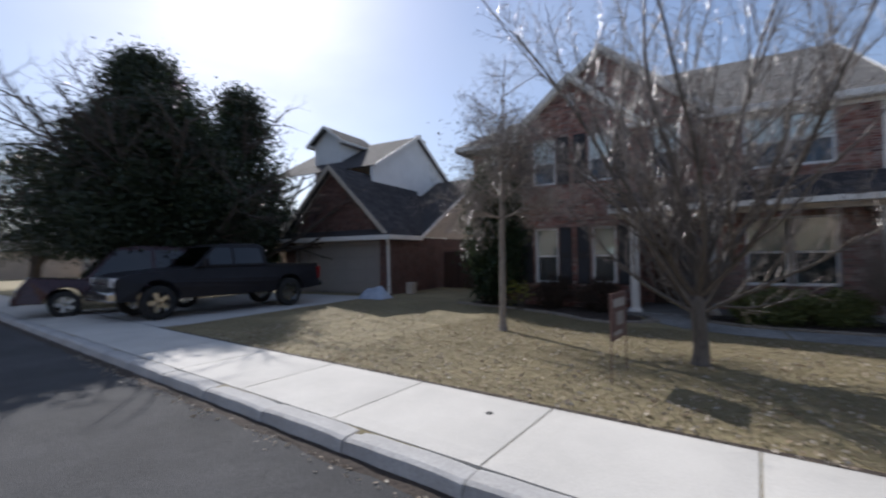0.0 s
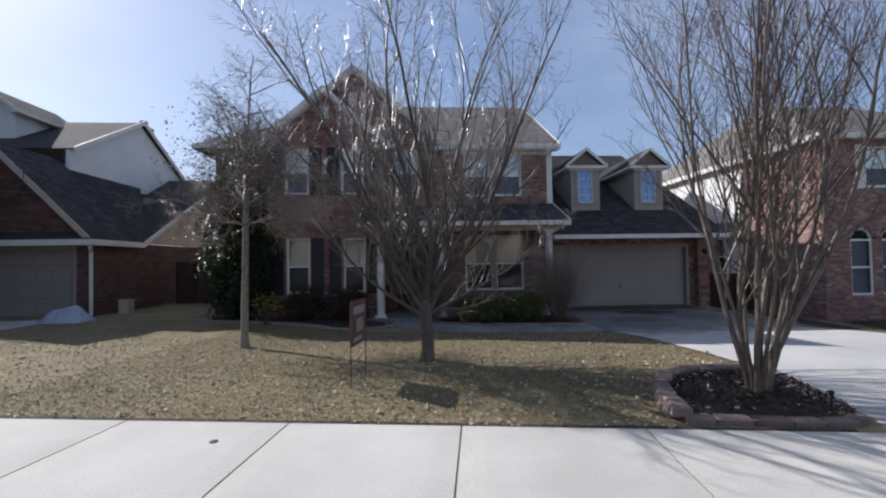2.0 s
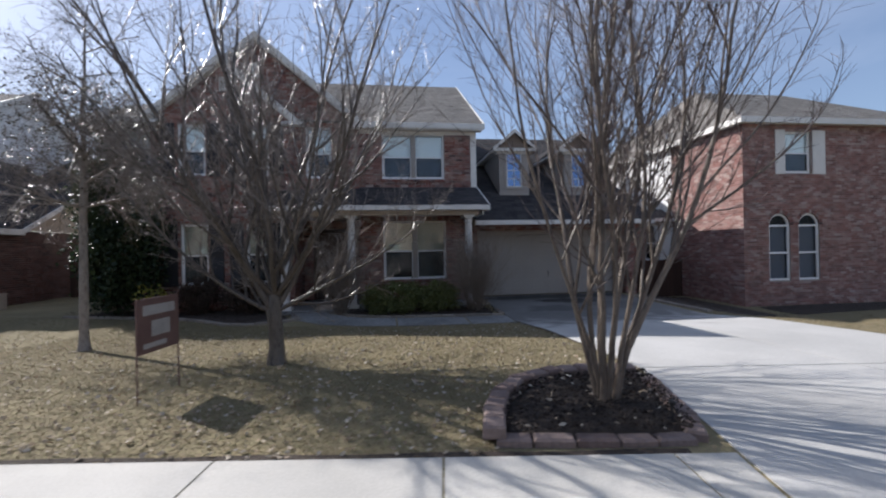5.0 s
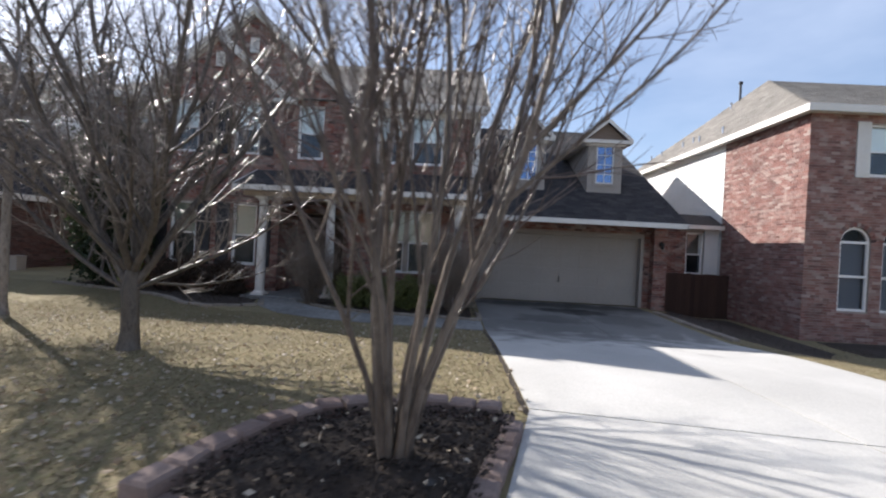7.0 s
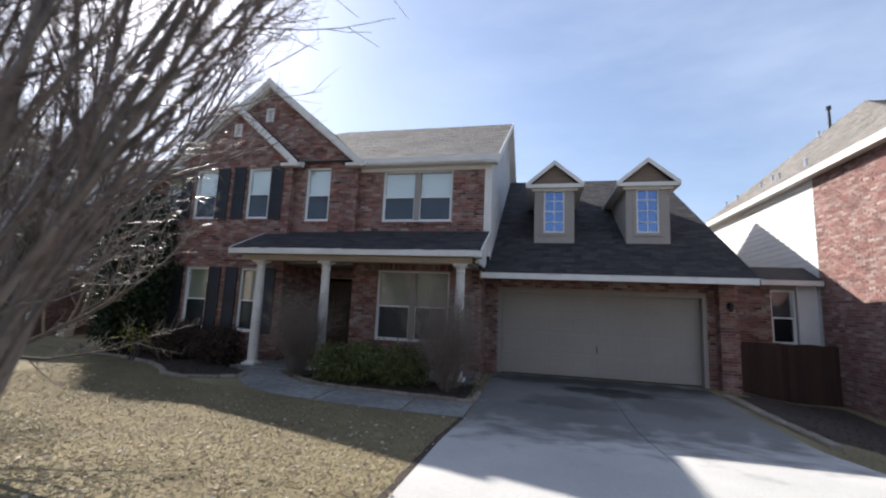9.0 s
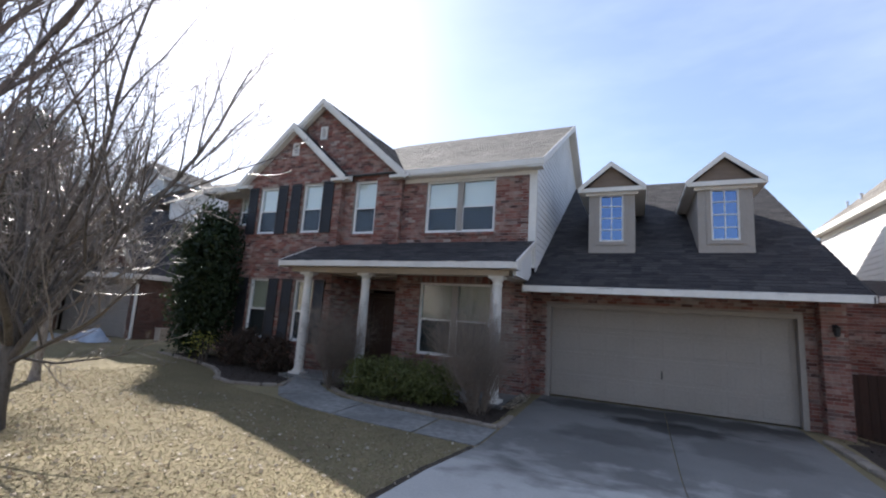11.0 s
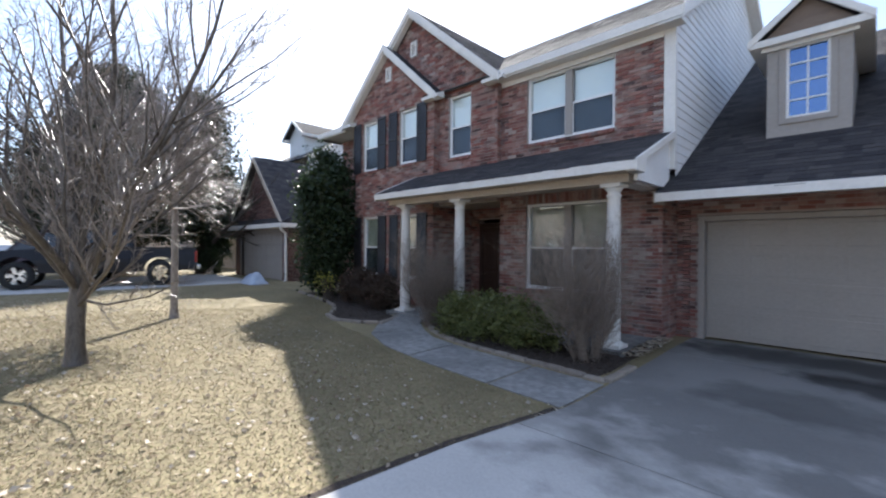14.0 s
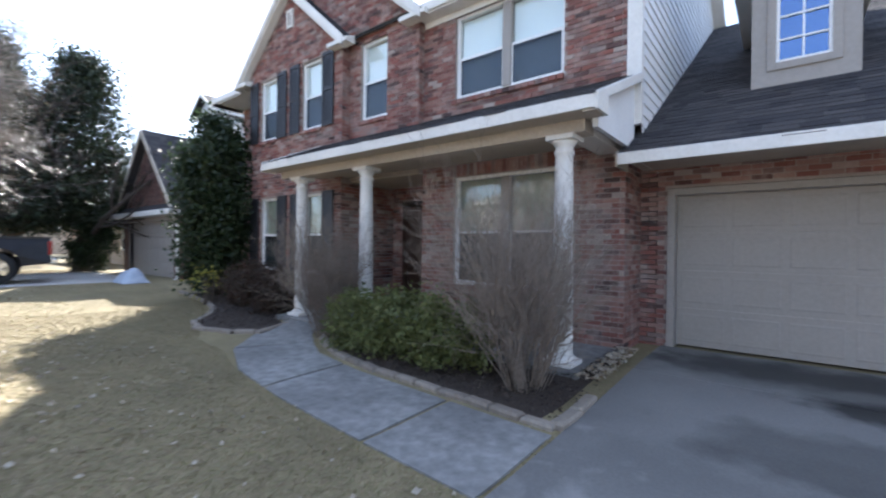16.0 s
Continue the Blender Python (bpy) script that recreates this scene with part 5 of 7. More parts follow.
for r in range(4):
    z0 = 0.06 + r * 0.52
    sec = part("door_section", Geo().box(LDOOR[0], LDOOR[1], LY + 0.1, LY + 0.14, z0, z0 + 0.514), M_DOORTAN, gd2, bevel=0.005)
    for c in range(8):
        a = LDOOR[0] + 0.08 + c * 0.55
        part("panel", Geo().block((a, LY + 0.1, z0 + 0.07), (0.47, 0, 0), (0, 0, 0.38), (0, -0.01, 0), 0.02), M_DOORTAN, sec)
part("garage_frame", Geo().box(LDOOR[0] - 0.1, LDOOR[0], LY - 0.02, LY + 0.12, -0.1, 2.25).box(LDOOR[1], LDOOR[1] + 0.1, LY - 0.02, LY + 0.12, -0.1, 2.25).box(LDOOR[0], LDOOR[1], LY - 0.02, LY + 0.12, 2.14, 2.25), M_DOORTAN, left, bevel=0.006)
deck = Decks("roof", M_SHINGLE, left, "steep dark shingled roof")
AP = (-17.58, 5.60)
for sg in (-1, 1):
    xe = AP[0] + sg * 3.15
    slab_roof(deck, [(AP[0], LY - 0.3, AP[1]), (xe, LY - 0.3, 2.44), (xe, 1.0, 2.44), (AP[0], 5.5, AP[1])])
slab_roof(deck, [(-14.40, 0.7, 2.46), (-14.40, 7.2, 6.0), (-19.5, 7.2, 6.0), (-19.5, 0.7, 2.46)])
slab_roof(deck, [(-14.40, 13.7, 2.46), (-14.40, 7.2, 6.0), (-19.5, 7.2, 6.0), (-19.5, 13.7, 2.46)])
slab_roof(deck, [(-24.4, 4.9, 8.25), (-17.0, 4.9, 8.25), (-17.0, 0.9, 6.0), (-24.4, 0.9, 6.0)])
slab_roof(deck, [(-24.4, 4.9, 8.25), (-17.0, 4.9, 8.25), (-17.0, 9.4, 5.6), (-24.4, 9.4, 5.6)])
lroof = deck.ob
for sg in (-1, 1):
    xe = AP[0] + sg * 3.15
    v = Vector((-sg * 3.15, 0, AP[1] - 2.44))
    g, _ = roof_plane((xe, LY - 0.3, 2.44), (0, 1, 0), v, 7, v.length, clip=lambda r: (0, 2.35 + 4.5 * r / v.length), course=0.16, tab=0.33)
    stuffed(part("shingle_field", g, M_SHINGLE, lroof, "dark grey shingles"))
    b = Geo()
    board(b, (AP[0], LY - 0.3, AP[1] + 0.02), (xe, LY - 0.3, 2.46), 0.24, (0, -0.035, 0))
    part("bargeboard", b, M_TAN, left, "tan bargeboard", bevel=0.006)
part("pent_roof", Geo().prism([(LX0 - 0.25, LY - 0.42, 2.44), (LX1 + 0.22, LY - 0.42, 2.44), (LX1 + 0.22, LY, 2.72), (LX0 - 0.25, LY, 2.72)], (0, 0, 0.04)), M_SHINGLE, left, "narrow shingled pent roof")
g = Geo().box(LX0 - 0.25, LX1 + 0.25, LY - 0.45, LY - 0.42, 2.30, 2.48).box(LX1 + 0.22, LX1 + 0.25, LY - 0.42, 0.75, 2.30, 2.48)
g.box(LX0 - 0.22, LX1 + 0.22, LY - 0.42, LY, 2.30, 2.33).box(LX1, LX1 + 0.22, LY, 0.75, 2.30, 2.33)
part("fascia", g, M_WHITE, left, "white gutter board and soffit", bevel=0.008)
b = Geo()
board(b, (LX1 + 0.24, 0.7, 2.50), (LX1 + 0.24, 7.2, 6.04), 0.17, (-0.04, 0, 0))
part("bargeboard", b, M_WHITE, left, "white rake board")
part("gable_siding", Geo().prism([(LX1 - 0.04, 0.9, 2.46), (LX1 - 0.04, 13.2, 2.46), (LX1 - 0.04, 7.2, 5.85)], (0.05, 0, 0)), M_TANSIDING, left, "tan side gable siding")
part("upper_gable", Geo().prism([(-17.3, 0.9, 5.0), (-17.3, 9.0, 5.0), (-17.3, 9.0, 5.75), (-17.3, 4.9, 8.12), (-17.3, 0.9, 5.95)], (0.12, 0, 0)), M_SIDING, left, "white upper gable wall")
for ya, za, yb, zb in ((0.9, 6.05, 4.9, 8.32), (4.9, 8.32, 9.4, 5.7)):
    b = Geo()
    board(b, (-16.97, ya, za), (-16.97, yb, zb), 0.2, (-0.05, 0, 0))
    part("bargeboard", b, M_WHITE, left)
# high front dormer
DX, DY, DZ = -21.2, 1.9, 8.75
d = new("dormer")
d.parent = left
d["label"] = "white-sided gabled dormer"
part("wall", Geo().box(DX - 0.95, DX + 0.95, DY + 0.3, DY + 3.2, 5.4, 7.86), M_SIDING, d)
part("gable", Geo().prism([(DX - 0.95, DY + 0.3, 7.86), (DX + 0.95, DY + 0.3, 7.86), (DX, DY + 0.3, 8.6)], (0, 0.1, 0)), M_SIDING, d)
for sg in (-1, 1):
    q = Geo()
    slab_roof(q, [(DX, DY, DZ), (DX + sg * 1.3, DY, 7.8), (DX + sg * 1.3, DY + 3.4, 7.8), (DX, DY + 3.4, DZ)], 0.06)
    part("roof_slope", q, M_SHINGLE, d)
    b = Geo()
    board(b, (DX, DY - 0.01, DZ + 0.02), (DX + sg * 1.3, DY - 0.01, 7.82), 0.16, (0, -0.04, 0))
    b.box(min(DX + sg * 0.95, DX + sg * 1.32), max(DX + sg * 0.95, DX + sg * 1.32), DY, DY + 3.4, 7.68, 7.8)
    part("bargeboard", b, M_WHITE, d)
part("chimney", Geo().box(-17.9, -17.4, 5.6, 6.2, 5.5, 8.25).box(-17.95, -17.35, 5.55, 6.25, 8.25, 8.33).lathe((-17.65, 5.9, 8.33), [(0.12, 0), (0.12, 0.2), (0.18, 0.22), (0.18, 0.3)], 10), M_TAN, left, "sided chimney with metal cap")
g = Geo().tube([(LX1 + 0.1, LY - 0.38, 2.33), (LX1 + 0.1, LY - 0.34, 2.2), (LX1 - 0.05, LY - 0.1, 2.08), (LX1 - 0.05, LY - 0.07, 0.12), (LX1 + 0.0, LY - 0.2, 0.08)], [0.055] * 5, 8)
part("downspout", g, M_WHITE, left, "pale metal downspout")
lf = thing("fence", "dark wooden side fence of the neighbour's yard", "fence")
x = LX1 + 0.06
while x < -11.4:
    part("picket", Geo().block((x, 3.2, -0.1), (0.134, 0, 0), (0, 0.02, 0), (0, 0, 1.9 + rng.uniform(-0.02, 0.02)), 0.006), M_FENCE, lf)
    x += 0.14

# further houses down the street
def far_house(x, y, w, dp, h, rise, turn, wallm, roofm, label):
    hs = thing("house", label, "house")
    hs.matrix_world = Matrix.Translation((x, y, 0.0)) @ Matrix.Rotation(turn, 4, "Z")
    g = Geo()
    holes = [(-w / 2 + 1.0, -w / 2 + 2.1, 0.9, 2.2), (w / 2 - 2.3, w / 2 - 1.2, 0.9, 2.2), (-0.5, 0.5, 0.0, 2.1)]
    wall_panel(g, -w / 2, w / 2, -dp / 2, 0.25, -0.3, h, holes)
    g.box(-w / 2, -w / 2 + 0.25, -dp / 2 + 0.25, dp / 2, -0.3, h).box(w / 2 - 0.25, w / 2, -dp / 2 + 0.25, dp / 2, -0.3, h).box(-w / 2 + 0.25, w / 2 - 0.25, dp / 2 - 0.25, dp / 2, -0.3, h)
    part("wall", g, wallm, hs)
    for x0, x1, z0, z1 in holes[:2]:
        window(x0, x1, z0, z1, -dp / 2, hs)
    part("door", Geo().box(-0.5, 0.5, -dp / 2 + 0.1, -dp / 2 + 0.15, 0, 2.1), M_DARKDOOR, hs)
    q = Decks("roof", roofm, hs)
    o = 0.4
    a, b = w / 2 + o, dp / 2 + o
    r = max(0.5, a - b)
    slab_roof(q, [(-a, -b, h), (a, -b, h), (r, 0, h + rise), (-r, 0, h + rise)])
    slab_roof(q, [(-a, b, h), (a, b, h), (r, 0, h + rise), (-r, 0, h + rise)])
    slab_roof(q, [(-a, -b, h), (-a, b, h), (-r, 0, h + rise)])
    slab_roof(q, [(a, -b, h), (a, b, h), (r, 0, h + rise)])
    part("fascia", Geo().box(-a, a, -b - 0.03, -b, h - 0.15, h + 0.02).box(a, a + 0.03, -b, b, h - 0.15, h + 0.02).box(-a - 0.03, -a, -b, b, h - 0.15, h + 0.02), M_WHITE, hs)
    part("soffit", Geo().box(-a, a, -b, b, h - 0.1, h - 0.07), M_TAN, hs)


far_house(-30.5, 5.5, 9, 9, 2.7, 2.6, 0.0, M_TANSIDING, M_SHINGLE_WARM, "low tan house behind the live oaks")
far_house(-47, 8, 12, 9, 2.8, 2.6, -0.1, M_MORTAR, M_SHINGLE, "low brick house further down the street")
far_house(-64, 4, 13, 9, 2.8, 2.8, -0.2, M_TANSIDING, M_SHINGLE_WARM, "distant tan house down the street")
far_house(-62, -22, 12, 9, 2.8, 2.8, 1.5, M_TANSIDING, M_SHINGLE_WARM, "distant tan house at the street's bend")
far_house(24, 4, 12, 10, 5.2, 2.6, 0.0, M_MORTAR, M_SHINGLE, "two-storey house beyond the neighbour")
for x, m in ((-30, M_TANSIDING), (-14, M_MORTAR), (2, M_TANSIDING), (18, M_MORTAR)):
    far_house(x, -33 - 0.137 * x, 12, 9, 5.2, 2.6, math.pi, m, M_SHINGLE_WARM, "plain two-storey house across the street")


# ---- trees and shrubs ----
def rand_dir(r):
    v = Vector((r.gauss(0, 1), r.gauss(0, 1), r.gauss(0, 1)))
    return v.normalized()


def grow(g, thin, r, p, d, length, rad, level, spec):
    """One branch: a bent, tapering tube that carries side branches; thin ones go to the twig mesh."""
    steps = spec["steps"][level]
    pts, rads = [Vector(p)], [rad]
    end = rad * spec["taper"][level]
    for i in range(steps):
        d = (d + rand_dir(r) * spec["bend"][level] + Vector((0, 0, 1)) * spec["lift"][level]).normalized()
        pts.append(pts[-1] + d * (length / steps))
        rads.append(rad + (end - rad) * (i + 1) / steps)
    (g if rad > spec["thin"] else thin).tube(pts, rads, 8 if rad > 0.04 else 5 if rad > 0.012 else 3, caps=False)
    if level + 1 >= len(spec["count"]):
        return
    n = spec["count"][level]
    for i in range(n):
        t = spec["from"][level] + (1 - spec["from"][level]) * (i + r.uniform(0.1, 0.9)) / n
        k = min(int(t * steps), steps - 1)
        q = pts[k].lerp(pts[k + 1], t * steps - k)
        axis_d = (pts[k + 1] - pts[k]).normalized()
        side = axis_d.cross(rand_dir(r)).normalized()
        ang = radians(r.uniform(*spec["angle"][level]))
        nd = (axis_d * math.cos(ang) + side * math.sin(ang) + Vector((0, 0, spec.get("rise", (0, 0, 0))[level]))).normalized()
        sink = g
        if level == 0 and "split" in spec:
            sink = Geo()
            spec["split"].append(sink)
        grow(sink, thin, r, q, nd, length * r.uniform(*spec["ratio"][level]) * (1.15 - 0.45 * t), max(spec.get("least", 0.0016), rads[k] * spec.get("slim", (0.62, 0.62, 0.62))[level]), level + 1, spec)


def bare_tree(name, label, at, stems, spec, bark, twig, seed, flare=1.0):
    r = random.Random(seed)
    z = gz(at[0], at[1])
    tree = thing(name, label, "tree", at=(at[0], at[1], z))
    thin = Geo()
    for pts, rads, limbs in stems:
        g = Geo().tube(pts, rads, 10, caps=False)
        one = len(limbs) == 1
        stem = None if one else part("trunk", g, bark, tree, smooth=True)
        for (i, d, ln, rad) in limbs:
            h = g if one else Geo()
            spec["split"] = []
            grow(h, thin, r, pts[i], Vector(d).normalized(), ln, rad, 0, spec)
            limb = part("stem" if one else "limb", h, bark, tree, smooth=True)
            for b in spec["split"]:
                if b.v:
                    part("branch", b, bark, limb, smooth=True)
    stuffed(part("twig", thin, twig, tree))
    return tree


def leaves(centres, size, r, flat=0.0, long=1.8):
    """Many small folded leaves round the given places (rows of x, y, z)."""
    c = np.asarray(centres, float)
    n = len(c)
    a = r.normal(size=(n, 3))
    a[:, 2] *= 1 - flat
    a /= np.linalg.norm(a, axis=1)[:, None]
    b = np.cross(a, r.normal(size=(n, 3)))
    b /= np.linalg.norm(b, axis=1)[:, None]
    h = np.cross(a, b)
    s = (size * r.uniform(0.6, 1.35, n))[:, None]
    v = np.stack([c - a * s * long / 2, c + b * s / 2 + h * s * 0.15, c + a * s * long / 2, c - b * s / 2 + h * s * 0.15], axis=1).reshape(-1, 3)
    f = np.arange(4 * n).reshape(n, 4)
    g = Geo()
    g.v, g.f = v.tolist(), f.tolist()
    return g


# young pear on the lawn: short trunk, limbs that spread and then turn up into long whips
spec_pear = dict(steps=[10, 7, 4, 2], bend=[0.12, 0.15, 0.2, 0.25], lift=[0.07, 0.11, 0.07, 0.03], taper=[0.2, 0.24, 0.4, 0.5], count=[13, 11, 6, 0], slim=(0.56, 0.48, 0.6), angle=[(25, 58), (22, 60), (35, 80)], ratio=[(0.3, 0.58), (0.14, 0.42), (0.22, 0.5)], thin=0.014, rise=(0.28, 0.15, 0.1), least=0.0028)
spec_pear["from"] = [0.05, 0.1, 0.12]
limbs = [(4, (0.98, 0.1, 0.50), 2.5, 0.032), (4, (-0.95, -0.2, 0.55), 2.4, 0.034), (4, (-0.58, 0.1, 0.95), 4.7, 0.056), (4, (0.62, 0.3, 0.92), 4.6, 0.05), (5, (0.15, -0.66, 0.9), 4.4, 0.044),
         (5, (-0.2, 0.7, 0.95), 4.5, 0.044), (5, (0.7, -0.35, 0.9), 4.3, 0.044), (6, (-0.16, 0.0, 1.0), 4.9, 0.046), (6, (0.3, 0.12, 1.0), 4.8, 0.044), (5, (-0.7, -0.35, 0.85), 3.7, 0.04), (5, (-0.5, 0.55, 0.9), 3.8, 0.04), (6, (0.5, 0.55, 0.95), 3.9, 0.04)]
bare_tree("pear_tree", "bare young pear tree with grey bark on lawn", (-4.53, -8.18),
          [([(0, 0, -0.08), (0.0, 0, 0.03), (0.01, 0, 0.2), (0.0, 0, 0.5), (-0.02, 0.01, 0.68), (-0.01, 0.02, 0.88), (0.02, 0.02, 1.15)], [0.16, 0.122, 0.10, 0.092, 0.095, 0.078, 0.05], limbs)], spec_pear, M_PEARBARK, M_TWIG, 3)

# crape myrtle in the stone-edged bed: stems rise together from one foot, fan out and carry a dense upright crown
spec_myrtle = dict(steps=[12, 7, 4, 2], bend=[0.10, 0.12, 0.15, 0.2], lift=[0.035, 0.06, 0.07, 0.05], taper=[0.2, 0.25, 0.4, 0.5], count=[11, 12, 7, 0], slim=(0.62, 0.48, 0.55), angle=[(16, 40), (20, 48), (25, 60)], ratio=[(0.34, 0.56), (0.22, 0.42), (0.22, 0.5)], thin=0.010, rise=(0.12, 0.12, 0.1), least=0.0019)
spec_myrtle["from"] = [0.07, 0.1, 0.1]
stems = []
r = random.Random(21)
for k in range(10):
    a = 2 * math.pi * k / 10 + r.uniform(-0.2, 0.2)
    lean = (0.42, 0.16, 0.34, 0.10, 0.38)[k % 5] + r.uniform(-0.03, 0.03)
    b = Vector((0.06 * math.cos(a), 0.06 * math.sin(a), -0.05))
    d = Vector((lean * math.cos(a) + 0.02, lean * math.sin(a), 1)).normalized()
    up = Vector((0.16 * math.cos(a + 0.5), 0.16 * math.sin(a + 0.5), 1)).normalized()
    p1 = b + up * 0.30
    p2 = p1 + (d + up).normalized() * 0.30
    rad = r.uniform(0.02, 0.031)
    stems.append(([b, p1, p2], [rad * 1.25, rad * 1.1, rad], [(2, d, r.uniform(4.0, 4.9), rad)]))
bare_tree("crape_myrtle", "bare multi-stemmed crape myrtle with smooth tan bark", (-1.1, -10.5), stems, spec_myrtle, M_MYRTLE, M_MYRTLETWIG, 5)

# slim young oak with a dense crown of fine twigs and some pale leaves
spec_oak = dict(steps=[5, 5, 4, 3], bend=[0.12, 0.18, 0.22, 0.25], lift=[0.03, 0.0, 0.0, 0.0], taper=[0.3, 0.3, 0.4, 0.5], count=[10, 9, 7, 0], slim=(0.6, 0.45, 0.42), angle=[(40, 78), (35, 75), (30, 75)], ratio=[(0.42, 0.65), (0.4, 0.6), (0.4, 0.6)], thin=0.012)
spec_oak["from"] = [0.15, 0.1, 0.1]
r = random.Random(4)
limbs = []
for k in range(22):
    a = k * 2.4 + r.uniform(-0.3, 0.3)
    i = 3 + k % 4
    up = 0.15 + 0.28 * (i - 3) + r.uniform(0, 0.2)
    limbs.append((i, (math.cos(a), math.sin(a), up), r.uniform(1.0, 1.6), 0.020))
limbs.append((7, (0.05, 0, 1), 1.7, 0.03))
young_oak = bare_tree("young_oak", "slim young oak with pale trunk and twiggy crown", (-8.0, -6.38),
          [([(0, 0, -0.08), (0.0, 0, 0.04), (0.0, 0.0, 0.25), (0.02, 0, 2.35), (0.02, 0.02, 2.75), (0.03, 0.02, 3.15), (0.02, 0.03, 3.55), (0.02, 0.03, 3.95)], [0.15, 0.095, 0.07, 0.055, 0.052, 0.045, 0.04, 0.034], limbs)], spec_oak, M_BARK, M_TWIG, 8)


def live_oak(at, height, spread, seed, n_leaf, dome=0.62):
    r = random.Random(seed)
    z = gz(*at)
    tree = thing("live_oak", "large evergreen live oak with dark dense crown", "tree", "live oaks by the driveway", at=(*at, z))
    g, thin = Geo(), Geo()
    sp = dict(steps=[6, 5, 4, 3], bend=[0.2, 0.22, 0.25, 0.25], lift=[0.06, 0.03, 0.02, 0.0], taper=[0.35, 0.35, 0.4, 0.5], count=[6, 5, 3, 0], angle=[(30, 60), (30, 65), (30, 65)], ratio=[(0.4, 0.6), (0.4, 0.6), (0.4, 0.6)], thin=0.012)
    sp["from"] = [0.3, 0.2, 0.2]
    trunk = [Vector((0, 0, -0.1)), Vector((0.02, 0, 0.3)), Vector((0.1, 0.05, 1.1)), Vector((0.05, 0.1, 1.9)), Vector((0.1, 0.1, 2.6))]
    g.tube(trunk, [0.42, 0.32, 0.27, 0.25, 0.2], 12, caps=False)
    for k in range(8):
        a = k * 2.4
        grow(g, thin, r, trunk[2 + k % 3], Vector((math.cos(a), math.sin(a), 0.5 + 0.25 * (k % 4))).normalized(), height * 0.62, 0.13, 0, sp)
    part("trunk", g, M_OAKBARK, tree, smooth=True)
    stuffed(part("twig", thin, M_OAKBARK, tree))
    q = np.random.default_rng(seed)
    m = 300
    t, a = q.random(m) ** 1.15, q.uniform(0, 2 * np.pi, m)
    skirt = np.minimum(1, 0.72 + t * 2.2) * (1 - t) ** dome
    lump = 0.80 + 0.22 * np.sin(3 * a + seed + 5 * t) + 0.14 * np.sin(7 * a - 9 * t + seed)
    rr = spread * 1.12 * skirt * lump * q.uniform(0.25, 1.0, m) ** 0.5
    c = np.stack([rr * np.cos(a), rr * np.sin(a), 2.0 + (height - 2.0) * t], 1)
    idx = q.integers(0, len(c), n_leaf)
    pts = c[idx] + q.normal(size=(n_leaf, 3)) * np.array([0.42, 0.42, 0.26])
    stuffed(part("crown", leaves(pts, 0.085, q), M_OAKLEAF, tree))
    return tree


q = np.random.default_rng(52)
u = q.normal(size=(3000, 3))
u *= (q.random(3000) ** 0.45 / np.linalg.norm(u, axis=1))[:, None] * (0.8 + 0.3 * np.sin(u[:, :1] * 3 + 1) * np.cos(u[:, 1:2] * 4)) * np.array([1.6, 1.6, 1.2])
stuffed(part("crown", leaves(u + np.array([0, 0, 3.65]) + q.normal(size=(3000, 3)) * 0.1, 0.028, q, 0.3), M_GREYLEAF, young_oak))


live_oak((-23.7, -5.2), 9.7, 4.3, 31, 62000)
live_oak((-22.3, -1.9), 9.0, 2.5, 32, 36000)
live_oak((-21.1, -5.9), 7.3, 3.4, 36, 36000, 0.42)
live_oak((-31.5, -3.2), 9.0, 4.2, 33, 22000)
live_oak((-38.5, -4.0), 8.0, 4.8, 34, 16000)
live_oak((-52.0, -6.5), 9.0, 5.0, 35, 12000)


def leafy_shrub(name, label, at, half, height, seed, n, size, material, base=0.0, power=2.0, clumps=60, loose=0.08, stem=M_OAKBARK):
    """A shrub: stems, and leaf clumps filling a rounded block with an uneven skin."""
    q = np.random.default_rng(seed)
    r = random.Random(seed)
    z = gz(*at)
    sh = thing(name, label, "shrub", at=(*at, z))
    g = Geo()
    for k in range(7):
        a = k * 0.9
        top = Vector((half[0] * 0.6 * math.cos(a), half[1] * 0.6 * math.sin(a), height * 0.75))
        g.tube([(0.1 * math.cos(a), 0.1 * math.sin(a), -0.05), top * 0.5 + Vector((0.05, 0, 0)), top], [0.022, 0.015, 0.006], 6, caps=False)
    stuffed(part("stem", g, stem, sh))
    u = q.uniform(-1, 1, (clumps * 6, 3))
    rr = (np.abs(u) ** power).sum(axis=1) ** (1 / power)
    u = u[(rr < 1) & (rr > 0.35)][:clumps]
    c = u * np.array([half[0], half[1], (height - base) / 2]) + np.array([0, 0, base + (height - base) / 2])
    pts = c[q.integers(0, len(c), n)] + q.normal(size=(n, 3)) * loose
    pts = pts[pts[:, 2] > 0.02]
    stuffed(part("foliage", leaves(pts, size, q), material, sh))
    return sh


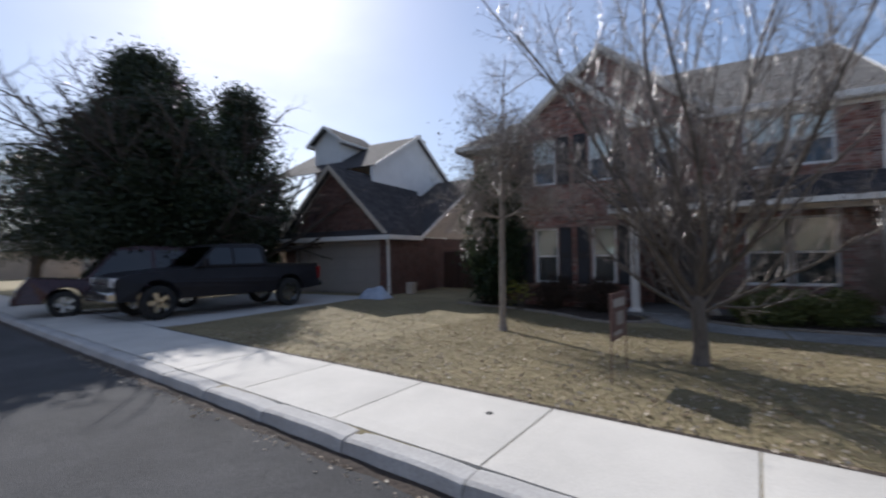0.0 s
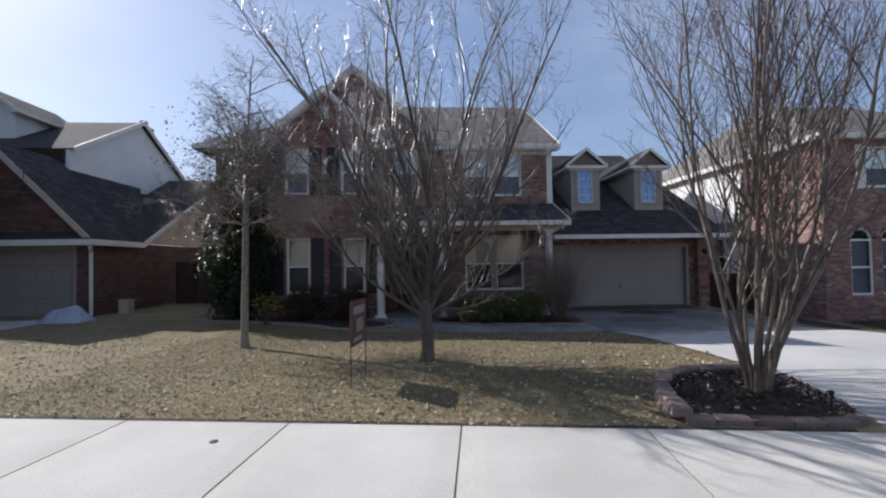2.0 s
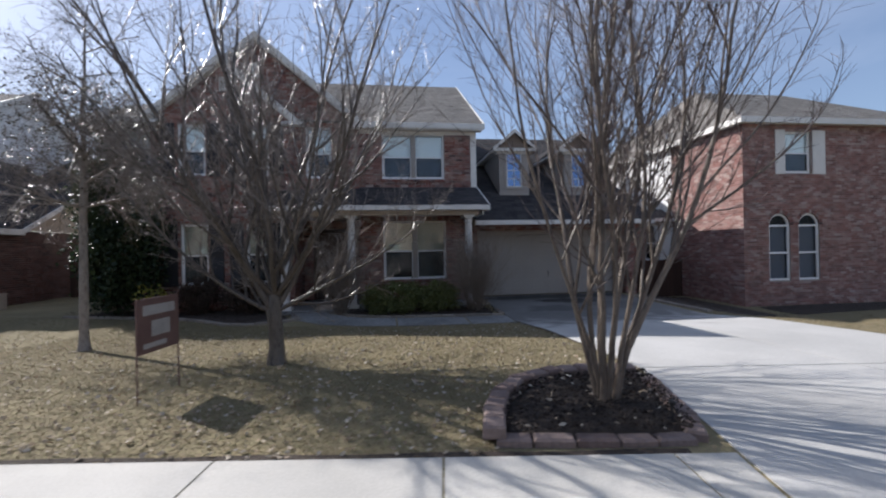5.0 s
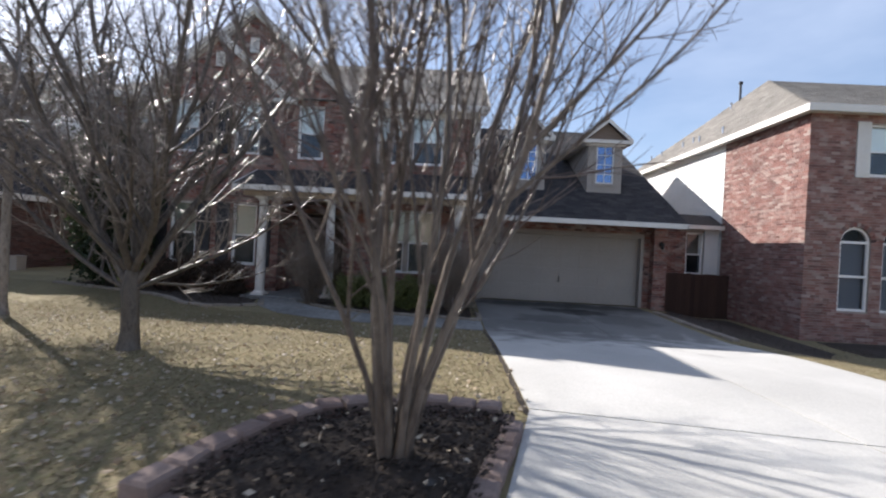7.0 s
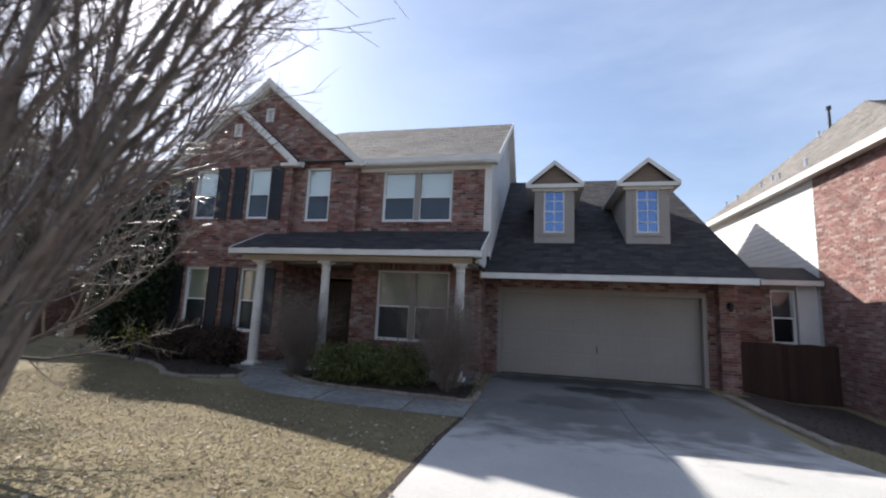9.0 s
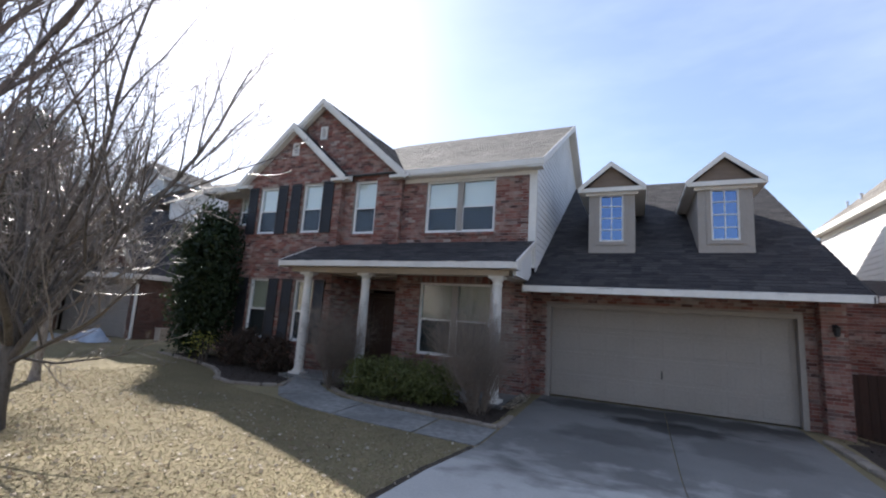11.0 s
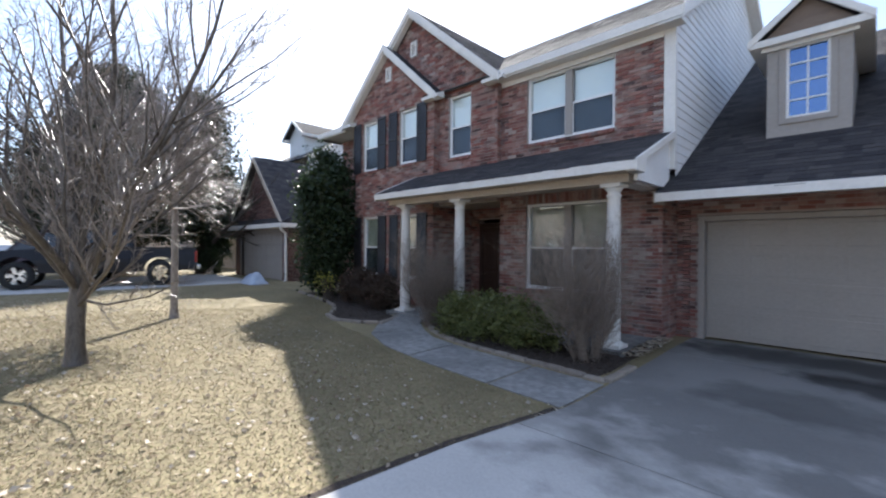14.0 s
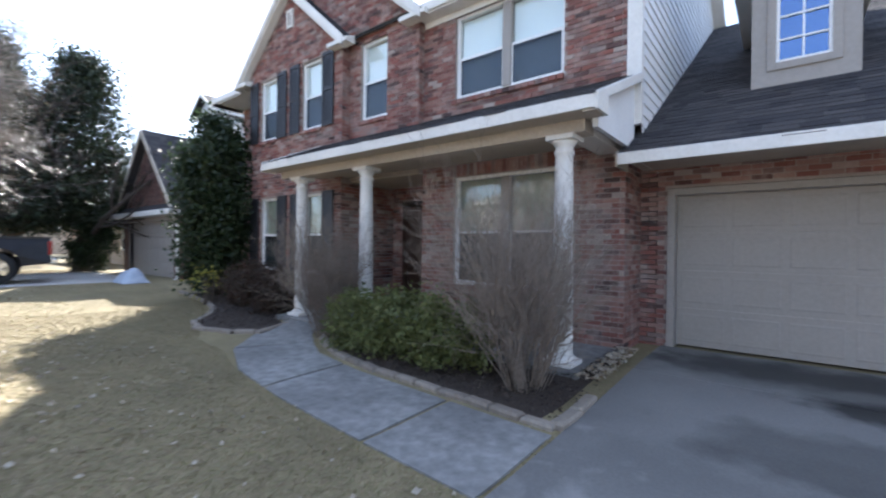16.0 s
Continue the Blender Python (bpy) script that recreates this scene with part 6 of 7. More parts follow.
def twig_shrub(name, label, at, radius, height, seed, stems, twig):
    """A leafless upright shrub: a fan of fine branching stems."""
    r = random.Random(seed)
    sh = thing(name, label, "shrub", at=(*at, gz(*at)))
    sp = dict(steps=[8, 5, 3], bend=[0.2, 0.24, 0.25], lift=[0.05, 0.07, 0.05], taper=[0.25, 0.35, 0.5], count=[11, 7, 0], angle=[(18, 48), (20, 55)], ratio=[(0.28, 0.5), (0.25, 0.5)], thin=0.0)
    sp["from"] = [0.25, 0.15]
    for k in range(stems):
        a = r.uniform(0, 2 * math.pi)
        q = r.random() ** 0.5
        lean = 0.36 * q * radius / 0.6
        g = Geo()
        grow(g, g, r, (0.2 * radius * q * math.cos(a), 0.2 * radius * q * math.sin(a), -0.03), Vector((lean * math.cos(a), lean * math.sin(a), 1)).normalized(), height * r.uniform(0.62, 1.02), r.uniform(0.005, 0.011), 0, sp)
        part("stem", g, twig, sh)
    return sh


twig_shrub("bare_shrub", "leafless grey upright shrub beside porch column", (-0.72, -2.86), 0.82, 2.05, 41, 88, M_SHRUBTWIG)
twig_shrub("bare_shrub", "leafless grey upright shrub near the porch steps", (-4.25, -2.62), 0.62, 1.85, 42, 66, M_SHRUBTWIG)
leafy_shrub("hedge", "low clipped green boxwood hedge in front of porch", (-2.45, -2.78), (1.22, 0.42), 0.78, 43, 17000, 0.032, M_HEDGE, 0.02, 4.0, 210, 0.075)
leafy_shrub("holly", "tall dark evergreen holly at the house corner", (-10.0, -1.75), (0.82, 0.75), 4.5, 44, 24000, 0.062, M_HOLLY, 0.05, 2.3, 120, 0.2)
leafy_shrub("low_shrub", "dark russet low shrub in the mulched bed", (-6.75, -2.1), (0.62, 0.5), 0.85, 45, 5200, 0.035, M_RUSSET, 0.02, 2.4, 60, 0.09)
leafy_shrub("low_shrub", "dark russet low shrub in the mulched bed", (-8.0, -1.9), (0.6, 0.45), 0.95, 46, 5200, 0.035, M_RUSSET, 0.02, 2.4, 60, 0.09)
leafy_shrub("yellow_shrub", "small yellow-leaved shrub under the holly", (-8.95, -2.35), (0.35, 0.3), 0.9, 47, 130, 0.05, M_YELLOWLEAF, 0.1, 2.2, 40, 0.1)
leafy_shrub("far_shrub", "dark shrub beside the neighbour's garage", (-21.4, -1.75), (1.1, 0.8), 2.0, 48, 8000, 0.06, M_HOLLY, 0.02, 2.4, 60, 0.12)

# mulched beds
def flat_bed(name, outline, label, lift=0.03):
    n = len(outline)
    cx, cy = sum(p[0] for p in outline) / n, sum(p[1] for p in outline) / n
    g = Geo()
    for t in (1.0, 0.8, 0.6, 0.4, 0.2):
        for x, y in outline:
            px, py = cx + (x - cx) * t, cy + (y - cy) * t
            g.v.append((px, py, gz(px, py) + (lift if t < 1 else -0.03) + 0.03 * (1 - t) + 0.008 * math.sin(px * 13) * math.cos(py * 11)))
    g.v.append((cx, cy, gz(cx, cy) + lift + 0.035))
    for k in range(4):
        g.f += [(k * n + i, k * n + (i + 1) % n, (k + 1) * n + (i + 1) % n, (k + 1) * n + i) for i in range(n)]
    g.f += [(4 * n + i, 4 * n + (i + 1) % n, 5 * n) for i in range(n)]
    bed = solid(name, g, M_MULCH, label, "flower bed", kind="structure", smooth=True)
    return bed


def chips_in(outline, n, seed, lift, parent, size=0.017, material=None):
    q = np.random.default_rng(seed)
    xs, ys = [p[0] for p in outline], [p[1] for p in outline]
    pts = []
    while len(pts) < n:
        x, y = q.uniform(min(xs), max(xs)), q.uniform(min(ys), max(ys))
        inside, j = False, len(outline) - 1
        for i in range(len(outline)):
            if (ys[i] > y) != (ys[j] > y) and x < (xs[j] - xs[i]) * (y - ys[i]) / (ys[j] - ys[i]) + xs[i]:
                inside = not inside
            j = i
        if inside:
            pts.append((x, y, gz(x, y) + lift + 0.035 + q.uniform(0, 0.02)))
    stuffed(part("chips", leaves(pts, size, q, 0.7, 2.2), material or M_CHIP, parent))


def ring_bed(cx, cy, rx, ry, n=24):
    return [(cx + rx * math.cos(2 * math.pi * i / n), cy + ry * math.sin(2 * math.pi * i / n)) for i in range(n)]


bed_m = [(-0.24, -9.72), (-0.8, -9.62), (-1.25, -9.64), (-1.7, -9.85), (-2.02, -10.25), (-2.2, -10.7), (-2.27, -11.02), (-1.75, -11.12), (-1.2, -11.2), (-0.80, -11.25), (-0.60, -10.9), (-0.42, -10.3)]
b = flat_bed("mulch_bed", bed_m, "dark mulched bed round the crape myrtle", 0.05)
chips_in(bed_m, 3600, 61, 0.06, b, 0.017)
chips_in(bed_m, 70, 62, 0.07, b, 0.026, M_LITTER)
bed_l = [(-11.2, -2.1), (-10.2, -2.2), (-9.1, -2.3), (-8.2, -2.55), (-7.5, -2.95), (-6.9, -3.45), (-6.3, -3.6), (-5.6, -3.4), (-5.25, -3.1), (-5.5, -2.45), (-5.9, -2.36), (-6.17, -2.3), (-6.17, -1.3), (-9.0, -1.3), (-11.2, -1.0)]
b = flat_bed("mulch_bed", bed_l, "dark mulched bed along the house front", 0.03)
chips_in(bed_l, 2200, 63, 0.05, b)
bed_r = [(-0.13, -3.5), (-1.1, -3.42), (-2.4, -3.33), (-3.3, -3.16), (-3.95, -2.86), (-4.4, -2.5), (-4.4, -2.36), (-0.43, -2.36), (-0.43, -1.0), (-0.15, -1.0)]
b = flat_bed("mulch_bed", bed_r, "dark mulched bed between path and porch", 0.03)
chips_in(bed_r, 2200, 64, 0.05, b)
chips_in([(-0.40, -2.4), (-0.14, -2.4), (-0.14, -1.0), (-0.40, -1.0)], 300, 65, 0.05, b, 0.03, M_LITTER)

# Dark ground cover added beside the neighbour's wall; its colour also carries the shade.
for strip, lab in (([(5.0, -4.1), (5.8, -4.35), (7.3, -4.2), (7.92, -3.8), (7.92, 0.5), (6.9, 0.5), (5.55, 0.5), (5.52, -0.3), (5.0, -0.8)], "dark added ground cover in the shade between driveway and neighbour's wall"),
                   ([(7.95, -3.8), (9.5, -3.6), (11.5, -3.5), (14.5, -3.4), (14.5, -2.26), (11.5, -2.26), (9.5, -2.26), (7.95, -2.26)], "dark added ground cover under the neighbour's arched windows")):
    b = flat_bed("mulch_bed", strip, lab, 0.02)
    chips_in(strip, 700, 66, 0.03, b)


def stone_row(points, size, name, label, material, courses=1, seed=1, lean=0.0):
    """Edging: single stones set end to end along a line of points."""
    r = random.Random(seed)
    top = thing(name, label, "edging")
    for c in range(courses):
        pts = [Vector((p[0], p[1], 0)) for p in points]
        i, carry = 0, (size[0] / 2 if c else 0.0)
        total = sum((b - a).length for a, b in zip(pts, pts[1:]))
        s = carry
        while s < total - size[0] * 0.4:
            ln = size[0] * r.uniform(0.9, 1.12)
            acc, m = 0.0, s + ln / 2
            for a, b in zip(pts, pts[1:]):
                d = (b - a).length
                if acc + d >= m:
                    break
                acc += d
            t = min(1, (m - acc) / d)
            p = a.lerp(b, t)
            ang = math.atan2(b.y - a.y, b.x - a.x)
            w, h = size[1] * r.uniform(0.92, 1.08), size[2] * r.uniform(0.93, 1.06)
            g = Geo()
            g.block((-ln / 2 + 0.008, -w / 2, 0), (ln - 0.016, r.uniform(-0.01, 0.01), 0), (r.uniform(-0.008, 0.008), w, 0), (0, 0, h), 0.018)
            ob = part("stone", g, material, top)
            ob.matrix_world = Matrix.Translation((p.x, p.y, gz(p.x, p.y) - 0.03 + c * size[2])) @ Matrix.Rotation(ang + r.uniform(-0.05, 0.05), 4, "Z") @ Matrix.Rotation(r.uniform(-0.03, 0.03), 4, "X")
            s += ln
    return top


stone_row([bed_m[i] for i in (0, 1, 2, 3, 4, 5, 6)], (0.22, 0.17, 0.09), "stone_edging", "two courses of reddish retaining blocks round bed", M_STONE, 2, 71)
stone_row([bed_m[i] for i in (6, 7, 8, 9)], (0.30, 0.13, 0.09), "stone_edging", "reddish edging blocks along the pavement", M_STONE, 1, 72)
stone_row([bed_m[i] for i in (9, 10, 11, 0)], (0.22, 0.15, 0.10), "stone_edging", "reddish edging blocks along the driveway", M_STONE, 1, 73)
stone_row(bed_l[:10], (0.30, 0.11, 0.09), "stone_edging", "tan curved stone edging of the front bed", M_EDGING, 1, 74)
stone_row(bed_r[:6], (0.30, 0.11, 0.08), "stone_edging", "tan stone edging along the garden path", M_EDGING, 1, 75)
stone_row([bed_r[0], (-0.13, -2.6)], (0.4, 0.12, 0.09), "stone_edging", "tan stone edging along the driveway", M_EDGING, 1, 76)
stone_row([(4.86, -1.1), (4.95, -2.4), (5.05, -4.2)], (0.34, 0.16, 0.09), "stone_edging", "tan stones beside the driveway", M_EDGING, 1, 77)


# ---- vehicles ----
def wheel(parent, x, y, rad, width, rim_m):
    w = new("wheel")
    w.parent = parent
    w.location = (x, y, rad)
    g = Geo()
    n = 28
    prof = [(rad * 0.62, -width / 2), (rad * 0.93, -width / 2), (rad, -width * 0.36), (rad, width * 0.36), (rad * 0.93, width / 2), (rad * 0.62, width / 2)]
    for r_, yy in prof:
        for j in range(n):
            t = 2 * math.pi * j / n
            g.v.append((r_ * math.cos(t), yy, r_ * math.sin(t)))
    g.f = [(i * n + j, i * n + (j + 1) % n, (i + 1) * n + (j + 1) % n, (i + 1) * n + j) for i in range(5) for j in range(n)]
    part("tyre", g, M_RUBBER, w, smooth=True)
    g = Geo()
    for sg in (-1, 1):
        yy = sg * width * 0.42
        for k in range(5):
            a = 2 * math.pi * k / 5
            c, s = math.cos(a), math.sin(a)
            for q in (0,):
                px, pz = -s * 0.055, c * 0.055
                g.prism([(c * 0.05 + px, yy, s * 0.05 + pz), (c * rad * 0.6 + px * 0.8, yy, s * rad * 0.6 + pz * 0.8), (c * rad * 0.6 - px * 0.8, yy, s * rad * 0.6 - pz * 0.8), (c * 0.05 - px, yy, s * 0.05 - pz)], (0, -sg * 0.04, 0))
    for j in range(n):
        a, b = 2 * math.pi * j / n, 2 * math.pi * (j + 1) / n
        k = rad * 0.62
        g.add([(k * math.cos(a), -width / 2, k * math.sin(a)), (k * math.cos(b), -width / 2, k * math.sin(b)), (k * math.cos(b), width / 2, k * math.sin(b)), (k * math.cos(a), width / 2, k * math.sin(a))], [(0, 1, 2, 3)])
    part("rim", g, rim_m, w)


def arch_cut(xa, xb, z, cx, rad):
    """The lower outline of a car's side from xa to xb with a wheel arch."""
    pts = [(cx - rad, z)]
    for i in range(1, 10):
        t = math.pi * i / 10
        pts.append((cx - rad * math.cos(t), z + rad * 0.98 * math.sin(t)))
    pts.append((cx + rad, z))
    return pts


def body_shell(g, outline, half, tuck=0.0, ztop=1.0):
    """A car side outline (x, z) spread to the car's width, drawn in towards the top."""
    n = len(outline)
    L = [(x, -half + tuck * max(0, z - ztop), z) for x, z in outline]
    R = [(x, half - tuck * max(0, z - ztop), z) for x, z in outline]
    g.add(L + R, [tuple(range(n)), tuple(range(2 * n - 1, n - 1, -1))] + [(i, i + n, (i + 1) % n + n, (i + 1) % n) for i in range(n)])


def pickup(at, turn, label):
    car = thing("pickup_truck", label, "truck")
    car.matrix_world = Matrix.Translation((*at, gz(*at) + 0.02)) @ Matrix.Rotation(turn, 4, "Z") @ Matrix.Diagonal((1.02, 1.03, 1.10, 1))
    fw, rw, wr = 1.85, -1.78, 0.40
    low = [(2.75, 0.50)] + [(2.72, 0.48)] + arch_cut(0, 0, 0.46, fw, 0.48)[::-1] + arch_cut(0, 0, 0.46, rw, 0.48)[::-1] + [(-2.85, 0.52)]
    up = [(-2.88, 0.6), (-2.86, 1.18), (-1.02, 1.20), (0.98, 1.20), (1.25, 1.18), (2.35, 1.10), (2.68, 1.02), (2.78, 0.9)]
    g = Geo()
    body_shell(g, low + up, 0.97, 0.25, 0.8)
    part("body", g, M_TRUCK, car, bevel=0.03)
    g = Geo()
    body_shell(g, [(1.02, 1.19), (0.42, 1.72), (0.25, 1.79), (-0.80, 1.80), (-0.98, 1.72), (-1.06, 1.19)], 0.93, 0.30, 1.2)
    part("cab", g, M_TRUCK, car, bevel=0.03)
    for sg in (-1, 1):
        for xa, xb, xc, xd in ((0.86, 0.40, 0.0, 0.0), (-0.08, -0.08, -0.86, -0.90)):
            g = Geo()
            yy = lambda z: sg * (0.93 - 0.30 * (z - 1.2) + 0.006)
            q = [(xa, yy(1.26), 1.26), (xb, yy(1.68), 1.68), (xc, yy(1.68), 1.68), (xd, yy(1.26), 1.26)]
            part("side_window", g.prism(q, (0, -sg * 0.004, 0)), M_CARGLASS, car)
        part("mirror", Geo().box(0.72, 0.84, sg * 1.06 - 0.1, sg * 1.06 + 0.1, 1.22, 1.42), M_TRUCK, car, bevel=0.02)
        part("headlight", Geo().box(2.66, 2.79, sg * 0.74 - 0.17, sg * 0.74 + 0.17, 0.80, 1.0), M_LAMPCLEAR, car, "clear headlight", bevel=0.02)
        part("tail_light", Geo().box(-2.895, -2.82, sg * 0.87 - 0.09, sg * 0.87 + 0.09, 0.75, 1.12), M_LAMPRED, car, "red tail light", bevel=0.01)
        part("bed_rail", Geo().box(-2.86, -1.06, sg * 0.84 - 0.06, sg * 0.84 + 0.06, 1.17, 1.23), M_BLACK, car)
        for x in (fw, rw):
            wheel(car, x, sg * 0.84, wr, 0.25, M_CHROME)
    g = Geo().prism([(1.0, -0.82, 1.24), (1.0, 0.82, 1.24), (0.47, 0.72, 1.70), (0.47, -0.72, 1.70)], (0.012, 0, 0.012))
    part("windscreen", g, M_CARGLASS, car)
    part("rear_window", Geo().prism([(-1.065, -0.7, 1.3), (-1.065, 0.7, 1.3), (-0.995, 0.62, 1.7), (-0.995, -0.62, 1.7)], (-0.012, 0, 0)), M_CARGLASS, car)
    part("front_bumper", Geo().box(2.62, 2.90, -0.95, 0.95, 0.48, 0.70), M_CHROME, car, "chrome front bumper", bevel=0.04)
    part("rear_bumper", Geo().box(-3.02, -2.86, -0.92, 0.92, 0.50, 0.66), M_CHROME, car, "chrome rear bumper", bevel=0.03)
    gr = part("grille", Geo().box(2.70, 2.82, -0.56, 0.56, 0.74, 1.0), M_BLACK, car, bevel=0.02)
    part("grille_bar", Geo().box(2.81, 2.84, -0.55, 0.55, 0.85, 0.90).box(2.81, 2.84, -0.03, 0.03, 0.75, 0.99), M_CHROME, gr)
    return car


def wagon(name, at, turn, label, paint, L=2.4, H=1.78, hood=1.1):
    car = thing(name, label, "car")
    car.matrix_world = Matrix.Translation((*at, max(0.0, gz(*at)) + 0.02)) @ Matrix.Rotation(turn, 4, "Z")
    fw, rw, wr = L * 0.6, -L * 0.58, 0.36
    low = [(L, 0.42)] + arch_cut(0, 0, 0.40, fw, 0.43)[::-1] + arch_cut(0, 0, 0.40, rw, 0.43)[::-1] + [(-L, 0.45)]
    up = [(-L, 0.95), (L * 0.42, 1.02), (L * 0.9, hood - 0.15), (L, 0.75)]
    g = Geo()
    body_shell(g, low + up, 0.9, 0.25, 0.7)
    part("body", g, paint, car, bevel=0.03)
    g = Geo()
    body_shell(g, [(L * 0.44, 1.0), (L * 0.12, H - 0.06), (-L * 0.1, H), (-L * 0.86, H - 0.03), (-L * 0.985, 0.94)], 0.86, 0.28, 1.0)
    part("cabin", g, paint, car, bevel=0.03)
    for sg in (-1, 1):
        yy = lambda z: sg * (0.86 - 0.28 * (z - 1.0) + 0.006)
        for xa, xb, xc, xd in ((0.37, 0.13, -0.22, -0.22), (-0.26, -0.26, -0.56, -0.58), (-0.60, -0.60, -0.82, -0.90)):
            q = [(L * xa, yy(1.06), 1.06), (L * xb, yy(H - 0.15), H - 0.15), (L * xc, yy(H - 0.15), H - 0.15), (L * xd, yy(1.06), 1.06)]
            part("side_window", Geo().prism(q, (0, -sg * 0.004, 0)), M_CARGLASS, car)
        part("headlight", Geo().box(L - 0.12, L + 0.01, sg * 0.66 - 0.16, sg * 0.66 + 0.16, 0.62, 0.78), M_LAMPCLEAR, car, bevel=0.02)
        part("tail_light", Geo().box(-L - 0.01, -L + 0.08, sg * 0.78 - 0.08, sg * 0.78 + 0.08, 0.65, 0.95), M_LAMPRED, car, bevel=0.01)
        for x in (fw, rw):
            wheel(car, x, sg * 0.78, wr, 0.22, M_CHROME)
    g = Geo().prism([(L * 0.435, -0.76, 1.06), (L * 0.435, 0.76, 1.06), (L * 0.15, 0.66, H - 0.1), (L * 0.15, -0.66, H - 0.1)], (0.012, 0, 0.012))
    part("windscreen", g, M_CARGLASS, car)
    part("front_bumper", Geo().box(L - 0.1, L + 0.09, -0.88, 0.88, 0.40, 0.60), paint, car, bevel=0.04)
    part("rear_bumper", Geo().box(-L - 0.08, -L + 0.1, -0.88, 0.88, 0.42, 0.62), paint, car, bevel=0.04)
    return car


pickup((-17.0, -6.7), math.atan2(-0.985, -0.17), "dark charcoal crew-cab pickup truck parked on the driveway")
wagon("car", (-19.8, -7.85), math.atan2(-0.95, -0.3), "dark maroon sport utility vehicle parked beyond the truck", M_SUV, 2.45, 1.98, 1.25)
wagon("car", (-41.0, -8.5), math.atan2(0.6, -2.6), "silver car parked down the street", M_SILVER, 2.2, 1.45, 0.98)

# ---- small things ----
sign = thing("yard_sign", "maroon and white yard sign on thin metal stakes", "sign", at=(-5.42, -9.32, gz(-5.42, -9.32)))
sign.rotation_euler = (0, 0, radians(81))
part("board", Geo().box(-0.31, 0.31, -0.012, 0.012, 0.48, 1.02), M_SIGNBOARD, sign, bevel=0.003)
for z0, z1, x0, x1 in ((0.86, 0.96, -0.24, 0.24), (0.64, 0.80, -0.12, 0.16), (0.53, 0.58, -0.24, 0.10)):
    for sg in (-1, 1):
        part("print_bar", Geo().box(x0, x1, min(sg * 0.013, sg * 0.015), max(sg * 0.013, sg * 0.015), z0, z1), M_SIGNWHITE, sign)
part("frame", Geo().box(-0.318, -0.31, -0.006, 0.006, -0.1, 1.03).box(0.31, 0.318, -0.006, 0.006, -0.1, 1.03).box(-0.31, 0.31, -0.006, 0.006, 1.021, 1.03), M_SIGNBOARD, sign)

light = thing("path_light", "small black solar path light beside driveway", "lamp", at=(-0.86, -11.06, gz(-0.86, -11.06)))
part("stake", Geo().tube([(0, 0, -0.05), (0, 0, 0.22)], [0.009, 0.009], 8), M_BLACK, light)
part("cap", Geo().lathe((0, 0, 0.2), [(0.014, 0), (0.02, 0.015), (0.03, 0.035), (0.012, 0.05)], 12), M_BLACK, light)

q = Geo()
for i in range(9):
    for j in range(6):
        x, y = -0.55 + 1.1 * i / 8, -0.35 + 0.7 * j / 5
        edge = min(i, 8 - i, 2) / 2 * min(j, 5 - j, 2) / 2
        q.v.append((x, y, 0.40 * edge ** 0.5 + 0.05 * math.sin(7 * x + 5 * y) * edge))
q.f = [(j + i * 6, j + (i + 1) * 6, j + 1 + (i + 1) * 6, j + 1 + i * 6) for i in range(8) for j in range(5)]
sheet = solid("tarpaulin", q, M_BLUEBAG, "small pile under a pale blue sheet by the garage", "tarpaulin", smooth=True)
sheet.location = (-14.45, -2.3, gz(-14.45, -2.3) + 0.015)
ac = thing("utility_box", "pale metal utility box by the brick wall", "box", at=(-14.3, -0.1, gz(-14.3, -0.1)))
part("body", Geo().box(-0.16, 0.16, -0.16, 0.16, -0.02, 0.42), M_TAN, ac, bevel=0.02)
part("lid", Geo().box(-0.18, 0.18, -0.18, 0.18, 0.42, 0.45), M_TAN, ac, bevel=0.01)

solid("bolt_cap", Geo().lathe((-6.37, -11.12, 0.145), [(0.035, 0), (0.035, 0.006), (0.01, 0.008)], 14), M_BLACK, "small dark metal cap in the pavement", "cap")

# ---- grass, litter and the countable pieces of walls and roofs ----
def lawn_mask(x, y):
    d = off_kerb(x, y)
    keep = (d > 1.37) & ~((x > -0.06) & (x < 4.72) & (y > -12)) & ~((x > -21.2) & (x < -15.0) & (y > -9.5)) & (y < -1.3)
    keep &= ~((x > -11.3) & (x < -0.1) & (y > np.interp(x, [-11.3, -9, -7.5, -6.3, -5.6, -4.6, -3.6, -2.45, -1.1, 0], [-2.1, -2.3, -2.95, -3.6, -3.9, -4.0, -4.3, -4.47, -4.6, -4.68])))
    keep &= ~((x > np.interp(y, [-11.3, -10.7, -10.2, -9.85, -9.6, -9.55], [-2.3, -2.22, -2.0, -1.7, -1.1, 0.5])) & (y < -9.55) & (x < 0.2))
    return keep & ~((np.abs(x - 4.85) < 0.35) & (y > -4.3))


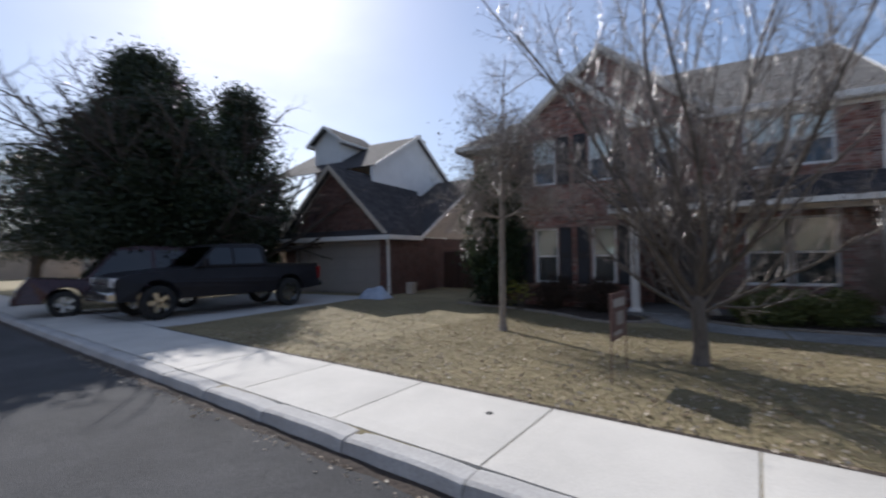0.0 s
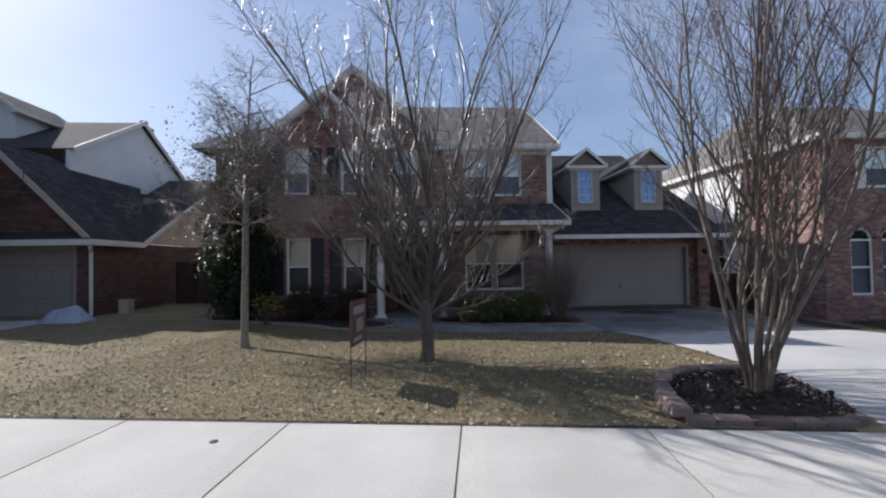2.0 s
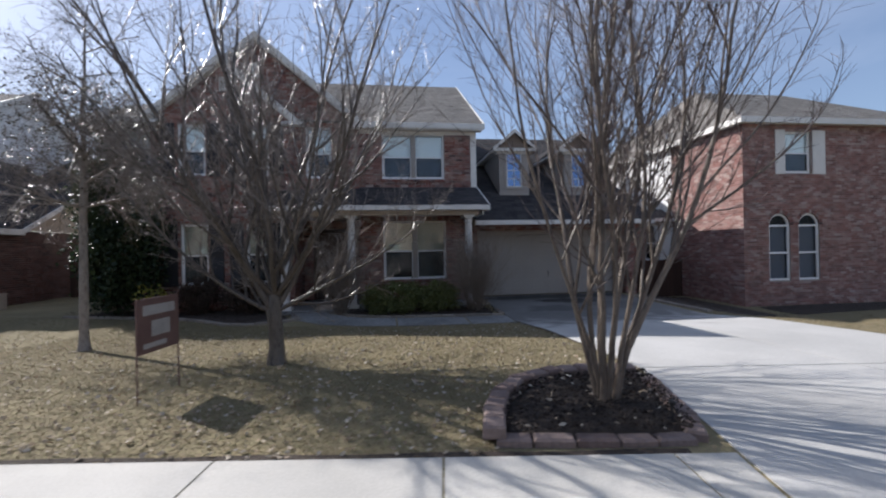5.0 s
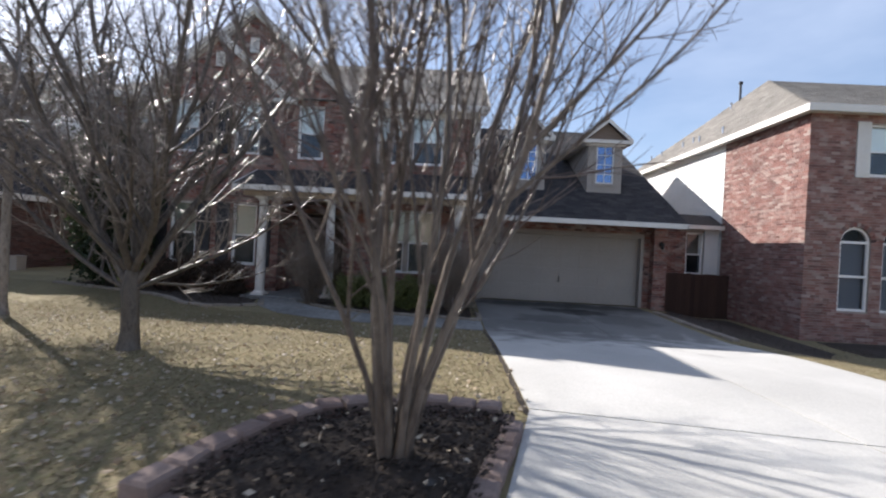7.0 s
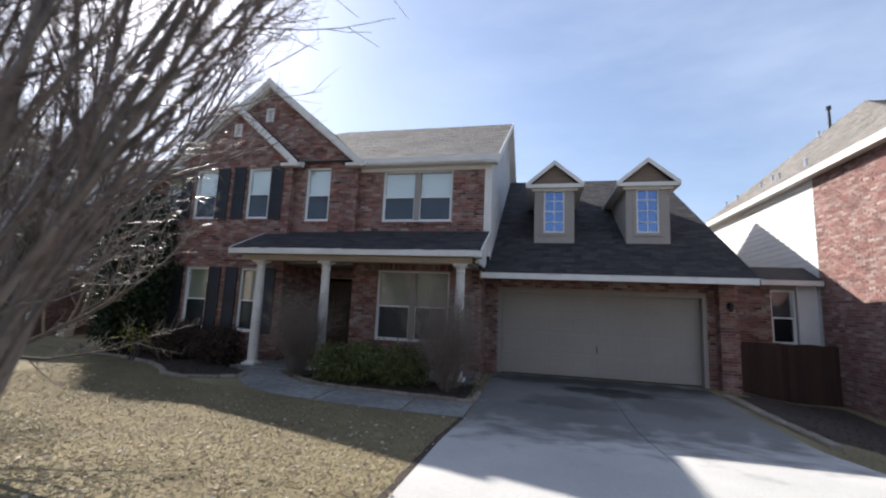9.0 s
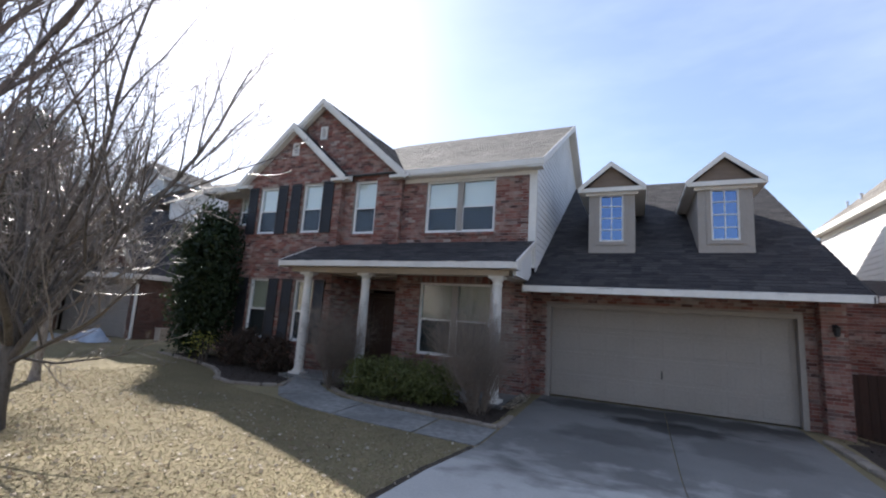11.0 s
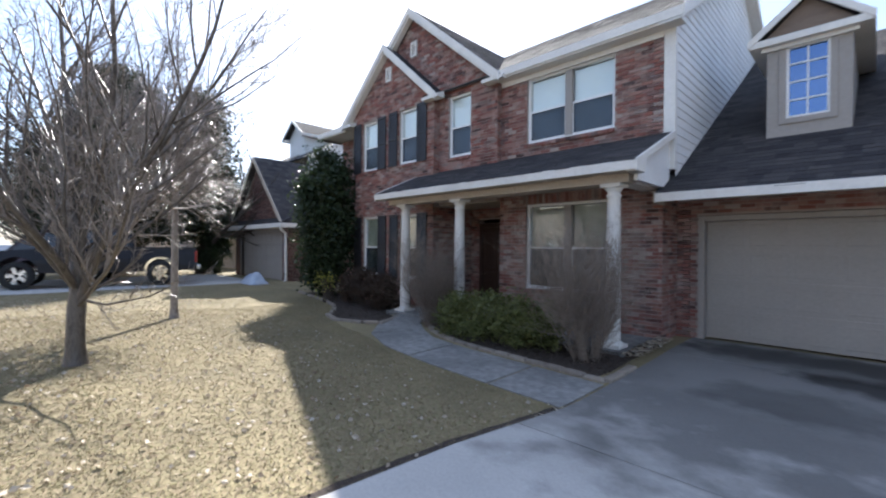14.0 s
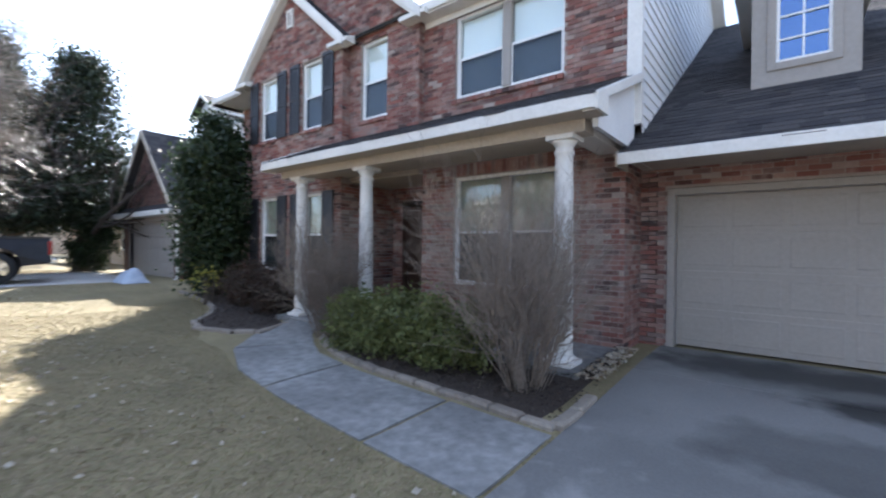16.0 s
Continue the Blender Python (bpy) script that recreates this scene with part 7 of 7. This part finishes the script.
def blades(n, x0, x1, y0, y1, height, seed, green=None):
    q = np.random.default_rng(seed)
    x, y = q.uniform(x0, x1, n), q.uniform(y0, y1, n)
    k = lawn_mask(x, y)
    x, y = x[k], y[k]
    if green is not None:
        k = green(x, y, q)
        x, y = x[k], y[k]
    n = len(x)
    z = ground_z(x, y)
    a, h = q.uniform(0, 2 * np.pi, n), height * q.uniform(0.5, 1.4, n)
    w = 0.006 + 0.004 * q.random(n)
    lx, ly = q.normal(0, 2.4, n) * h, q.normal(0, 2.4, n) * h
    v = np.stack([np.stack([x - w * np.cos(a), y - w * np.sin(a), z - 0.004], 1), np.stack([x + w * np.cos(a), y + w * np.sin(a), z - 0.004], 1), np.stack([x + lx, y + ly, z + 0.6 * h + 0.004], 1)], 1).reshape(-1, 3)
    g = Geo()
    g.v, g.f = v.tolist(), np.arange(3 * n).reshape(n, 3).tolist()
    return g


def patch(x, y, q):
    f = np.sin(x * 1.1 + 1.0) * np.sin(y * 1.3 + 0.4 * x) + 0.5 * np.sin(x * 3.1 - y * 2.3)
    near_tree = np.exp(-((x + 4.9) ** 2 + (y + 8.4) ** 2) / 1.6) * 0.7 + np.exp(-((x + 9.0) ** 2 + (y + 4.5) ** 2) / 5.0) * 0.7
    return 0.35 * f + near_tree + q.normal(0, 1.6, len(x)) > 0.95


solid("grass", blades(210000, -9.5, 0, -11.2, -2.2, 0.014, 81), M_GRASS, "short dormant tan lawn grass", "grass", kind="stuff")
solid("grass", blades(90000, -24, -9.5, -11.5, -2.0, 0.022, 82), M_GRASS, "short dormant tan lawn grass", "grass", kind="stuff")
solid("grass", blades(40000, 4.7, 14, -12, -2.5, 0.03, 83), M_GRASS, "short dormant tan lawn grass", "grass", kind="stuff")
solid("grass", blades(70000, -13, 0, -11.0, -2.2, 0.015, 84, patch), M_GREENGRASS, "greener tufts among the dormant lawn", "grass", kind="stuff")
q = np.random.default_rng(91)
x, y = q.uniform(-13, 0, 8500), q.uniform(-11.4, -4.5, 8500)
k = lawn_mask(x, y) & (q.random(8500) < np.interp(y, [-11, -8, -4.5], [1.0, 0.55, 0.12]))
x, y = x[k], y[k]
solid("leaf_litter", leaves(np.stack([x, y, ground_z(x, y) + 0.022], 1), 0.033, q, 0.9, 1.5), M_LITTER, "scattered pale dry leaves on the lawn", "leaves", kind="stuff")
x = q.uniform(-14, -4.2, 260)
s = (x - P0[0]) / EX
d = -0.33 - np.abs(q.normal(0, 0.09, 260))
pts = [(*street(a, b), 0.012) for a, b in zip(s, d)]
solid("leaf_litter", leaves(np.array(pts), 0.024, q, 0.8, 1.5), M_LITTER, "dry leaves gathered along the kerb", "leaves", kind="stuff")

for z, ya, yb in SIDING_ROWS:
    g = Geo().add([(-0.193, ya, z), (-0.193, yb, z), (-0.207, yb, z + 0.16), (-0.207, ya, z + 0.16), (-0.215, ya, z), (-0.215, yb, z)], [(0, 1, 2, 3), (1, 0, 4, 5)])
    part("siding_board", g, M_SIDING, gable_side)
for corner, u, v, w in SINGLE_BRICKS:
    part("brick", Geo().block((0, 0, 0), u, v, w, 0.003), M_BRICK_ONE, wall).location = corner
for verts in SINGLE_TABS:
    o = verts[0]
    part("shingle", Geo().add([p - o for p in verts], [(4, 5, 6, 7), (0, 1, 5, 4), (1, 2, 6, 5), (3, 0, 4, 7)]), M_SHINGLE_ONE, garage_roof).location = o
